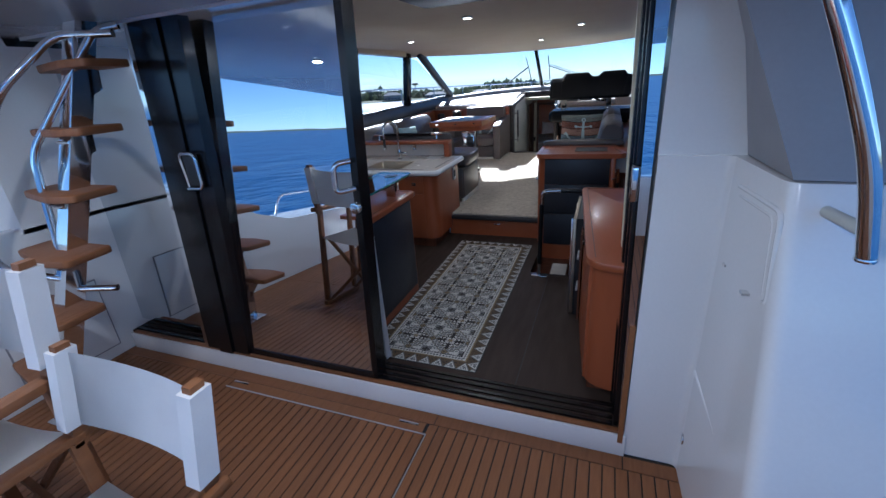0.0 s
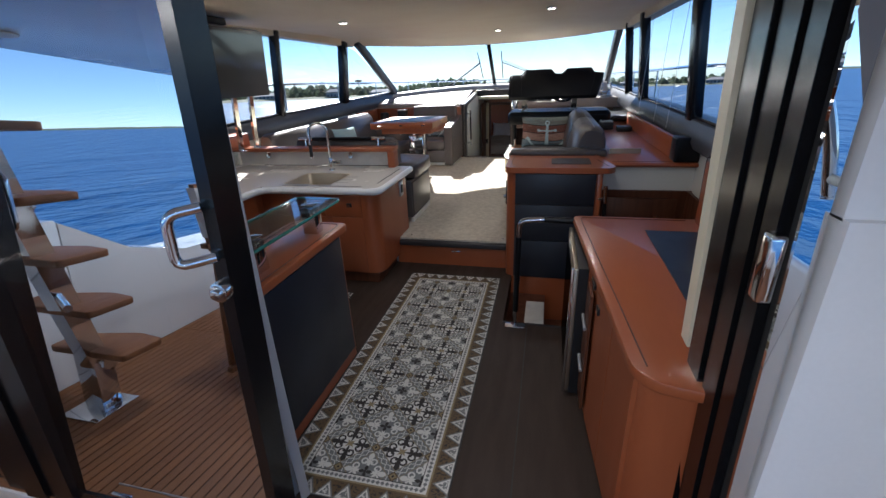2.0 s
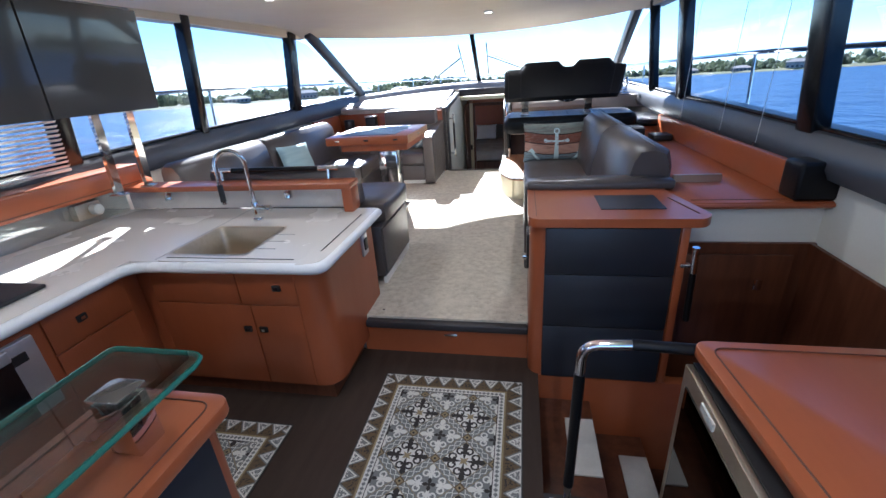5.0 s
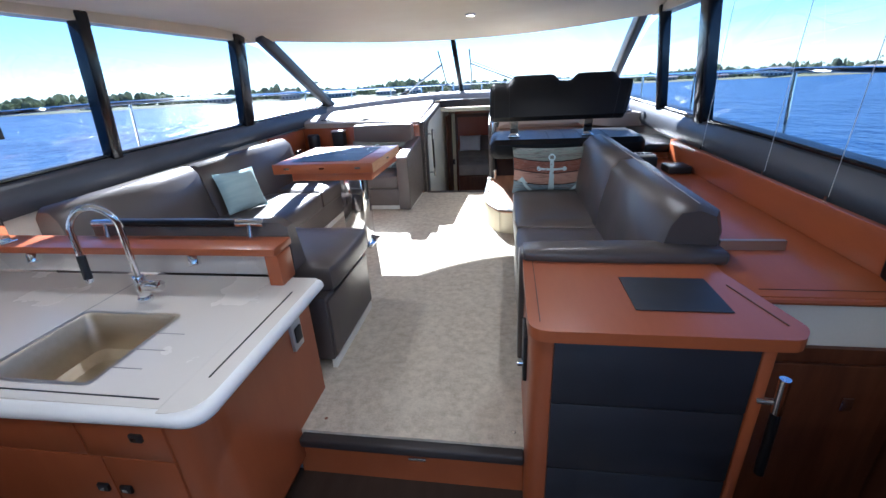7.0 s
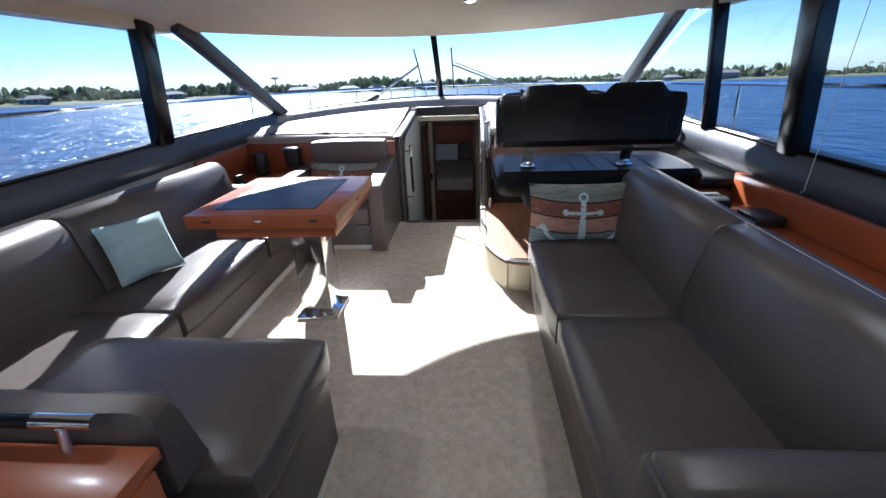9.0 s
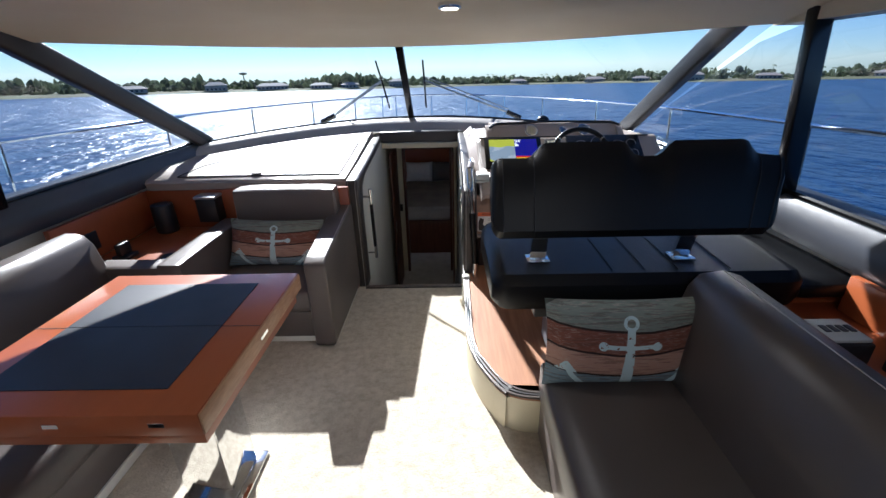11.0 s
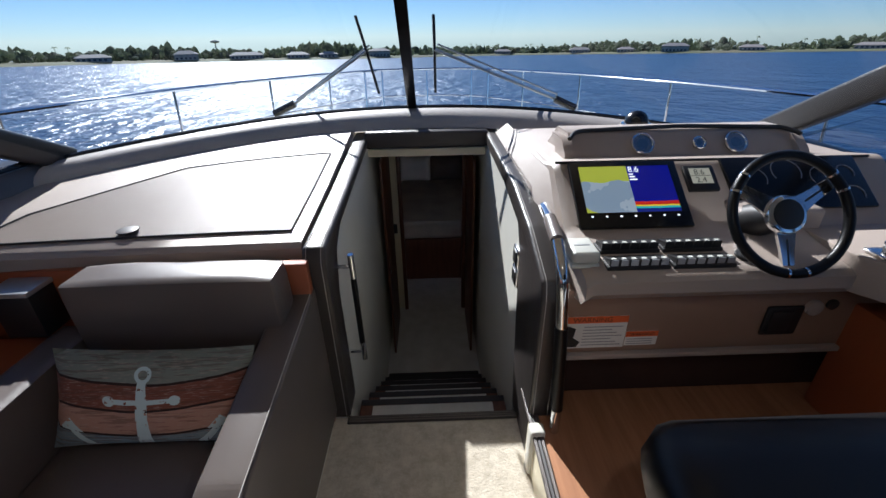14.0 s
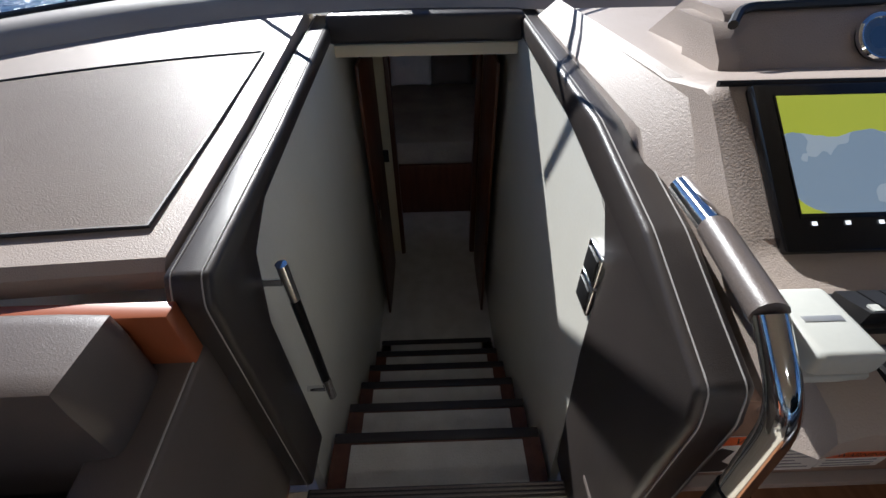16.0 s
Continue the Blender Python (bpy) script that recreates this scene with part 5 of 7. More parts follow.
def port_settee():
    e = thing("port_settee", "dark leather L-shaped settee along the port side", "settee", at=(-2.9, 6, SALOON_Z))
    part("base", bm_box(-3.05, -2.42, 4.50, 7.55, SALOON_Z, 0.50, 0.01), LEATHER_GREY, e)
    part("kick_strip", bm_box(-2.43, -2.41, 5.2, 7.2, SALOON_Z, SALOON_Z + 0.05, 0.003), WHITE_PAINT, e)
    for y0, y1 in ((4.55, 5.55), (5.56, 6.56), (6.57, 7.35)):
        part("seat_cushion", bm_cushion(-3.02, -2.38, y0, y1, 0.49, 0.68, 0.045), LEATHER, e)
    for y0, y1 in ((4.60, 5.75), (5.76, 7.20)):
        sec = []
        for y in (y0, y0 + 0.03, (y0 + y1) / 2, y1 - 0.03, y1):
            k = 0.02 if y in (y0, y1) else 0.0
            dx = MID - half_width(y) + 3.33
            sec.append([(x + dx, y, z) for x, z in ((-2.94 - k, 0.66), (-2.98 - k, 0.85), (-3.02 - k, 1.06 - k), (-3.08, 1.115 - k), (-3.15, 1.12 - k), (-3.20 + k, 1.08 - k), (-3.22 + k, 0.66))])
        part("back_cushion", bm_loft(sec), LEATHER, e)
    # aft arm of the L with its own back against the galley
    aft = thing("aft_settee", "dark leather bench end with a padded back against the galley", "settee", at=(-2.0, 4.7, SALOON_Z))
    part("base", bm_box(-2.42, -1.47, 4.46, 5.10, SALOON_Z + 0.05, 0.68, 0.01), LEATHER, aft)
    part("kick_strip", bm_box(-1.49, -1.465, 4.46, 5.10, SALOON_Z, SALOON_Z + 0.05, 0.003), WHITE_PAINT, aft)
    part("lower_panel", bm_box(-1.475, -1.455, 4.47, 5.09, 0.32, 0.66, 0.008), LEATHER, aft)
    part("seat_cushion", bm_cushion(-2.40, -1.43, 4.50, 5.12, 0.68, 0.84, 0.045), LEATHER, aft)
    sec = []
    for x in (-2.66, -2.63, -2.1, -1.63, -1.59):
        k = 0.025 if x in (-2.66, -1.59) else 0.0
        sec.append([(x, y, z) for y, z in ((4.43 + k, 0.84), (4.43 + k, 1.05), (4.455, 1.09 - k), (4.51, 1.095 - k), (4.555 - k, 1.06 - k), (4.60 - k, 0.84))])
    part("backrest", bm_loft(sec), LEATHER, aft)


port_settee()
throw_pillow("aqua_cushion", 0.36, 0.36, 0.13, AQUA, pose(-2.83, 5.95, 0.86, -22, 0, 62), "pale aqua striped cushion leaning on the settee")


def saloon_table():
    e = thing("saloon_table", "folding cherry wood table with blue-black inlays on a steel pedestal", "table", at=(-2.0, 6.25, SALOON_Z))
    x0, x1, y0, y1 = -2.42, -1.59, 5.82, 6.67
    part("lower_leaf", bm_box(x0 + 0.14, x1 - 0.02, y0 + 0.03, y1 - 0.02, 0.955, 1.015, 0.004), WOOD, e)
    part("frame", bm_box(x0, x1, y0, y1, 1.018, 1.095, 0.004), WOOD, e)
    part("edge", bm_box(x1, x1 + 0.006, y0 + 0.004, y1 - 0.004, 1.02, 1.092, 0.002), material("pale_edge", (0.48, 0.27, 0.14), 0.4, tint=(0.36, 0.18, 0.09), scale=4, stretch=(1, 6, 30)), e, "paler laminated edge")
    ym = (y0 + y1) / 2
    for a, b in ((y0 + 0.10, ym - 0.002), (ym + 0.002, y1 - 0.10)):
        part("inlay", bm_box(x0 + 0.12, x1 - 0.14, a, b, 1.0955, 1.0985), SLATE, e, "blue-black inlay")
    part("fold_line", bm_box(x0, x1, ym - 0.0015, ym + 0.0015, 1.0955, 1.0965), INK, e)
    for x in (x0 + 0.12, (x0 + x1) / 2, x1 - 0.12):
        h = part("hinge", bm_box(x - 0.022, x + 0.022, y0 - 0.003, y0, 1.052, 1.066), CHROME, e)
    for y in (ym - 0.03,):
        part("hinge", bm_box(x1 + 0.004, x1 + 0.009, y, y + 0.06, 1.05, 1.062), CHROME, e)
    part("upper_column", bm_box(-1.99, -1.85, 6.20, 6.34, 0.88, 0.955, 0.006), CHROME, e)
    part("lower_column", bm_box(-2.02, -1.82, 6.16, 6.38, SALOON_Z + 0.02, 0.90, 0.008), CHROME, e)
    part("foot_plate", bm_box(-2.06, -1.78, 6.12, 6.42, SALOON_Z, SALOON_Z + 0.02, 0.005), CHROME, e)


saloon_table()


def armchair():
    e = thing("armchair", "boxy grey-brown leather armchair built in beside the companionway", "armchair", at=(-2.05, 7.7, SALOON_Z))
    part("kick_strip", bm_box(-2.45, -1.66, 7.32, 8.0, SALOON_Z, SALOON_Z + 0.06, 0.003), WHITE_PAINT, e)
    part("base", bm_box(-2.47, -1.79, 7.30, 8.0, SALOON_Z + 0.05, 0.50, 0.012, 3), LEATHER_GREY, e)
    part("seat_cushion", bm_cushion(-2.47, -1.79, 7.27, 7.95, 0.50, 0.665, 0.035), LEATHER_GREY, e)
    part("backrest", bm_cushion(-2.465, -1.725, 7.88, 8.055, 0.66, 1.158, 0.026, 0.006), LEATHER_GREY, e)
    arm = bm_prism(rounded([(7.25, SALOON_Z + 0.02), (8.12, SALOON_Z + 0.02), (8.12, 0.99), (7.32, 0.885), (7.25, 0.86)], [0.01, 0.01, 0.02, 0.02, 0.02], 3), -1.79, -1.655, "x", bevel=0.012, seg=3)
    part("arm", arm, LEATHER_GREY, e)
    part("left_arm", bm_cushion(-2.62, -2.47, 7.15, 8.0, 0.60, 0.92, 0.02, 0.003), LEATHER_GREY, e)
    stitch_line(e, [(-1.665, 7.26, 0.88), (-1.665, 8.08, 0.985)])
    part("corner_shelf_front", bm_cushion(-3.20, -2.58, 7.15, 7.29, 0.58, 0.90, 0.02, 0.003), LEATHER_GREY, e)


armchair()
throw_pillow("anchor_cushion", 0.66, 0.335, 0.15, anchor_print(0.31, 0.16), pose(-2.12, 7.70, 0.825, -26, 2, 1), "wood-striped cushion with a pale anchor on the armchair")
# corner shelf between settee and armchair
corner = solid("corner_shelf", bm_box(-3.20, -2.62, 7.29, 8.02, 0.80, 0.84, 0.004), WOOD, "cherry wood corner shelf with a cup holder", "shelf")
part("edge_trim", bm_tube([(-2.622, 7.31, 0.838), (-2.622, 8.0, 0.838)], 0.006, 8), WOOD_DARK, corner)
cup = thing("cup_holder", "steel cup holder let into the corner shelf", "cup holder", at=(-2.74, 7.45, 0.84))
part("ring", bm_disc((-2.74, 7.45, 0.841), (0, 0, 1), 0.048, 0.006, 24, 0.002), CHROME, cup)
part("well", bm_disc((-2.74, 7.45, 0.8475), (0, 0, 1), 0.040, 0.001, 24), PLASTIC, cup)
solid("corner_back_board", bm_box(-3.22, -1.66, 8.06, 8.10, SALOON_Z, 1.12, 0.003), WOOD_UP, "cherry wood panel under the port dash", "panel")
solid("corner_side_board", bm_box(-3.24, -3.205, 7.20, 8.05, 0.84, 1.12, 0.003), WOOD_UP, "cherry wood side panel in the corner", "panel")
sp = thing("round_speaker", "black cylindrical speaker on the corner shelf", "speaker", at=(-3.02, 7.92, 0.84))
part("body", bm_disc((-3.02, 7.92, 0.841), (0, 0, 1), 0.075, 0.22, 24, 0.015), PLASTIC, sp)
sp2 = thing("wall_box", "black and chrome box on the corner panel", "box", at=(-2.70, 8.0, 1.0))
part("body", bm_box(-2.78, -2.63, 7.94, 8.058, 0.90, 1.08, 0.008), PLASTIC, sp2)
part("lid", bm_box(-2.785, -2.625, 7.935, 8.058, 1.08, 1.10, 0.004), SILVER, sp2)
tel = thing("handset", "black VHF handset in its cradle on the corner shelf", "handset", at=(-2.98, 7.45, 0.84))
part("cradle", bm_box(-3.06, -2.96, 7.38, 7.50, 0.841, 0.87, 0.008), PLASTIC, tel)
part("receiver", bm_box(-3.03, -2.99, 7.39, 7.49, 0.87, 0.95, 0.01), PLASTIC, tel)
part("stand", bm_box(-3.2, -3.185, 7.35, 7.49, 0.9, 1.02, 0.006), PLASTIC, tel)


# ---- helm ----
def helm_platform():
    pts = rounded([(-0.78, 8.02), (-0.80, 6.80), (-0.62, 6.54), (-0.46, 6.52), (0.9, 6.52), (0.9, 8.05)], [0.02, 0.30, 0.10, 0, 0, 0], 9)
    e = thing("helm_platform", "raised helm platform with teak-toned top, grey nosing and cream side", "platform", at=(0, 7.2, SALOON_Z))
    part("side", bm_prism(pts, SALOON_Z, 0.455), CREAM, e)
    part("top", bm_prism([(MID + (x - MID) * 0.985 + 0.01, y) for x, y in pts], 0.455, 0.475), material("helm_floor", (0.42, 0.20, 0.10), 0.5, tint=(0.30, 0.13, 0.06), scale=3, stretch=(14, 1, 1), bump=0.1), e)
    edge = [(x, y, 0.470) for x, y in pts[:-2]]
    for k, off in enumerate((0.0, 0.016, 0.032)):
        part("nosing", bm_tube([(x + off * 0.9, y + (off if y < 6.8 else 0), z + 0.006) for x, y, z in edge], 0.009, 6), LEATHER_GREY if k != 1 else TRIM_DARK, e)


helm_platform()


def helm_seat():
    e = thing("helm_bench", "wide black leather helm bench with two headrests", "helm seat", at=(0, 7.0, 0.475))
    part("pedestal", bm_box(-0.36, 0.70, 6.70, 7.05, 0.476, 0.84, 0.02, 3), GREY_PANEL, e)
    part("locker_door", bm_box(-0.30, 0.62, 6.688, 6.698, 0.52, 0.80, 0.003), WOOD, e)
    sec = []
    for x in (-0.715, -0.711, -0.70, -0.68, -0.65, -0.61, -0.56, -0.3, 0.1, 0.48, 0.53, 0.57, 0.59, 0.598):
        d = max(0.0, -0.60 - x, x - 0.50) / 0.115
        k = 0.032 * max(0.0, d - 0.62) / 0.38
        c = 0.115 * (1 - math.sqrt(max(0.0, 1 - min(1.0, d) ** 2)))
        sec.append([(x, y, z) for y, z in ((6.54 + k + c * 0.12, 0.965 + k), (6.512 + k + c * 0.12, 1.02), (6.515 + k + c * 0.12, 1.09), (6.55 + k + c * 0.12, 1.13 - k), (6.85, 1.14 - k), (7.16 - c, 1.13 - k), (7.27 - c, 1.112 - k), (7.315 - k - c, 1.075 - k), (7.33 - k - c, 1.01), (7.29 - k - c, 0.95 + k))])
    part("seat", bm_loft(sec), LEATHER_BLACK, e)
    part("under_frame", bm_box(-0.50, 0.50, 6.66, 7.1, 0.84, 0.97, 0.01), PLASTIC, e)
    for x in (-0.20, -0.06, 0.08, 0.30):
        stitch_line(e, [(x, 6.57, 1.134), (x, 6.85, 1.1425), (x, 7.19, 1.124)], THREAD_DARK)

    def lean(z):
        return 6.565 + (z - 1.28) * 0.31

    def back_profile(x, high, k):
        """One upright section of the backrest: a padded slab with a rolled top, drawn in by k."""
        low, thick = 1.27, 0.135
        pts = [(lean(low) + 0.02 + k, low + 0.012 + k), (lean(low) + k * 0.6, low + 0.05 + k), (lean(1.42) - 0.006 + k * 0.6, 1.42), (lean(high - 0.07) + k * 0.6, high - 0.07 - k * 0.5), (lean(high) + 0.012 + k * 0.5, high - 0.022 - k)]
        pts += [(lean(high) + 0.04, high - k), (lean(high) + 0.072 - k * 0.3, high - 0.008 - k), (lean(high) + 0.098 - k * 0.6, high - 0.045 - k), (lean(1.42) + thick + 0.018 - k, 1.42), (lean(low) + thick - k, low + 0.04 + k), (lean(low) + thick - 0.03 - k, low + 0.010 + k)]
        return [(x - max(0.0, (x + 0.1) / 0.6) * 0.09 * (1.6 - z) / 0.33, y, z) for y, z in pts]

    def top(x):
        """Height of the backrest across the bench, with its two headrests."""
        rise = 0.0
        for c, h in ((-0.335, 0.20), (0.175, 0.18)):
            q = min(1.0, max(0.0, (h + 0.03 - abs(x - c)) / 0.075))
            rise = max(rise, q * q * (3 - 2 * q))
        return 1.592 + 0.058 * rise - 0.010 * max(0.0, (x - 0.38) / 0.12)
    sec = [back_profile(-0.717, 1.580, 0.042), back_profile(-0.713, 1.585, 0.024), back_profile(-0.702, 1.590, 0.009)]
    sec += [back_profile(x, top(x), 0.0) for x in np.linspace(-0.685, 0.485, 53)]
    sec += [back_profile(0.496, 1.580, 0.012), back_profile(0.503, 1.575, 0.04)]
    part("backrest", bm_loft(sec), LEATHER_BLACK, e)
    for x in (-0.672, -0.545, 0.385, 0.470):
        row = back_profile(x, top(x), 0.0)
        stitch_line(e, [Vector(p) + Vector((0, -0.0012, 0.0006)) for p in row[:7]], THREAD_DARK)
    for x in (-0.50, 0.14):
        part("bracket", bm_loft([[(x - 0.035, y, z), (x + 0.035, y, z), (x + 0.035, y + 0.02, z), (x - 0.035, y + 0.02, z)] for y, z in ((6.68, 1.13), (6.63, 1.32))]), CHROME, e, "polished steel bracket")
        part("bracket_foot", bm_box(x - 0.05, x + 0.05, 6.64, 6.72, 1.136, 1.148, 0.003), CHROME, e)


helm_seat()
pad = solid("side_seat_pad", bm_cushion(0.60, 0.93, 6.55, 7.25, 0.98, 1.06, 0.03, 0.006), LEATHER_BLACK, "black leather pad on the starboard side locker", "seat pad")
lock = solid("side_locker", bm_box(0.42, 0.94, 6.62, 7.9, 0.476, 0.98, 0.006), WOOD_UP, "cherry wood locker beside the helm seat", "locker")
rc = thing("remote_box", "black remote control box with a grey keypad", "remote control", at=(0.5, 6.2, 0.93))
part("body", bm_box(0.44, 0.60, 6.18, 6.34, 0.931, 1.02, 0.01), PLASTIC, rc)
part("keypad", bm_box(0.45, 0.59, 6.19, 6.33, 1.02, 1.035, 0.006), GREY_PLASTIC, rc)
for k in range(4):
    part("key", bm_box(0.465 + 0.03 * k, 0.485 + 0.03 * k, 6.24, 6.28, 1.035, 1.039), PLASTIC, rc)
sw = solid("switch_box", bm_box(0.62, 0.78, 5.98, 6.16, 0.931, 0.985, 0.008), PLASTIC, "low black box on the starboard shelf", "box")


def dash_roll():
    """Padded roll along the foot of the windscreen, and the dash tops on both sides of the companionway."""
    sec = []
    for x in np.linspace(MID - 1.93, MID + 1.93, 29):
        y = base_y(x)
        z = 1.425 - 0.085 * (abs(x - MID) / 1.94) ** 2
        sec.append([(x, y - a, z + c) for a, c in ((0.0, 0.0), (0.06, 0.008), (0.14, -0.008), (0.21, -0.05), (0.24, -0.10), (0.0, -0.13))])
    structure("dash_roll", bm_loft(sec), DASH_GREY, "grey padded roll along the foot of the windscreen", "dash")
    # port dash
    sec = []
    for x in np.linspace(MID - 1.98, -1.70, 16):
        q = (x - (MID - 1.98)) / (-1.70 - MID + 1.98)
        y0, y1 = 8.02 + 0.14 * q, base_y(x) - 0.12
        z0, z1 = 1.205 - 0.045 * q, 1.37 - 0.075 * (abs(x - MID) / 1.94) ** 2
        sec.append([(x, y0 + 0.012, z0 - 0.075), (x, y0, z0 - 0.02), (x, y0 + 0.02, z0), (x, y0 + 0.35 * (y1 - y0), z0 + 0.055), (x, y0 + 0.7 * (y1 - y0), z0 + 0.6 * (z1 - z0)), (x, y1, z1 - 0.02), (x, y1, z1 - 0.12), (x, y0 + 0.10, z0 - 0.075)])
    port = structure("dash_port", bm_loft(sec), DASH, "taupe vinyl dash top with a flush hatch", "dash")

    def surf(q, r):
        """A point on the port dash; q across from the side to the companionway, r forward."""
        x = MID - 1.98 + q * (-1.70 - MID + 1.98)
        y0, y1 = 8.02 + 0.14 * q, base_y(x) - 0.12
        z0, z1 = 1.205 - 0.045 * q, 1.37 - 0.075 * (abs(x - MID) / 1.94) ** 2
        return Vector((x, y0 + r * (y1 - y0), float(np.interp(r, (0, 0.35, 0.7, 1), (z0, z0 + 0.055, z0 + 0.6 * (z1 - z0), z1 - 0.02)))))
    b = bmesh.new()
    lim = [[surf(q0 + (0.955 - q0) * k / 12, r) + Vector((0, 0, 0.004)) for k in range(13)] for r, q0 in ((0.07, 0.14), (0.3, 0.20), (0.52, 0.34), (0.66, 0.46))]
    rows = [[b.verts.new(p) for p in row] for row in lim]
    for a, c in zip(rows, rows[1:]):
        for k in range(12):
            b.faces.new((a[k], a[k + 1], c[k + 1], c[k]))
    bmesh.ops.solidify(b, geom=b.faces[:], thickness=-0.006)
    part("hatch", b, DASH, port, "flush dash hatch")
    rim = lim[0] + [r[-1] for r in lim[1:]] + lim[-1][::-1] + [r[0] for r in lim[::-1][1:]]
    part("hatch_gap", bm_tube(rim, 0.005, 6), TRIM_DARK, port)
    c = surf(0.52, 0.10) + Vector((0, 0, 0.012))
    part("finger_pull", bm_disc(c, (0, 0, 1), 0.04, 0.006, 18, 0.002), TRIM_DARK, port)


dash_roll()


def companion_frame():
    """Leather-bound frame of the companionway: two raked sides and a lintel."""
    band = {-1: ([(9.66, 1.30), (8.68, 1.197), (8.13, 1.155), (8.10, 1.10), (8.11, 0.22)], [(8.28, 0.22), (8.265, 0.87), (8.32, 1.05), (8.45, 1.115), (8.88, 1.16), (9.66, 1.235)]),
            1: ([(9.66, 1.31), (8.50, 1.28), (8.15, 1.215), (7.88, 1.12), (7.86, 1.05), (7.86, 0.22)], [(8.17, 0.22), (8.245, 0.72), (8.255, 0.90), (8.275, 1.05), (8.34, 1.145), (8.72, 1.20), (9.66, 1.24)])}
    for s, name in ((-1, "port"), (1, "starboard")):
        outer, inner = band[s]
        x0, x1 = sorted((MID + s * 0.405, MID + s * 0.50))
        e = structure("companionway_frame_" + name, bm_prism(outer + inner, x0, x1, "x", bevel=0.014, seg=3), LEATHER_DARK, "dark stitched leather frame of the companionway", "door frame")
        for x in (x0 + 0.018, x1 - 0.018):
            pts = smooth_path([(x, y - (0.0 if z > 1.12 else 0.001), z + (0.0008 if z > 1.12 else 0)) for y, z in outer], 0.02, 3)
            part("seam", bm_tube(pts, 0.0018, 5), STITCH, e)
    structure("companionway_lintel", bm_box(MID - 0.42, MID + 0.42, 9.50, 9.66, 1.21, 1.325, 0.02, 3), LEATHER_DARK, "dark leather lintel over the companionway", "lintel")
    # inner walls of the companionway
    for s, name in ((-1, "port"), (1, "starboard")):
        x = MID + s * 0.415
        fy = 8.20
        out = [(fy, 0.25), (fy, 0.85), (fy + 0.10, 1.10), (8.65, 1.19 if s < 0 else 1.28), (9.60, 1.28), (10.5, 1.28), (10.5, -1.0), (8.1, -1.0)]
        structure("companionway_wall_" + name, bm_prism(out, x, x + s * 0.03, "x"), WHITE_PAINT, "off-white companionway wall", "wall")
        # solid cheek outside the frame
        fy = 8.24
        b = bm_prism([(fy, 0.2), (fy, 0.8), (fy + 0.12, 1.08), (9.4, 1.12), (9.4, 0.2)], x + s * 0.034, x + s * 0.10, "x")
        structure("companionway_cheek_" + name, b, LEATHER_GREY if s > 0 else WOOD_UP, "padded cheek beside the companionway", "panel")
    h = thing("companionway_handle", "long leather-wrapped chrome handle on the companionway wall", "handle", at=(MID - 0.37, 8.45, 0.6))
    p0, p1 = Vector((MID - 0.345, 8.285, 1.04)), Vector((MID - 0.345, 8.318, 0.415))
    part("grip", bm_tube([p0.lerp(p1, 0.2), p0.lerp(p1, 0.82)], 0.014, 12), LEATHER_BLACK, h)
    part("upper_end", bm_tube([p0, p0.lerp(p1, 0.2)], 0.0145, 12), CHROME, h)
    part("lower_end", bm_tube([p0.lerp(p1, 0.82), p1], 0.0145, 12), CHROME, h)
    for q in (0.1, 0.92):
        c = p0.lerp(p1, q)
        part("stand_off", bm_tube([c, c + Vector((-0.07, 0, 0))], 0.010, 10), CHROME, h)
    for z in (1.00, 0.90):
        w = thing("wall_switch", "black framed switch on the companionway wall", "switch", "switches in the companionway", at=(MID + 0.395, 8.42, z))
        part("plate", bm_box(MID + 0.398, MID + 0.414, 8.255, 8.345, z - 0.045, z + 0.045, 0.004), CHROME, w)
        part("face", bm_box(MID + 0.393, MID + 0.399, 8.267, 8.333, z - 0.034, z + 0.034, 0.003), PLASTIC, w)
    # stairs down
    for k in range(6):
        z = SALOON_Z - 0.175 * (k + 1)
        y = 8.12 + 0.225 * k
        st = structure("stair_%d" % (k + 1), bm_box(MID - 0.40, MID + 0.40, y - (0.033 if k == 0 else 0), y + 0.225, z - 0.17, z), WOOD_DARK, "companionway stair with dark wood nosing", "stair")
        part("carpet", bm_box(MID - 0.33, MID + 0.33, y - (0.02 if k == 0 else -0.01), y + 0.185, z, z + 0.010, 0.003), CARPET_DIM, st, "grey carpet pad")
        part("nosing", bm_box(MID - 0.40, MID + 0.40, y + 0.195, y + 0.235, z - 0.03, z + 0.006, 0.005), TRIM_DARK, st)
    nose = structure("companionway_sill", bm_box(MID - 0.41, MID + 0.41, 8.043, 8.087, SALOON_Z - 0.03, SALOON_Z + 0.010, 0.006), TRIM_DARK, "dark ribbed sill at the head of the stairs", "sill")
    for k in range(3):
        part("rib", bm_tube([(MID - 0.40, 8.052 + k * 0.013, SALOON_Z + 0.011), (MID + 0.40, 8.052 + k * 0.013, SALOON_Z + 0.011)], 0.004, 6), LEATHER_GREY, nose)
    LZ = -0.80
    structure("lower_floor", bm_box(MID - 1.5, MID + 1.5, 9.25, 13.0, LZ - 0.06, LZ), CARPET_DIM, "grey carpet on the lower deck", "floor")
    structure("lower_ceiling", bm_box(MID - 1.5, MID + 1.5, 9.58, 10.56, 1.14, 1.19), LINER, "cream ceiling over the lower passage", "ceiling")
    e = thing("ceiling_light", "small recessed round ceiling spotlight", "ceiling light", "spotlights in the ceiling", at=(MID + 0.05, 9.9, 1.13))
    part("rim", bm_disc((MID + 0.05, 9.9, 1.139), (0, 0, -1), 0.04, 0.012, 20, 0.003), CHROME, e)
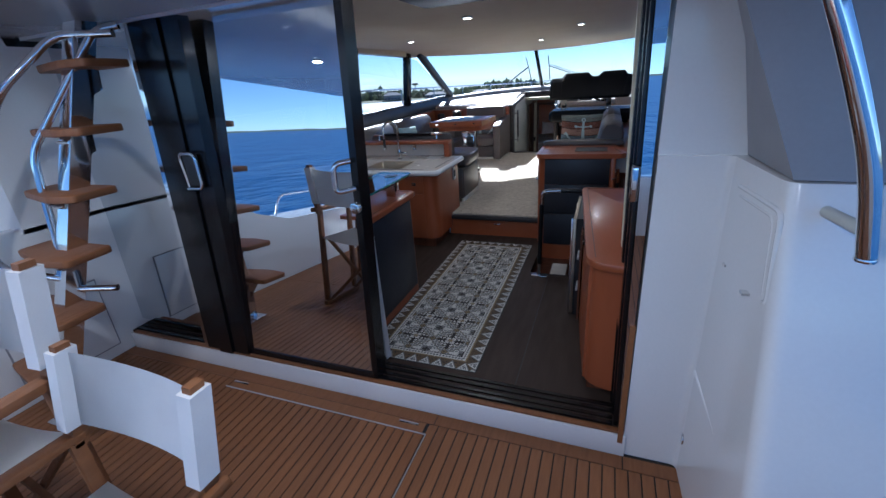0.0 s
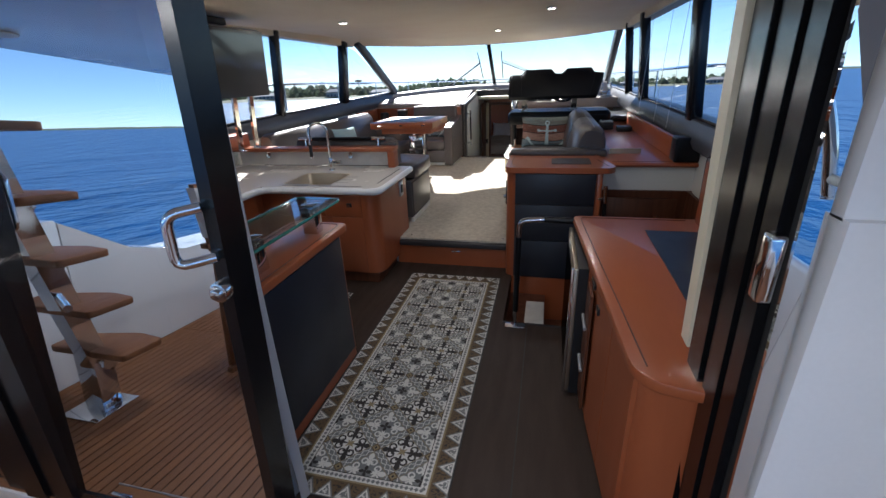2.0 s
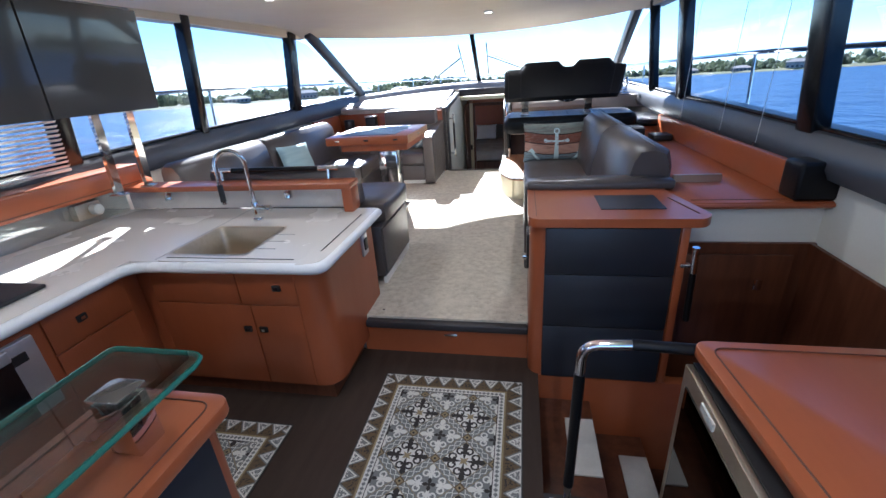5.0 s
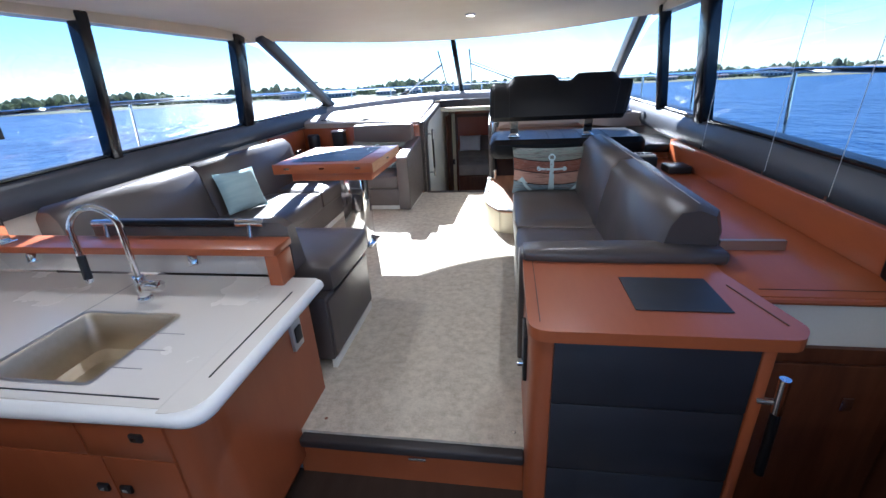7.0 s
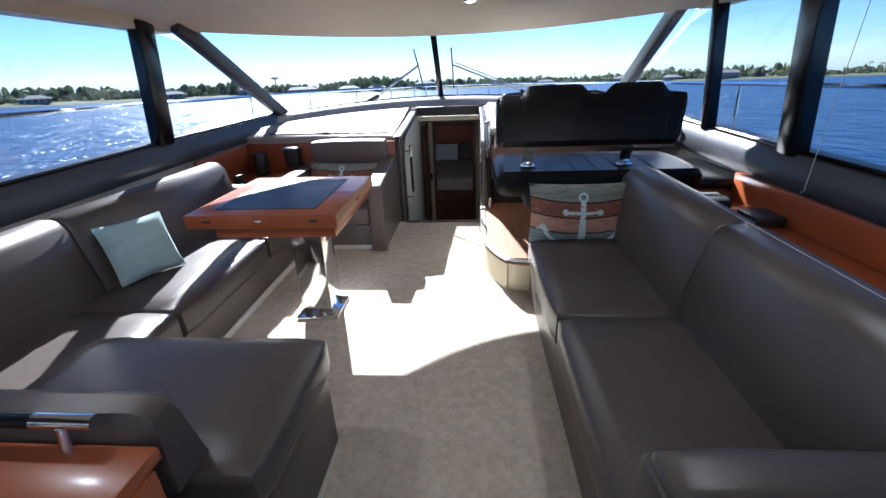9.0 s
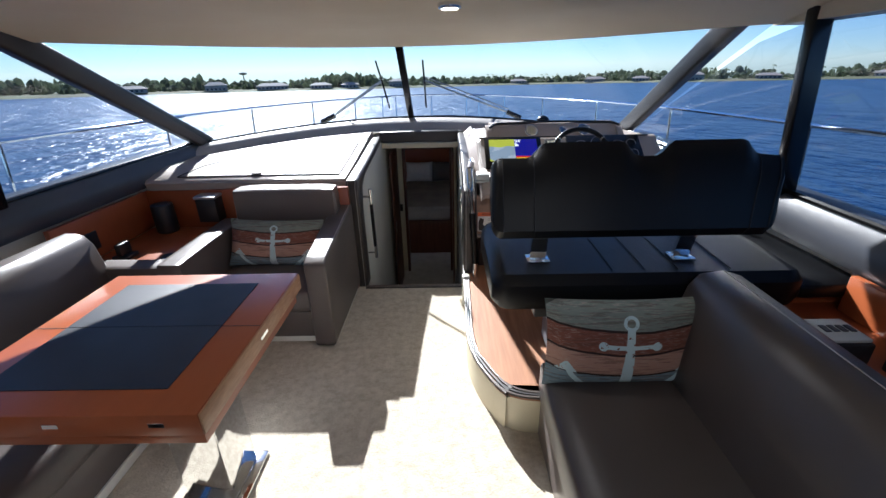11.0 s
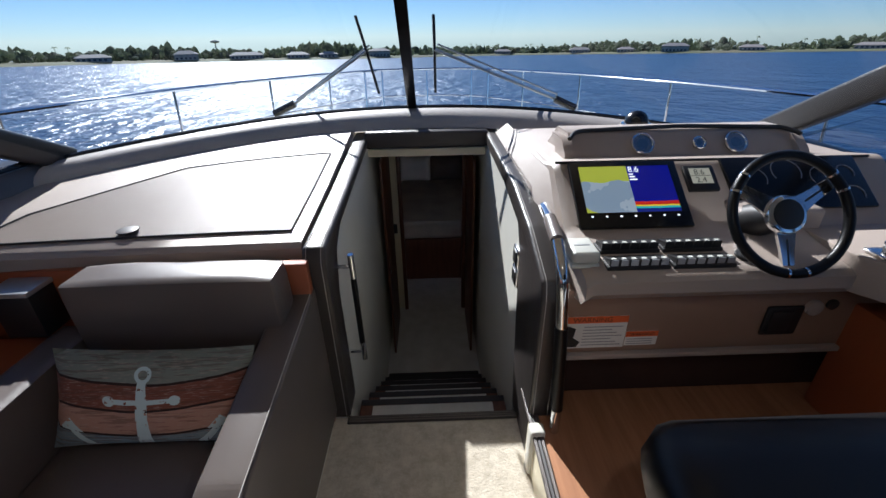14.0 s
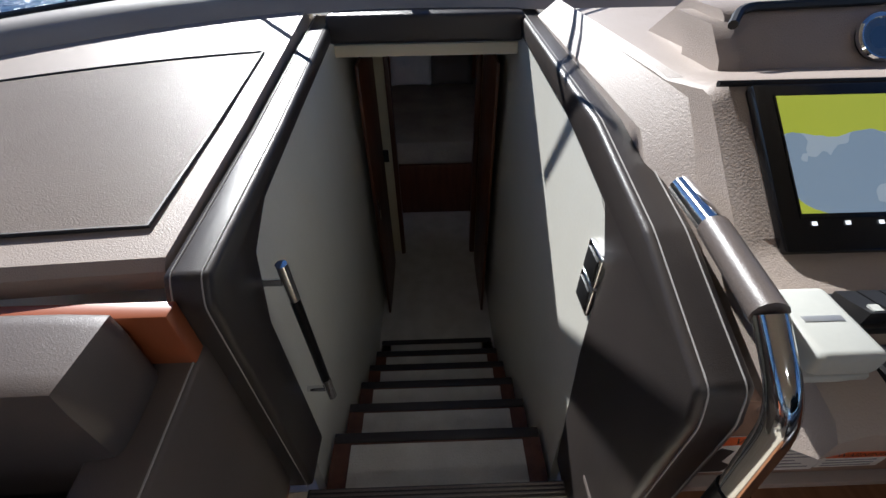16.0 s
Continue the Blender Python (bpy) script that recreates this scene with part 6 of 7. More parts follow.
    part("lens", bm_disc((MID + 0.05, 9.9, 1.127), (0, 0, -1), 0.028, 0.004, 16), LAMP, e)
    structure("cabin_ceiling", bm_loft([[(MID - 1.5, y, z), (MID + 1.5, y, z), (MID + 1.5, y, z + 0.02), (MID - 1.5, y, z + 0.02)] for y, z in ((10.56, 1.10), (12.96, 0.86))]), LINER, "cream ceiling of the forward cabin", "ceiling")
    structure("passage_head", bm_box(MID - 0.43, MID + 0.43, 10.50, 10.56, 1.02, 1.14), WOOD_UP, "cherry wood panel over the cabin door", "wall")
    # doorway to the forward cabin
    for x0, x1, name in ((MID - 0.43, MID - 0.30, "port"), (MID + 0.36, MID + 0.43, "starboard")):
        structure("passage_wall_" + name, bm_box(x0, x1, 10.50, 10.55, LZ, 1.14), CREAM, "cream wall beside the cabin door", "wall")
    fr = structure("door_1", bm_box(MID - 0.30, MID - 0.265, 10.46, 10.54, LZ, 1.02, 0.004), WOOD_DARK, "dark wood door frame of the forward cabin, door open", "door frame")
    part("jamb", bm_box(MID + 0.32, MID + 0.36, 10.46, 10.54, LZ, 1.02, 0.004), WOOD_DARK, fr)
    part("head", bm_box(MID - 0.265, MID + 0.32, 10.46, 10.54, 0.965, 1.02, 0.004), WOOD_DARK, fr)
    part("latch", bm_box(MID - 0.40, MID - 0.33, 10.485, 10.50, 0.12, 0.22, 0.003), PLASTIC, fr)
    side = structure("door_2", bm_box(MID - 0.368, MID - 0.35, 9.75, 10.35, LZ, 1.05, 0.004), WOOD_DARK, "dark wood side door in the lower passage", "door")
    part("lock", bm_box(MID - 0.352, MID - 0.343, 9.80, 9.84, 0.05, 0.20, 0.003), CHROME, side)
    side2 = structure("door_3", bm_box(MID + 0.35, MID + 0.368, 9.75, 10.35, LZ, 1.05, 0.004), WOOD_DARK, "dark wood side door in the lower passage", "door")
    # forward cabin
    structure("cabin_wall", bm_box(MID - 1.5, MID + 1.5, 12.9, 12.96, LZ, 0.86), WOOD_UP, "cherry wood wall of the forward cabin", "wall")
    for s in (-1, 1):
        structure("cabin_side", bm_box(MID + s * 1.5 - 0.03, MID + s * 1.5 + 0.03, 10.5, 12.96, LZ, 0.86), WOOD_UP, "wood-lined side of the forward cabin", "wall")
    bed = thing("bed", "double bed with pale cover and dark base", "bed", at=(MID, 11.9, LZ))
    part("base", bm_box(MID - 0.75, MID + 0.75, 11.1, 12.85, LZ, LZ + 0.55, 0.02), WOOD_DARK, bed)
    part("mattress", bm_cushion(MID - 0.75, MID + 0.75, 11.08, 12.85, LZ + 0.55, LZ + 0.80, 0.06), SHADE_DOWN, bed)
    for x, c in ((-0.22, CANVAS), (0.25, LEATHER_GREY)):
        throw_pillow("bed_pillow", 0.5, 0.36, 0.16, c, pose(MID + x, 12.6, LZ + 0.98, -20, 0, 0), "pillow propped at the head of the bed")


companion_frame()


def helm_rail():
    e = thing("helm_grab_rail", "leather-wrapped chrome grab rail beside the helm", "rail", at=(-0.76, 7.9, SALOON_Z))
    p = [(-0.710, 8.210, 1.272), (-0.720, 8.079, 1.276), (-0.742, 7.896, 1.272), (-0.742, 7.80, 1.20)]
    part("upper_chrome", bm_tube([p[0], p[1]], 0.021, 14), CHROME, e)
    part("upper_grip", bm_tube([p[1], p[2]], 0.024, 14), LEATHER_GREY, e)
    part("bend", bm_tube(smooth_path([p[2], p[3], (-0.726, 7.79, 0.99)], 0.06, 5), 0.021, 14), CHROME, e)
    part("lower_grip", bm_tube([(-0.726, 7.79, 0.99), (-0.702, 7.785, 0.60)], 0.024, 14), LEATHER_BLACK, e)
    part("lower_chrome", bm_tube([(-0.702, 7.785, 0.60), (-0.700, 7.785, 0.477)], 0.021, 14), CHROME, e)
    part("foot", bm_box(-0.80, -0.74, 7.75, 7.81, SALOON_Z, 0.50, 0.012, 3), WHITE_PAINT, e)


helm_rail()


def helm_console():
    e = thing("helm_console", "taupe helm console with instrument binnacle", "helm console", at=(0.1, 8.3, 0.475))
    # cross-section (y, z) swept across the boat
    prof = [(7.95, 0.78), (7.95, 1.04), (7.90, 1.065), (7.815, 1.085), (7.785, 1.12), (7.785, 1.165), (7.805, 1.185), (7.84, 1.195), (8.04, 1.235), (8.075, 1.25), (8.285, 1.412), (8.305, 1.425), (8.33, 1.428), (8.47, 1.40), (8.53, 1.40), (9.3, 1.37), (9.3, 0.78)]
    sec = [[(x, y, z) for y, z in prof] for x in (-0.66, -0.63, 0.66, 0.72)]
    sec[0] = [(x, y, z - 0.02) for x, y, z in sec[0]]
    part("body", bm_loft(sec), DASH, e)
    part("side_slope", bm_loft([[(-0.72, 8.1, 1.05), (-0.72, 8.40, 1.30), (-0.72, 9.5, 1.31), (-0.72, 9.5, 1.0)], [(-0.64, 8.06, 1.10), (-0.645, 8.36, 1.40), (-0.645, 9.5, 1.37), (-0.64, 9.5, 1.0)]]), DASH, e)
    part("upper_hood", bm_loft([[(x, y, z) for y, z in ((8.455, 1.385), (8.475, 1.405), (8.545, 1.487), (8.565, 1.497), (8.72, 1.495), (8.90, 1.37))] for x in (-0.535, -0.50, 0.47, 0.505)]), DASH, e)
    for x in (-0.55, 0.512):
        part("hood_cheek", bm_loft([[(x - 0.022, y, z), (x + 0.022, y, z), (x + 0.022, y + 0.16, z), (x - 0.022, y + 0.16, z)] for y, z in ((8.43, 1.38), (8.45, 1.425), (8.52, 1.478))]), DASH, e)
    part("hood_lip", bm_tube(smooth_path([(-0.545, 8.49, 1.482), (-0.50, 8.555, 1.502), (0.0, 8.585, 1.51), (0.47, 8.555, 1.502), (0.51, 8.49, 1.482)], 0.05, 5), 0.010, 8), PLASTIC, e)
    part("face_edge", bm_tube([(-0.655, 8.302, 1.428), (0.66, 8.302, 1.428)], 0.006, 6), PLASTIC, e)
    part("knee_panel", bm_box(-0.72, 0.62, 7.885, 7.945, 0.79, 1.075, 0.004), DASH_BROWN, e, "brown vinyl knee panel")
    part("knee_shelf", bm_box(-0.72, 0.55, 7.865, 7.95, 0.766, 0.789, 0.004), DASH, e)
    # panel added to close the knee space, its dark colour imitating shade
    part("footwell", bm_box(-0.72, 0.62, 7.99, 8.04, 0.476, 0.78), FOOTWELL_SHADE, e, "footwell panel coloured dark for the shade under the console")

    def on(y):
        """Height of the instrument face at y, and its slope."""
        return 1.25 + (y - 8.08) / 0.22 * 0.17
    tilt = Matrix.Translation((-0.393, 8.172, on(8.172) + 0.004)) @ Matrix.Rotation(math.atan2(0.17, 0.22), 4, "X")
    mfd = thing("chart_plotter", "large chart plotter showing a chart and a sonar picture", "chart plotter", at=tilt.translation)
    mfd.matrix_world = tilt @ Matrix.Diagonal((1.06, 1.12, 1.0, 1))

    def leaf(name, bm, mat, parent, label=""):
        ob = new(name, mesh_of(bm, name, mat))
        ob.parent = parent
        if label:
            ob["label"] = label
        return ob
    leaf("bezel", bm_box(-0.205, 0.205, -0.135, 0.135, 0, 0.022, 0.005), BLACK, mfd)
    scr = leaf("screen", bm_box(-0.175, 0.175, -0.085, 0.115, 0.0222, 0.0235), plain("screen_black", (0.005, 0.005, 0.006), 0.15), mfd)
    chart = Nodes("chart_screen", 0.2)
    f = chart.f
    nz = chart.noise(9, 3)
    land = f("GREATER_THAN", f("ADD", chart.y, f("MULTIPLY", nz, 0.07)), 0.085)
    land2 = f("GREATER_THAN", f("SUBTRACT", f("MULTIPLY", nz, 0.12), f("ADD", chart.x, f("MULTIPLY", chart.y, 2.0))), 0.33)
    c1 = chart.mix(f("GREATER_THAN", nz, 0.52), (0.24, 0.31, 0.38), (0.36, 0.42, 0.46))
    c1 = chart.mix(f("MAXIMUM", land, land2), c1, (0.44, 0.48, 0.05))
    deep = f("SUBTRACT", chart.y, f("MULTIPLY", nz, 0.012))
    c2 = chart.mix(f("LESS_THAN", deep, -0.044), (0.005, 0.006, 0.22), (0.55, 0.02, 0.01))
    c2 = chart.mix(f("LESS_THAN", deep, -0.058), c2, (0.75, 0.60, 0.03))
    c2 = chart.mix(f("LESS_THAN", deep, -0.064), c2, (0.05, 0.45, 0.40))
    c2 = chart.mix(f("LESS_THAN", deep, -0.072), c2, (0.01, 0.02, 0.20))
    colour = chart.mix(f("GREATER_THAN", chart.x, 0.01), c1, c2)
    chart.done(colour)
    chart.t.links.new(colour, chart.b.inputs["Emission Color"])
    chart.b.inputs["Emission Strength"].default_value = 0.28
    leaf("chart", bm_box(-0.172, 0.172, -0.078, 0.112, 0.0236, 0.0242), chart.m, mfd)

    def text(body, size, mat, m, parent, name="lettering"):
        c = bpy.data.curves.new(name, "FONT")
        c.body, c.size = body, size
        c.materials.append(mat)
        ob = new(name, c)
        ob.parent = parent
        ob.matrix_basis = m
        return ob
    white = plain("screen_white", (0.8, 0.8, 0.8), 0.4, 0, 0.6)
    text("8.6", 0.034, white, Matrix.Translation((0.014, 0.086, 0.0246)), mfd)
    for k in range(3):
        leaf("reading_line", bm_box(0.014, 0.030 + 0.006 * k, 0.074 - 0.011 * k, 0.079 - 0.011 * k, 0.0243, 0.0248), white, mfd)
    for k in range(7):
        leaf("soft_key", bm_box(-0.16 + k * 0.052, -0.152 + k * 0.052, -0.096, -0.090, 0.0236, 0.0242), white, mfd)
    t2 = Matrix.Translation((-0.085, 8.225, on(8.225) + 0.004)) @ Matrix.Rotation(math.atan2(0.17, 0.22), 4, "X")
    dep = thing("depth_display", "small square depth display reading 8.6 and 2.4", "display", at=t2.translation)
    dep.matrix_world = t2
    leaf("bezel", bm_box(-0.062, 0.062, -0.06, 0.06, 0, 0.018, 0.006), PLASTIC, dep)
    leaf("screen", bm_box(-0.042, 0.042, -0.028, 0.044, 0.0182, 0.0190), plain("lcd", (0.42, 0.40, 0.30), 0.3, 0, 0.25), dep)
    leaf("divider", bm_box(-0.042, 0.042, 0.007, 0.009, 0.019, 0.0196), INK, dep)
    text("8.6", 0.036, INK, Matrix.Translation((-0.026, 0.013, 0.0196)), dep)
    text("2.4", 0.036, INK, Matrix.Translation((-0.026, -0.024, 0.0196)), dep)
    t3 = Matrix.Translation((0.29, 8.195, on(8.195) + 0.002)) @ Matrix.Rotation(math.atan2(0.17, 0.22), 4, "X")
    clus = thing("engine_panel", "black glass engine panel behind the wheel", "instrument panel", at=t3.translation)
    clus.matrix_world = t3
    leaf("glass", bm_box(-0.27, 0.29, -0.11, 0.135, 0, 0.016, 0.006), BLACK, clus)
    for x, y, r in ((-0.16, 0.03, 0.05), (-0.02, 0.06, 0.06), (0.12, 0.03, 0.05), (0.22, 0.05, 0.035), (0.22, -0.05, 0.035)):
        leaf("dial", bm_tube([(x + r * math.cos(a), y + r * math.sin(a), 0.0168) for a in np.linspace(-0.6, 3.7, 18)], 0.0018, 5), GREY_PANEL, clus)
    # three round instruments on the hood
    for x, r in ((-0.205, 0.047), (0.055, 0.026), (0.225, 0.047)):
        ax = Vector((0, -0.76, 0.65)).normalized()
        c = Vector((x, 8.508, 1.443))
        g = thing("round_gauge", "round chrome-rimmed instrument on the helm hood", "gauge", "gauges on the hood", at=c)
        part("rim", bm_tube([c + ax * 0.012 + (Vector((1, 0, 0)) * math.cos(q) + ax.cross(Vector((1, 0, 0))) * math.sin(q)) * r for q in np.linspace(0, 2 * math.pi, 33)], 0.007, 8), CHROME, g)
        part("body", bm_disc(c - ax * 0.01, ax, r, 0.018, 28), PLASTIC, g)
        part("face", bm_disc(c + ax * 0.008, ax, r * 0.86, 0.003, 24), DASH_BROWN, g, "taupe dial face")
        part("dial", bm_disc(c + ax * 0.011, ax, r * 0.52, 0.002, 20), PLASTIC, g)
        part("glass", bm_disc(c + ax * 0.0150, ax, r * 0.86, 0.001, 24), CLEAR, g)
    cp = thing("compass", "black domed compass on the dash", "compass", at=(0.0, 9.02, 1.40))
    part("base", bm_disc((0.0, 9.02, 1.385), (0, 0, 1), 0.098, 0.045, 28, 0.010), DASH, cp)
    part("collar", bm_disc((0.0, 9.02, 1.43), (0, 0, 1), 0.080, 0.016, 28, 0.005), CHROME, cp)
    b = bmesh.new()
    bmesh.ops.create_uvsphere(b, u_segments=20, v_segments=12, radius=0.066, matrix=Matrix.Translation((0.0, 9.02, 1.447)))
    part("dome", b, BLACK, cp)
    # switches and the grey box
    for r, y in enumerate((7.858, 7.942)):
        for grp in (-0.585, -0.36):
            row = thing("switch_row", "row of black rocker switches on the dash", "switches", "rows of rocker switches", at=(grp, y, 1.2))
            zz = 1.19 + (y - 7.84) * 0.225
            part("plate", bm_box(grp, grp + 0.215, y - 0.035, y + 0.035, zz - 0.006, zz + 0.010, 0.004), PLASTIC, row)
            for k in range(6):
                x = grp + 0.008 + k * 0.034
                q = part("rocker", bm_loft([[(x, y - 0.028, zz + 0.008), (x, y + 0.028, zz + 0.008), (x, y + 0.028, zz + 0.020), (x, y, zz + 0.026), (x, y - 0.028, zz + 0.034)], [(x + 0.030, y - 0.028, zz + 0.008), (x + 0.030, y + 0.028, zz + 0.008), (x + 0.030, y + 0.028, zz + 0.020), (x + 0.030, y, zz + 0.026), (x + 0.030, y - 0.028, zz + 0.034)]]), PLASTIC, row)
                part("mark", bm_box(x + 0.008, x + 0.022, y - 0.024, y - 0.012, zz + 0.0305, zz + 0.0345), GREY_PLASTIC, q)
                if r == 0:
                    part("bright_face", bm_box(x + 0.003, x + 0.027, y - 0.0315, y - 0.0285, zz + 0.012, zz + 0.033), SILVER, q)
    bx = thing("windlass_control", "pale grey control box beside the switches", "control box", at=(-0.65, 7.9, 1.19))
    part("base", bm_box(-0.70, -0.603, 7.845, 7.97, 1.188, 1.205, 0.006), GREY_PLASTIC, bx)
    part("lid", bm_box(-0.698, -0.605, 7.842, 7.968, 1.207, 1.250, 0.012, 3), GREY_PLASTIC, bx)
    part("embossed_mark", bm_box(-0.680, -0.625, 7.900, 7.910, 1.2495, 1.2510, 0.0005), SILVER, bx)
    # steering wheel
    hub = Vector((0.035, 7.89, 1.352))
    ax = Vector((0, -0.86, 0.50)).normalized()
    wheel = thing("steering_wheel", "black three-spoke steering wheel with chrome spokes", "steering wheel", at=hub)
    side = Vector((1, 0, 0))
    up = side.cross(ax).normalized() * -1
    up = up if up.z > 0 else -up
    R = 0.20
    ring = [hub + (side * math.cos(a) + up * math.sin(a)) * R for a in np.linspace(0, 2 * math.pi, 49)]
    part("rim", bm_tube(ring, 0.017, 10), LEATHER_BLACK, wheel)
    for a in (math.radians(32), math.radians(148), math.radians(270)):
        d = side * math.cos(a) + up * math.sin(a)
        p = ax.cross(d)
        sec = [[hub - ax * 0.03 + d * r + p * w + ax * h for w, h in ((-wd, -0.006), (wd, -0.006), (wd, 0.006), (-wd, 0.006))] for r, wd in ((0.05, 0.034), (0.12, 0.024), (R, 0.018))]
        spoke = part("spoke", bm_loft(sec), CHROME, wheel)
        part("slot", bm_loft([[hub - ax * 0.0235 + d * r + p * w for w in (-0.0035, 0.0035)] + [hub - ax * 0.026 + d * r + p * w for w in (0.0035, -0.0035)] for r in (0.085, R - 0.02)]), INK, spoke)
        for off in (-0.16, 0.16):
            ends = [hub + (side * math.cos(a + off + q) + up * math.sin(a + off + q)) * R for q in (-0.02, 0.0, 0.02)]
            part("clamp", bm_tube(ends, 0.0185, 12), CHROME, wheel)
    part("hub", bm_disc(hub - ax * 0.04, ax, 0.068, 0.03, 28, 0.008), CHROME, wheel)
    part("hub_cap", bm_disc(hub - ax * 0.012, ax, 0.052, 0.006, 24, 0.002), PLASTIC, wheel)
    part("column", bm_loft([[hub - ax * q + (side * math.cos(a) + up * math.sin(a)) * r for a in (2 * math.pi * k / 16 for k in range(16))] for q, r in ((0.03, 0.045), (0.12, 0.06), (0.32, 0.07))]), PLASTIC, wheel)
    part("column_shroud", bm_box(-0.02, 0.30, 8.02, 8.25, 1.19, 1.31, 0.02, 3), DASH, wheel)
    # throttle
    th = thing("throttle", "chrome twin-lever throttle on the starboard side console", "throttle", at=(0.63, 7.58, 1.24))
    part("base", bm_box(0.545, 0.72, 7.50, 7.66, 1.236, 1.262, 0.012, 3), CHROME, th)
    part("drum", bm_disc((0.565, 7.58, 1.268), (1, 0, 0), 0.045, 0.135, 24, 0.008), CHROME, th)
    for x, bow in ((0.585, -0.02), (0.680, 0.02)):
        lever = part("lever", bm_tube(smooth_path([(x, 7.575, 1.30), (x + bow, 7.555, 1.345), (x + bow * 0.5, 7.60, 1.405)], 0.03, 4), 0.011, 10), CHROME, th)
        b = bmesh.new()
        bmesh.ops.create_uvsphere(b, u_segments=16, v_segments=10, radius=0.021, matrix=Matrix.Translation((x + bow * 0.5, 7.603, 1.412)))
        part("knob", b, CHROME, lever)
    key = thing("key_switch", "chrome key switch on the dash", "switch", at=(-0.10, 7.87, 1.2))
    part("dial", bm_disc((-0.085, 7.88, 1.195), (0, -0.2, 1), 0.032, 0.018, 20, 0.004), PLASTIC, key)
    part("knob", bm_box(-0.092, -0.078, 7.86, 7.93, 1.212, 1.232, 0.004), CHROME, key)
    joy = thing("joystick", "black and chrome joystick on the dash", "joystick", at=(0.325, 7.78, 1.236))
    part("base", bm_box(0.272, 0.378, 7.725, 7.835, 1.236, 1.250, 0.010, 3), CHROME, joy)
    part("boot", bm_disc((0.325, 7.78, 1.250), (0, 0, 1), 0.030, 0.022, 20, 0.006), PLASTIC, joy)
    part("collar", bm_disc((0.325, 7.78, 1.272), (0, 0, 1), 0.034, 0.012, 20, 0.004), CHROME, joy)
    part("knob", bm_disc((0.325, 7.78, 1.284), (0, 0, 1), 0.031, 0.038, 20, 0.010), PLASTIC, joy)
    trim = thing("trim_lever", "small black lever on the side console", "lever", at=(0.455, 7.69, 1.236))
    part("plate", bm_box(0.40, 0.51, 7.66, 7.73, 1.236, 1.242, 0.003), PLASTIC, trim)
    part("stick", bm_tube([(0.455, 7.695, 1.24), (0.448, 7.685, 1.285)], 0.006, 8), PLASTIC, trim)
    panel = thing("button_panel", "pale grey button panel on the side console", "control panel", at=(0.53, 7.69, 1.236))
    part("plate", bm_box(0.525, 0.63, 7.675, 7.745, 1.236, 1.246, 0.004), SILVER, panel)
    for k in range(3):
        part("button", bm_box(0.537 + 0.03 * k, 0.557 + 0.03 * k, 7.69, 7.73, 1.246, 1.250), PLASTIC, panel)
    shelf = rounded([(0.23, 8.06), (0.23, 7.80), (0.31, 7.70), (0.50, 7.47), (0.97, 7.42), (0.97, 8.06)], [0, 0.05, 0.06, 0.06, 0, 0], 5)
    solid("side_console", bm_prism(shelf, 1.10, 1.235, bevel=0.010), DASH, "taupe padded side console beside the helm", "console")
    solid("side_console_pad", bm_loft([[(0.72, y, 1.16), (0.78, y, 1.245), (0.84, y, 1.285 + (y - 7.3) * 0.03), (0.97, y, 1.29 + (y - 7.3) * 0.03), (0.97, y, 1.0), (0.72, y, 1.0)] for y in (8.062, 8.1, 9.0)]), DASH, "taupe padded side of the cabin beside the helm", "padding")
    # warning labels under the switches
    lab = thing("warning_label", "white and orange warning label on the knee panel", "label", "labels on the knee panel", at=(-0.56, 7.883, 0.88))
    part("paper", bm_box(-0.68, -0.44, 7.8830, 7.8845, 0.812, 0.960), PAPER, lab)
    part("band", bm_box(-0.68, -0.44, 7.8820, 7.8830, 0.930, 0.960), ORANGE, lab)
    part("figure", bm_prism([(-0.672, 0.818), (-0.625, 0.818), (-0.612, 0.842), (-0.640, 0.862), (-0.634, 0.905), (-0.662, 0.918), (-0.674, 0.885)], 7.8820, 7.8830, "y"), INK, lab)
    for k in range(7):
        part("line", bm_box(-0.605, -0.455 - 0.02 * (k % 3), 7.8820, 7.8830, 0.825 + k * 0.0142, 0.828 + k * 0.0142), GREY_PANEL, lab)
    text("WARNING", 0.031, INK, Matrix.Translation((-0.650 - lab.location.x, 7.8815 - lab.location.y, 0.9345 - lab.location.z)) @ Matrix.Rotation(radians(90), 4, "X"), lab)
    lab2 = thing("warning_label", "small white and orange warning label on the knee panel", "label", "labels on the knee panel", at=(-0.38, 7.883, 0.85))
    part("paper", bm_box(-0.437, -0.312, 7.8830, 7.8845, 0.818, 0.885), PAPER, lab2)
    part("band", bm_box(-0.437, -0.312, 7.8820, 7.8830, 0.860, 0.885), ORANGE, lab2)
    for k in range(3):
        part("line", bm_box(-0.430, -0.330, 7.8820, 7.8830, 0.825 + k * 0.011, 0.828 + k * 0.011), GREY_PANEL, lab2)
    text("WARNING", 0.020, INK, Matrix.Translation((-0.422 - lab2.location.x, 7.8815 - lab2.location.y, 0.865 - lab2.location.z)) @ Matrix.Rotation(radians(90), 4, "X"), lab2)
    sock = thing("power_socket", "black power socket with a round cap on the knee panel", "socket", at=(0.15, 7.88, 0.92))
    part("plate", bm_box(0.075, 0.215, 7.868, 7.884, 0.855, 0.985, 0.010), PLASTIC, sock)
    part("lid", bm_box(0.09, 0.17, 7.860, 7.868, 0.87, 0.97, 0.004), PLASTIC, sock, "black flap")
    part("cap", bm_disc((0.25, 7.885, 0.975), (0, -1, 0), 0.032, 0.02, 20, 0.004), DASH, sock)
    part("key_hole", bm_disc((0.32, 7.885, 0.985), (0, -1, 0), 0.022, 0.014, 16, 0.004), PLASTIC, sock)


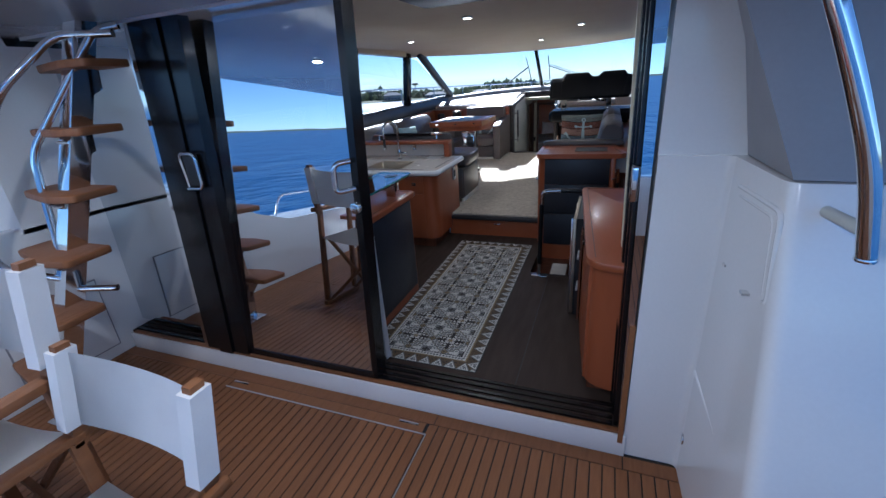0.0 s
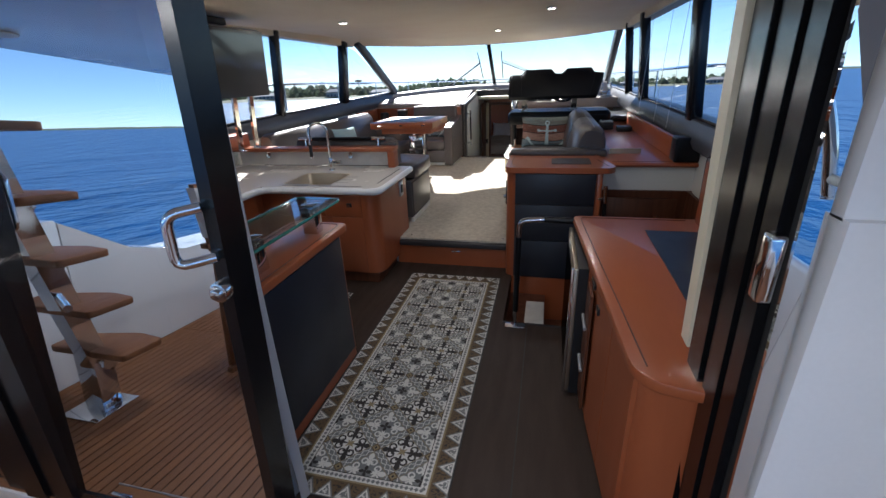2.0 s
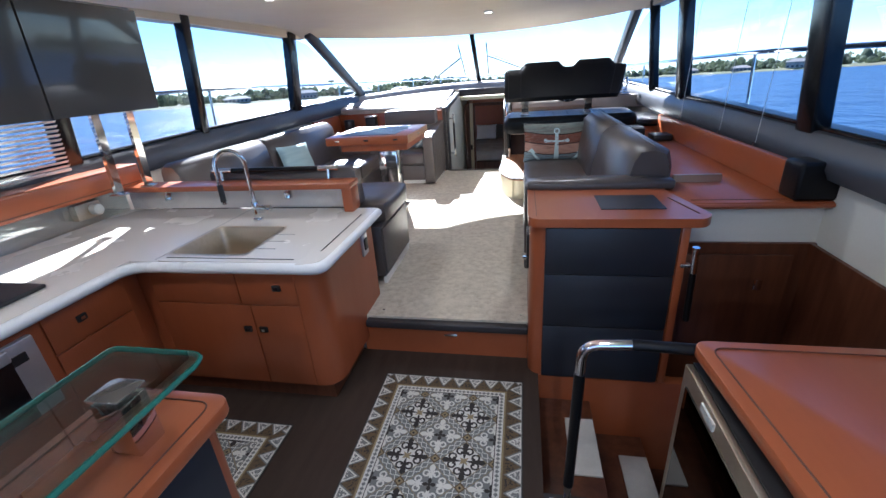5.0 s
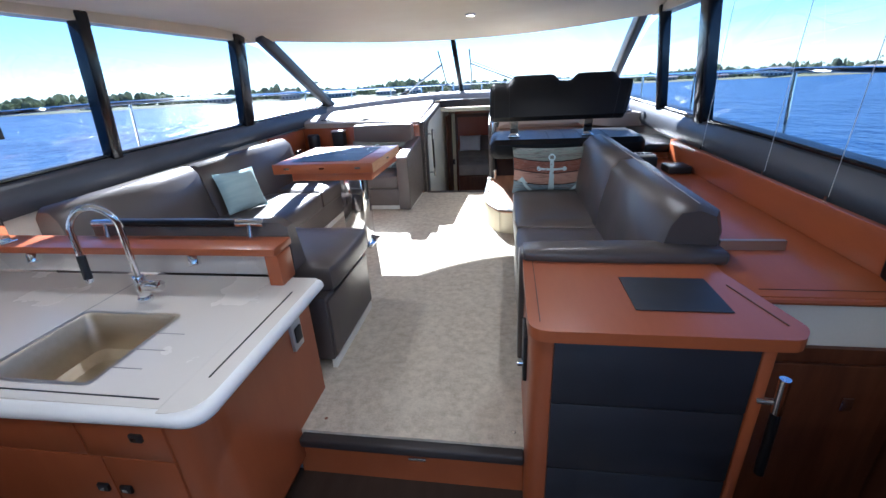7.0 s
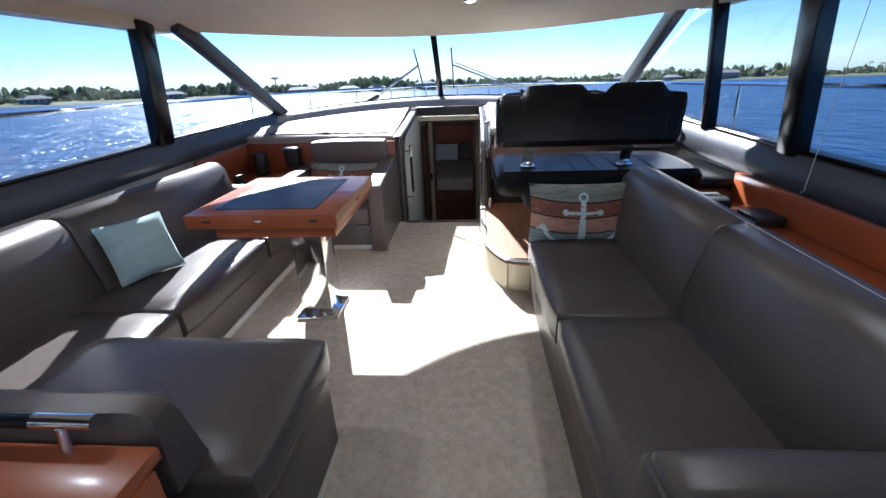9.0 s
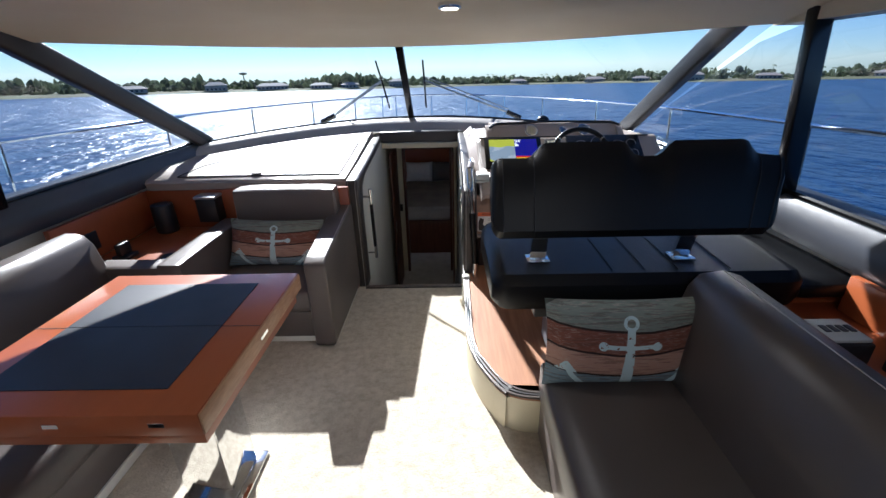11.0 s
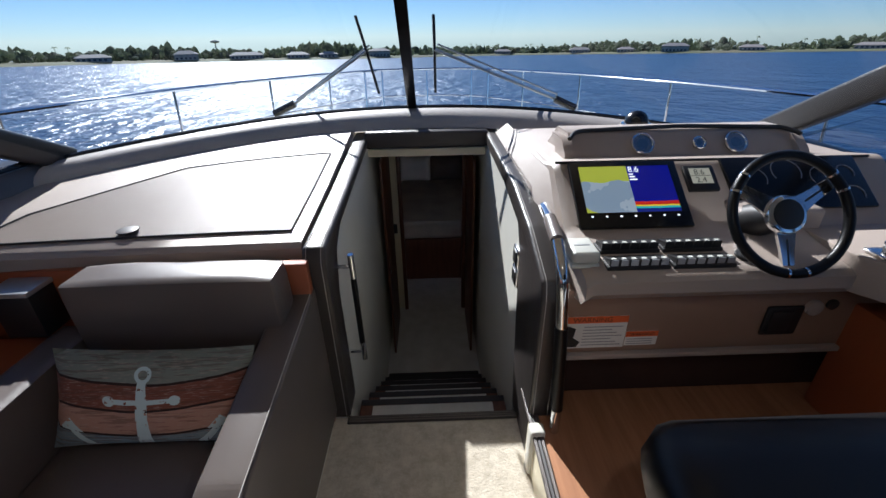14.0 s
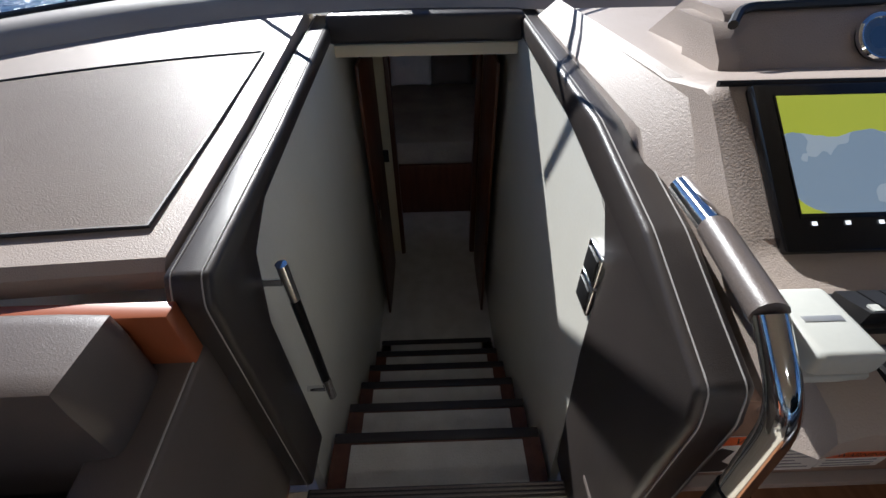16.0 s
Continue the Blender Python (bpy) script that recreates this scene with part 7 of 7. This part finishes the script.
helm_console()


# ---- aft doors ----
LEAN = math.tan(radians(1.5))            # the doors lean forward towards the roof
DOOR_Y = 1.42


def door_y(z):
    return DOOR_Y + z * LEAN


def raked(x0b, x1b, x0t, x1t, z0, z1, y_off, depth):
    """An upright slab in the plane of the doors with slanting sides."""
    return bm_loft([[(a, door_y(z) + y_off, z), (b, door_y(z) + y_off, z), (b, door_y(z) + y_off + depth, z), (a, door_y(z) + y_off + depth, z)] for a, b, z in ((x0b, x1b, z0), (x0t, x1t, z1))])


door = structure("door_aft", raked(-1.10, -1.06, -1.025, -0.985, 0.0, 2.10, 0.0, 0.10), BLACK, "sliding mirror-tinted glass door standing half open", "sliding door")
part("pane", bm_loft([[(a, door_y(z) + 0.005 + z * 0.042, z) for a in (x0, x1)] for x0, x1, z in ((-2.48, -1.10, 0.05), (-2.28, -1.005, 2.08))], False), DOOR_GLASS, door)
part("bottom_rail", raked(-2.48, -1.06, -2.48, -1.06, 0.0, 0.05, 0.0, 0.06), BLACK, door)
part("outer_pane", bm_loft([[(a, door_y(z) + 0.10, z) for a in (x0, x1)] for x0, x1, z in ((-3.30, -2.42, 0.05), (-3.30, -2.20, 2.08))], False), DOOR_GLASS, door)
for k, (d, w) in enumerate(((0.0, 0.118), (0.126, 0.118), (0.252, 0.128))):
    part("stile", raked(-2.45 + d, -2.45 + d + w, -2.335 + d, -2.335 + d + w, 0.0, 2.10, -0.02 - 0.014 * (k % 2), 0.07), BLACK, door)
part("edge_strip", raked(-2.495, -2.455, -2.38, -2.34, 0.0, 2.10, -0.01, 0.05), CHROME, door, "polished edge strip")


def pull(parent, pts, r=0.014):
    part("handle", bm_tube(smooth_path(pts, 0.035, 5), r, 12), CHROME, parent, "chrome handle")


y = door_y(1.2) - 0.02
part("recess_pull", bm_box(-2.155, -2.055, y - 0.03, y, 1.20, 1.385, 0.012, 3), PLASTIC, door)
pull(door, [(-2.165, y - 0.02, 1.19), (-2.165, y - 0.035, 1.395), (-2.045, y - 0.035, 1.395), (-2.045, y - 0.035, 1.19), (-2.165, y - 0.035, 1.19)], 0.009)
y = door_y(1.2)
pull(door, [(-1.04, y - 0.01, 1.345), (-1.11, y - 0.06, 1.335), (-1.12, y - 0.06, 1.19), (-1.03, y - 0.01, 1.205)], 0.014)
pull(door, [(-1.06, y + 0.08, 1.32), (-1.045, y + 0.125, 1.32), (-1.05, y + 0.125, 1.19), (-1.075, y + 0.08, 1.15)], 0.011)
part("lock", bm_disc((-1.045, y, 1.10), (0, -1, 0), 0.030, 0.03, 20, 0.006), CHROME, door)
part("lock_knob", bm_disc((-1.045, y - 0.03, 1.10), (0, -1, 0), 0.016, 0.014, 16, 0.004), CHROME, door)
frame_r = structure("door_frame_starboard", raked(0.285, 0.305, 0.258, 0.285, 0.0, 2.12, 0.025, 0.06), BLACK, "black jamb of the sliding door", "door frame")
part("second_post", raked(0.278, 0.325, 0.250, 0.30, 0.0, 2.12, 0.10, 0.08), BLACK, frame_r)
part("third_post", raked(0.270, 0.325, 0.240, 0.29, 0.0, 2.12, 0.195, 0.09), BLACK, frame_r)
part("jamb_back", raked(0.312, 0.335, 0.285, 0.31, 0.0, 2.12, 0.03, 0.27), INK, frame_r)
part("inner_trim", raked(0.255, 0.33, 0.225, 0.31, 0.86, 2.12, 0.30, 0.06), CREAM, frame_r, "cream inner trim")
part("side_glass", raked(0.306, 0.330, 0.270, 0.318, 0.02, 2.12, -0.02, 0.01), DOOR_GLASS, frame_r)
part("teak_edge", raked(0.306, 0.330, 0.306, 0.330, -0.05, 0.62, -0.035, 0.015), TEAK, frame_r)
part("strike", bm_box(0.252, 0.285, 1.452, 1.495, 1.17, 1.32, 0.010, 3), CHROME, frame_r)
for k in range(4):
    structure("door_track", bm_box(-3.28, 0.28, 1.44 + k * 0.045, 1.462 + k * 0.045, -0.03, 0.012 - 0.004 * (k % 2)), BLACK, "black aluminium sliding door track", "door track")
structure("door_threshold", bm_box(-3.28, 0.30, 1.43, 1.64, -0.10, -0.012), BLACK, "black threshold under the sliding doors", "threshold")
sill = structure("door_sill", bm_box(-3.28, 0.345, 1.385, 1.428, COCKPIT_Z - 0.05, -0.005, 0.006), GELCOAT, "white sill step below the doors", "sill")
part("teak_strip", bm_box(-3.25, 0.33, 1.395, 1.428, -0.004, 0.008, 0.003), TEAK, sill)
structure("bulkhead_head", bm_box(MID - 2.2, MID + 2.2, 1.44, 1.62, 2.09, 2.32), GELCOAT, "white bulkhead above the doors", "wall")


def curtain():
    b = bmesh.new()
    rows = []
    for z in np.linspace(0.03, 2.1, 14):
        rows.append([b.verts.new((-1.24 + 0.012 * k - 0.02 * math.sin(z * 1.5), door_y(z) + 0.15 + 0.035 * math.sin(k * 1.35 + z * 0.7) + 0.006 * k * (2.2 - z) * 0.3, z)) for k in range(15)])
    for a, c in zip(rows, rows[1:]):
        for k in range(14):
            b.faces.new((a[k], a[k + 1], c[k + 1], c[k]))
    bmesh.ops.solidify(b, geom=b.faces[:], thickness=0.004)
    solid("curtain", b, CURTAIN, "white curtain gathered behind the sliding door", "curtain")


curtain()

# ---- cockpit ----
structure("cockpit_ceiling", bm_box(MID - 2.55, MID + 2.55, -2.4, 1.44, 2.10, 2.30, 0.03, 3), GELCOAT, "white underside of the flybridge over the cockpit", "ceiling")
for x, y in ((-2.2, 0.2), (-0.4, 0.2), (-2.2, -1.2), (-0.4, -1.2)):
    e = thing("cockpit_light", "small recessed light in the cockpit roof", "ceiling light", "lights in the cockpit roof", at=(x, y, 2.1))
    part("rim", bm_disc((x, y, 2.101), (0, 0, -1), 0.045, 0.008, 20, 0.003), SILVER, e)
    part("lens", bm_disc((x, y, 2.093), (0, 0, -1), 0.032, 0.003, 16), LAMP, e)
    # added fill that lifts the white cockpit walls under the roof
    fill_lamp((x, y, 2.085), 3.2)
spk = thing("roof_speaker", "round white speaker grille in the cockpit roof", "speaker", at=(-3.25, 0.55, 2.1))
part("grille", bm_disc((-3.25, 0.55, 2.101), (0, 0, -1), 0.10, 0.012, 28, 0.006), GREY_PLASTIC, spk)
# starboard bulkhead beside the door, with the moulded wing
def wing_edge(z):
    """The bulkhead's aft corner slopes aft towards the deck."""
    return 0.985 - 0.27 * (1.37 - z)


wall = structure("bulkhead_starboard", bm_loft([[(x, y, z) for x, y in rounded([(0.335, 1.40), (0.577, 1.40), (0.612, wing_edge(z)), (1.36, wing_edge(z) - 0.02), (1.36, 1.60), (0.335, 1.62)], [0, 0.03, 0.045, 0, 0, 0], 5)] for z in (COCKPIT_Z, 0.3, 0.7, 1.1, 1.355, 1.37)]), GELCOAT, "white moulded bulkhead with a locker and grab rail", "wall")
upper = structure("bulkhead_starboard_upper", bm_loft([[(0.335, 1.42, z), (0.335, 1.60, z), (1.36, 1.60, z), (1.36, 1.41, z), (0.62, 1.405, z)] for z in (1.365, 2.12)]), GELCOAT, "white upper bulkhead beside the door", "wall")
wing = structure("wing_pillar", bm_loft([[(0.615 - 0.14 * q, 1.396, z), (0.626 - 0.28 * q, 1.005 + 0.10 * q, z), (0.95 - 0.12 * q, 0.975 + 0.08 * q, z), (1.20 - 0.12 * q, 1.05, z), (1.22, 1.396, z)] for z, q in ((1.374, 0.0), (1.74, 0.5), (2.11, 1.0))]), GREY_PANEL, "grey painted roof pillar above the bulkhead", "pillar")
loc = structure("locker_lid", bm_tube(smooth_path([(0.587, 1.30, 1.285), (0.612, 0.985, 1.290), (0.614, 0.945, 1.03), (0.612, 0.965, 1.02)], 0.03), 0.009, 8), GELCOAT, "moulded ridge round the locker", "locker")
part("inner_ridge", bm_tube(smooth_path([(0.589, 1.28, 1.255), (0.608, 1.02, 1.262), (0.610, 0.975, 1.04)], 0.03), 0.005, 8), GELCOAT, loc)
low = structure("locker_door", bm_tube(smooth_path([(0.580, 1.375, 0.45), (0.612, 0.955, 0.40), (0.612, 0.96, 0.10)], 0.03), 0.009, 8), GELCOAT, "moulded ridge round the lower locker", "locker")
lk = thing("locker_lock", "oval chrome locker lock", "lock", at=(0.578, 1.375, 0.07))
part("plate", bm_disc((0.584, 1.375, 0.07), (-1, 0.08, 0), 0.028, 0.010, 20, 0.003), CHROME, lk)
for y, z in ((1.29, 0.995), (1.06, 1.00)):
    part("slot", bm_box(0.580, 0.606, y - 0.014, y + 0.014, z - 0.004, z + 0.004), CHROME, lk)
gr = thing("cockpit_grab_rail", "long polished steel grab rail on the bulkhead wing", "grab rail", at=(0.72, 0.75, 1.0))
part("bar", bm_tube(smooth_path([(0.70, 0.75, 1.265), (0.665, 0.75, 1.45), (0.585, 0.75, 1.66), (0.49, 0.76, 1.88), (0.40, 0.80, 2.09)], 0.2, 6), 0.020, 14), CHROME, gr)
part("end_cap", bm_disc((0.70, 0.75, 1.265), (0, 0, -1), 0.021, 0.012, 14, 0.004), CHROME, gr)
part("stand_off", bm_tube([(0.690, 0.75, 1.32), (0.70, 0.98, 1.30)], 0.016, 10), GREY_PLASTIC, gr)
# port side of the cockpit with its locker
structure("cockpit_side_port", bm_box(MID - 2.55, -3.30, 0.45, 1.62, COCKPIT_Z - 0.05, 1.0, 0.02, 3), GELCOAT, "white cockpit side moulding to port", "wall")
structure("bulwark_port", bm_loft([[(MID - 2.55, y, COCKPIT_Z - 0.05), (-3.30, y, COCKPIT_Z - 0.05), (-3.30, y, z), (MID - 2.55, y, z)] for y, z in ((-2.45, 0.50), (-0.5, 0.56), (0.0, 0.70), (0.45, 0.98))]), GELCOAT, "white port bulwark sloping down towards the stern", "wall")
structure("bulkhead_port", bm_loft([[(MID - 2.5, 0.6, z), (-3.30, 1.05, z), (-3.30, 1.60, z), (MID - 2.5, 1.60, z)] for z in (0.95, 2.12)]), GELCOAT, "white roof support beside the flybridge stairs", "wall")
pl = thing("cockpit_locker", "flush white locker door with a round latch in the cockpit side", "locker door", at=(-3.3, 1.0, 0.2))
part("panel", bm_box(-3.302, -3.290, 0.72, 1.30, -0.04, 0.50, 0.004), GELCOAT, pl)
part("gap", bm_box(-3.301, -3.297, 0.71, 1.31, -0.05, 0.51), GREY_PANEL, pl)
part("latch", bm_disc((-3.290, 0.80, 0.28), (1, 0, 0), 0.028, 0.012, 20, 0.004), CHROME, pl)
# starboard and stern bulwarks
structure("cockpit_side_starboard", bm_box(1.28, MID + 2.55, -2.45, 0.9, COCKPIT_Z - 0.05, 0.62, 0.03, 3), GELCOAT, "white cockpit side moulding to starboard", "wall")
structure("transom", bm_box(MID - 2.5, MID + 2.5, -2.62, -2.40, COCKPIT_Z - 0.05, 0.62, 0.03, 3), GELCOAT, "white transom bulwark at the stern", "wall")
seat = thing("transom_bench", "white moulded bench with a teak lid at the stern", "bench", at=(-2.2, -2.2, COCKPIT_Z))
part("body", bm_box(-3.28, -1.2, -2.40, -1.95, COCKPIT_Z, 0.26, 0.02, 3), GELCOAT, seat)
part("lid", bm_box(-3.26, -1.22, -2.38, -1.93, 0.262, 0.285, 0.006), TEAK, seat)
cl = thing("stern_rail", "low polished steel rail on the port quarter", "rail", at=(-3.5, -0.5, 0.56))
part("bar", bm_tube(smooth_path([(-3.52, -0.5, 0.56), (-3.52, -0.6, 0.82), (-3.52, -1.6, 0.80), (-3.52, -1.75, 0.52)], 0.12), 0.014, 10), CHROME, cl)


def flybridge_stairs():
    e = thing("flybridge_stairs", "open teak-treaded stairs on a chrome spine up to the flybridge", "stairs", at=(-2.8, 0.7, COCKPIT_Z))
    for k in range(6):
        z = 0.26 + k * 0.322
        dx, dy = 0.055 * max(0, k - 1), 0.56 + 0.115 * k
        w = 0.30 - 0.008 * k
        x = -2.77 + dx
        out = rounded([(x - w, dy + 0.07), (x + 0.10, dy - 0.02), (x + w, dy + 0.01), (x + w - 0.02, dy + 0.26), (x - w, dy + 0.25)], 0.03, 3)
        t = part("tread", bm_prism(out, z, z + 0.04, bevel=0.008), TEAK, e)
        part("bracket", bm_loft([[(x - 0.05, dy + 0.06, z - 0.03), (x + 0.05, dy + 0.06, z - 0.03), (x + 0.05, dy + 0.20, z - 0.001), (x - 0.05, dy + 0.20, z - 0.001)], [(x - 0.03, dy + 0.14, z - 0.13), (x + 0.03, dy + 0.14, z - 0.13), (x + 0.03, dy + 0.20, z - 0.10), (x - 0.03, dy + 0.20, z - 0.10)]]), CHROME, t)
    a, b = Vector((-2.82, 0.68, 0.14)), Vector((-2.50, 1.27, 2.10))
    part("spine", bm_loft([[p + Vector((i, j, 0)) for i, j in ((-0.05, 0), (0.05, 0), (0.05, 0.11), (-0.05, 0.11))] for p in (a, b)]), CHROME, e, "polished steel spine")
    part("post", bm_box(-2.91, -2.76, 0.68, 0.80, COCKPIT_Z + 0.01, 0.26, 0.006), CHROME, e)
    part("foot", bm_box(-2.99, -2.70, 0.62, 0.90, COCKPIT_Z, COCKPIT_Z + 0.012, 0.004), CHROME, e)
    for pts in ([(-2.50, 1.02, 0.68), (-2.72, 0.91, 0.70), (-2.76, 0.93, 0.80), (-2.74, 1.00, 1.47), (-2.40, 1.31, 2.05), (-2.30, 1.38, 2.07)],
                [(-2.70, 0.90, 0.77), (-2.98, 0.76, 0.86), (-3.12, 0.78, 1.05), (-3.00, 0.98, 1.60), (-2.75, 0.99, 1.79), (-2.58, 1.22, 2.04), (-2.30, 1.34, 2.03)]):
        part("hand_rail", bm_tube(smooth_path(pts, 0.09, 6), 0.020, 12), CHROME, e, "polished steel hand rail")


flybridge_stairs()


def directors_chair(m, label):
    e = thing("directors_chair", label, "folding chair", "folding chairs in the cockpit")

    def bit(name, bm, mat):
        ob = new(name, mesh_of(bm, name, mat))
        ob.parent = e
        return ob
    wood = TEAK
    for s in (-1, 1):
        bit("foot_rail", bm_box(s * 0.26 - 0.017, s * 0.26 + 0.017, -0.22, 0.22, 0.0, 0.03, 0.005), wood)
        bit("arm_rest", bm_box(s * 0.28 - 0.025, s * 0.28 + 0.025, -0.24, 0.24, 0.615, 0.64, 0.006), wood)
        for y in (-0.18, 0.18):
            bit("upright", bm_box(s * 0.27 - 0.014, s * 0.27 + 0.014, y - 0.02, y + 0.02, 0.03, 0.615, 0.004), wood)
        bit("back_post", bm_loft([[(s * 0.27 - 0.014, y - 0.02, z), (s * 0.27 + 0.014, y - 0.02, z), (s * 0.27 + 0.014, y + 0.02, z), (s * 0.27 - 0.014, y + 0.02, z)] for y, z in ((0.19, 0.60), (0.25, 0.90))]), wood)
        bit("sleeve", bm_loft([[(s * 0.27 - 0.024, y - 0.03, z), (s * 0.27 + 0.024, y - 0.03, z), (s * 0.27 + 0.024, y + 0.03, z), (s * 0.27 - 0.024, y + 0.03, z)] for y, z in ((0.195, 0.665), (0.247, 0.885))]), CANVAS)
        for y in (-0.16, 0.16):
            bit("cross_leg", bm_loft([[(x - 0.014, y - 0.012 * s - 0.01, z), (x + 0.014, y - 0.012 * s - 0.01, z), (x + 0.014, y - 0.012 * s + 0.01, z), (x - 0.014, y - 0.012 * s + 0.01, z)] for x, z in ((s * 0.24, 0.03), (-s * 0.24, 0.44))]), wood)
    b = bmesh.new()
    rows = [[b.verts.new((x, y + 0.035 * (1 - (x / 0.27) ** 2), z - 0.018 * (1 - (x / 0.27) ** 2))) for x in np.linspace(-0.27, 0.27, 13)] for y, z in ((0.198, 0.672), (0.224, 0.78), (0.245, 0.88))]
    for a, c in zip(rows, rows[1:]):
        for k in range(12):
            b.faces.new((a[k], a[k + 1], c[k + 1], c[k]))
    bmesh.ops.solidify(b, geom=b.faces[:], thickness=0.006)
    bit("back_sling", b, CANVAS)
    b = bmesh.new()
    rows = [[b.verts.new((x, y, 0.45 - 0.03 * (1 - (x / 0.25) ** 2))) for x in np.linspace(-0.25, 0.25, 11)] for y in (-0.2, 0, 0.2)]
    for a, c in zip(rows, rows[1:]):
        for k in range(10):
            b.faces.new((a[k], a[k + 1], c[k + 1], c[k]))
    bmesh.ops.solidify(b, geom=b.faces[:], thickness=0.006)
    bit("seat_sling", b, CANVAS)
    e.matrix_world = m
    return e


CHAIR = "folding teak director's chair with white canvas sling"
ch = directors_chair(pose(-1.17, -0.02, COCKPIT_Z, 0, 0, -2) @ Matrix.Diagonal((1.16, 1.10, 1.23, 1)), CHAIR + ", tucked to the table")
copy_thing(ch, pose(-1.95, 0.0, COCKPIT_Z, 0, 0, 4) @ Matrix.Diagonal((1.16, 1.10, 1.23, 1)))
copy_thing(ch, pose(-2.35, -1.05, COCKPIT_Z, 0, 0, 150))
tb = thing("cockpit_table", "varnished teak cockpit table", "table", at=(-1.75, -0.55, COCKPIT_Z))
part("top", bm_prism(rounded([(-2.5, -1.05), (-0.98, -1.05), (-0.98, -0.32), (-2.5, -0.32)], 0.08, 5), 0.62, 0.66, bevel=0.008), WOOD, tb)
for x in (-2.2, -1.3):
    part("leg", bm_tube([(x, -0.53, COCKPIT_Z), (x, -0.53, 0.62)], 0.04, 14), CHROME, tb)

# ---- teak deck: margin boards, hatch and planks ----
deck = structure("cockpit_floor", bm_box(MID - 2.5, MID + 2.5, -2.45, 1.40, COCKPIT_Z - 0.04, COCKPIT_Z - 0.004), CAULK, "teak-planked cockpit floor with black caulking", "floor", False)


def plank(mesh_cache, x0, x1, y0, y1):
    key = (round(x1 - x0, 3), round(y1 - y0, 3))
    if key not in mesh_cache:
        w, l = (x1 - x0) / 2, (y1 - y0) / 2
        mesh_cache[key] = mesh_of(bm_box(-w, w, -l, l, 0, 0.005, 0.0012, 1), "plank", TEAK)
    ob = new("plank", mesh_cache[key])
    ob.parent = deck
    ob.location = ((x0 + x1) / 2, (y0 + y1) / 2, COCKPIT_Z - 0.005)


cache = {}
W = 0.052
for x0, x1, y0, y1 in ((-3.29, -2.20, 1.305, 1.383), (-2.195, -0.66, 1.305, 1.383), (-0.655, 0.335, 1.305, 1.383), (0.34, 0.598, 1.305, 1.383)):
    plank(cache, x0, x1, y0, y1)
plank(cache, -2.13, -0.70, 1.225, 1.300)
k = 0
x = -3.29
while x < 1.27:
    lim = 1.300 if (x < -2.15 or x > -0.70) else 1.220
    if x > 0.58:
        lim = 0.84
    plank(cache, x, x + W, -0.30, lim)
    plank(cache, x, x + W, -2.40, -0.305)
    x += W + 0.006
for y0 in (1.2222,):
    h = structure("deck_hatch_trim", bm_tube([(-2.14, y0, COCKPIT_Z + 0.001), (-0.675, y0, COCKPIT_Z + 0.001), (-0.675, -0.2, COCKPIT_Z + 0.001)], 0.005, 6), SILVER, "bright trim round the deck hatch", "trim")
    for x in (-2.06, -0.80):
        part("hinge", bm_box(x - 0.06, x + 0.06, 1.268, 1.285, COCKPIT_Z, COCKPIT_Z + 0.004, 0.001), CHROME, h)
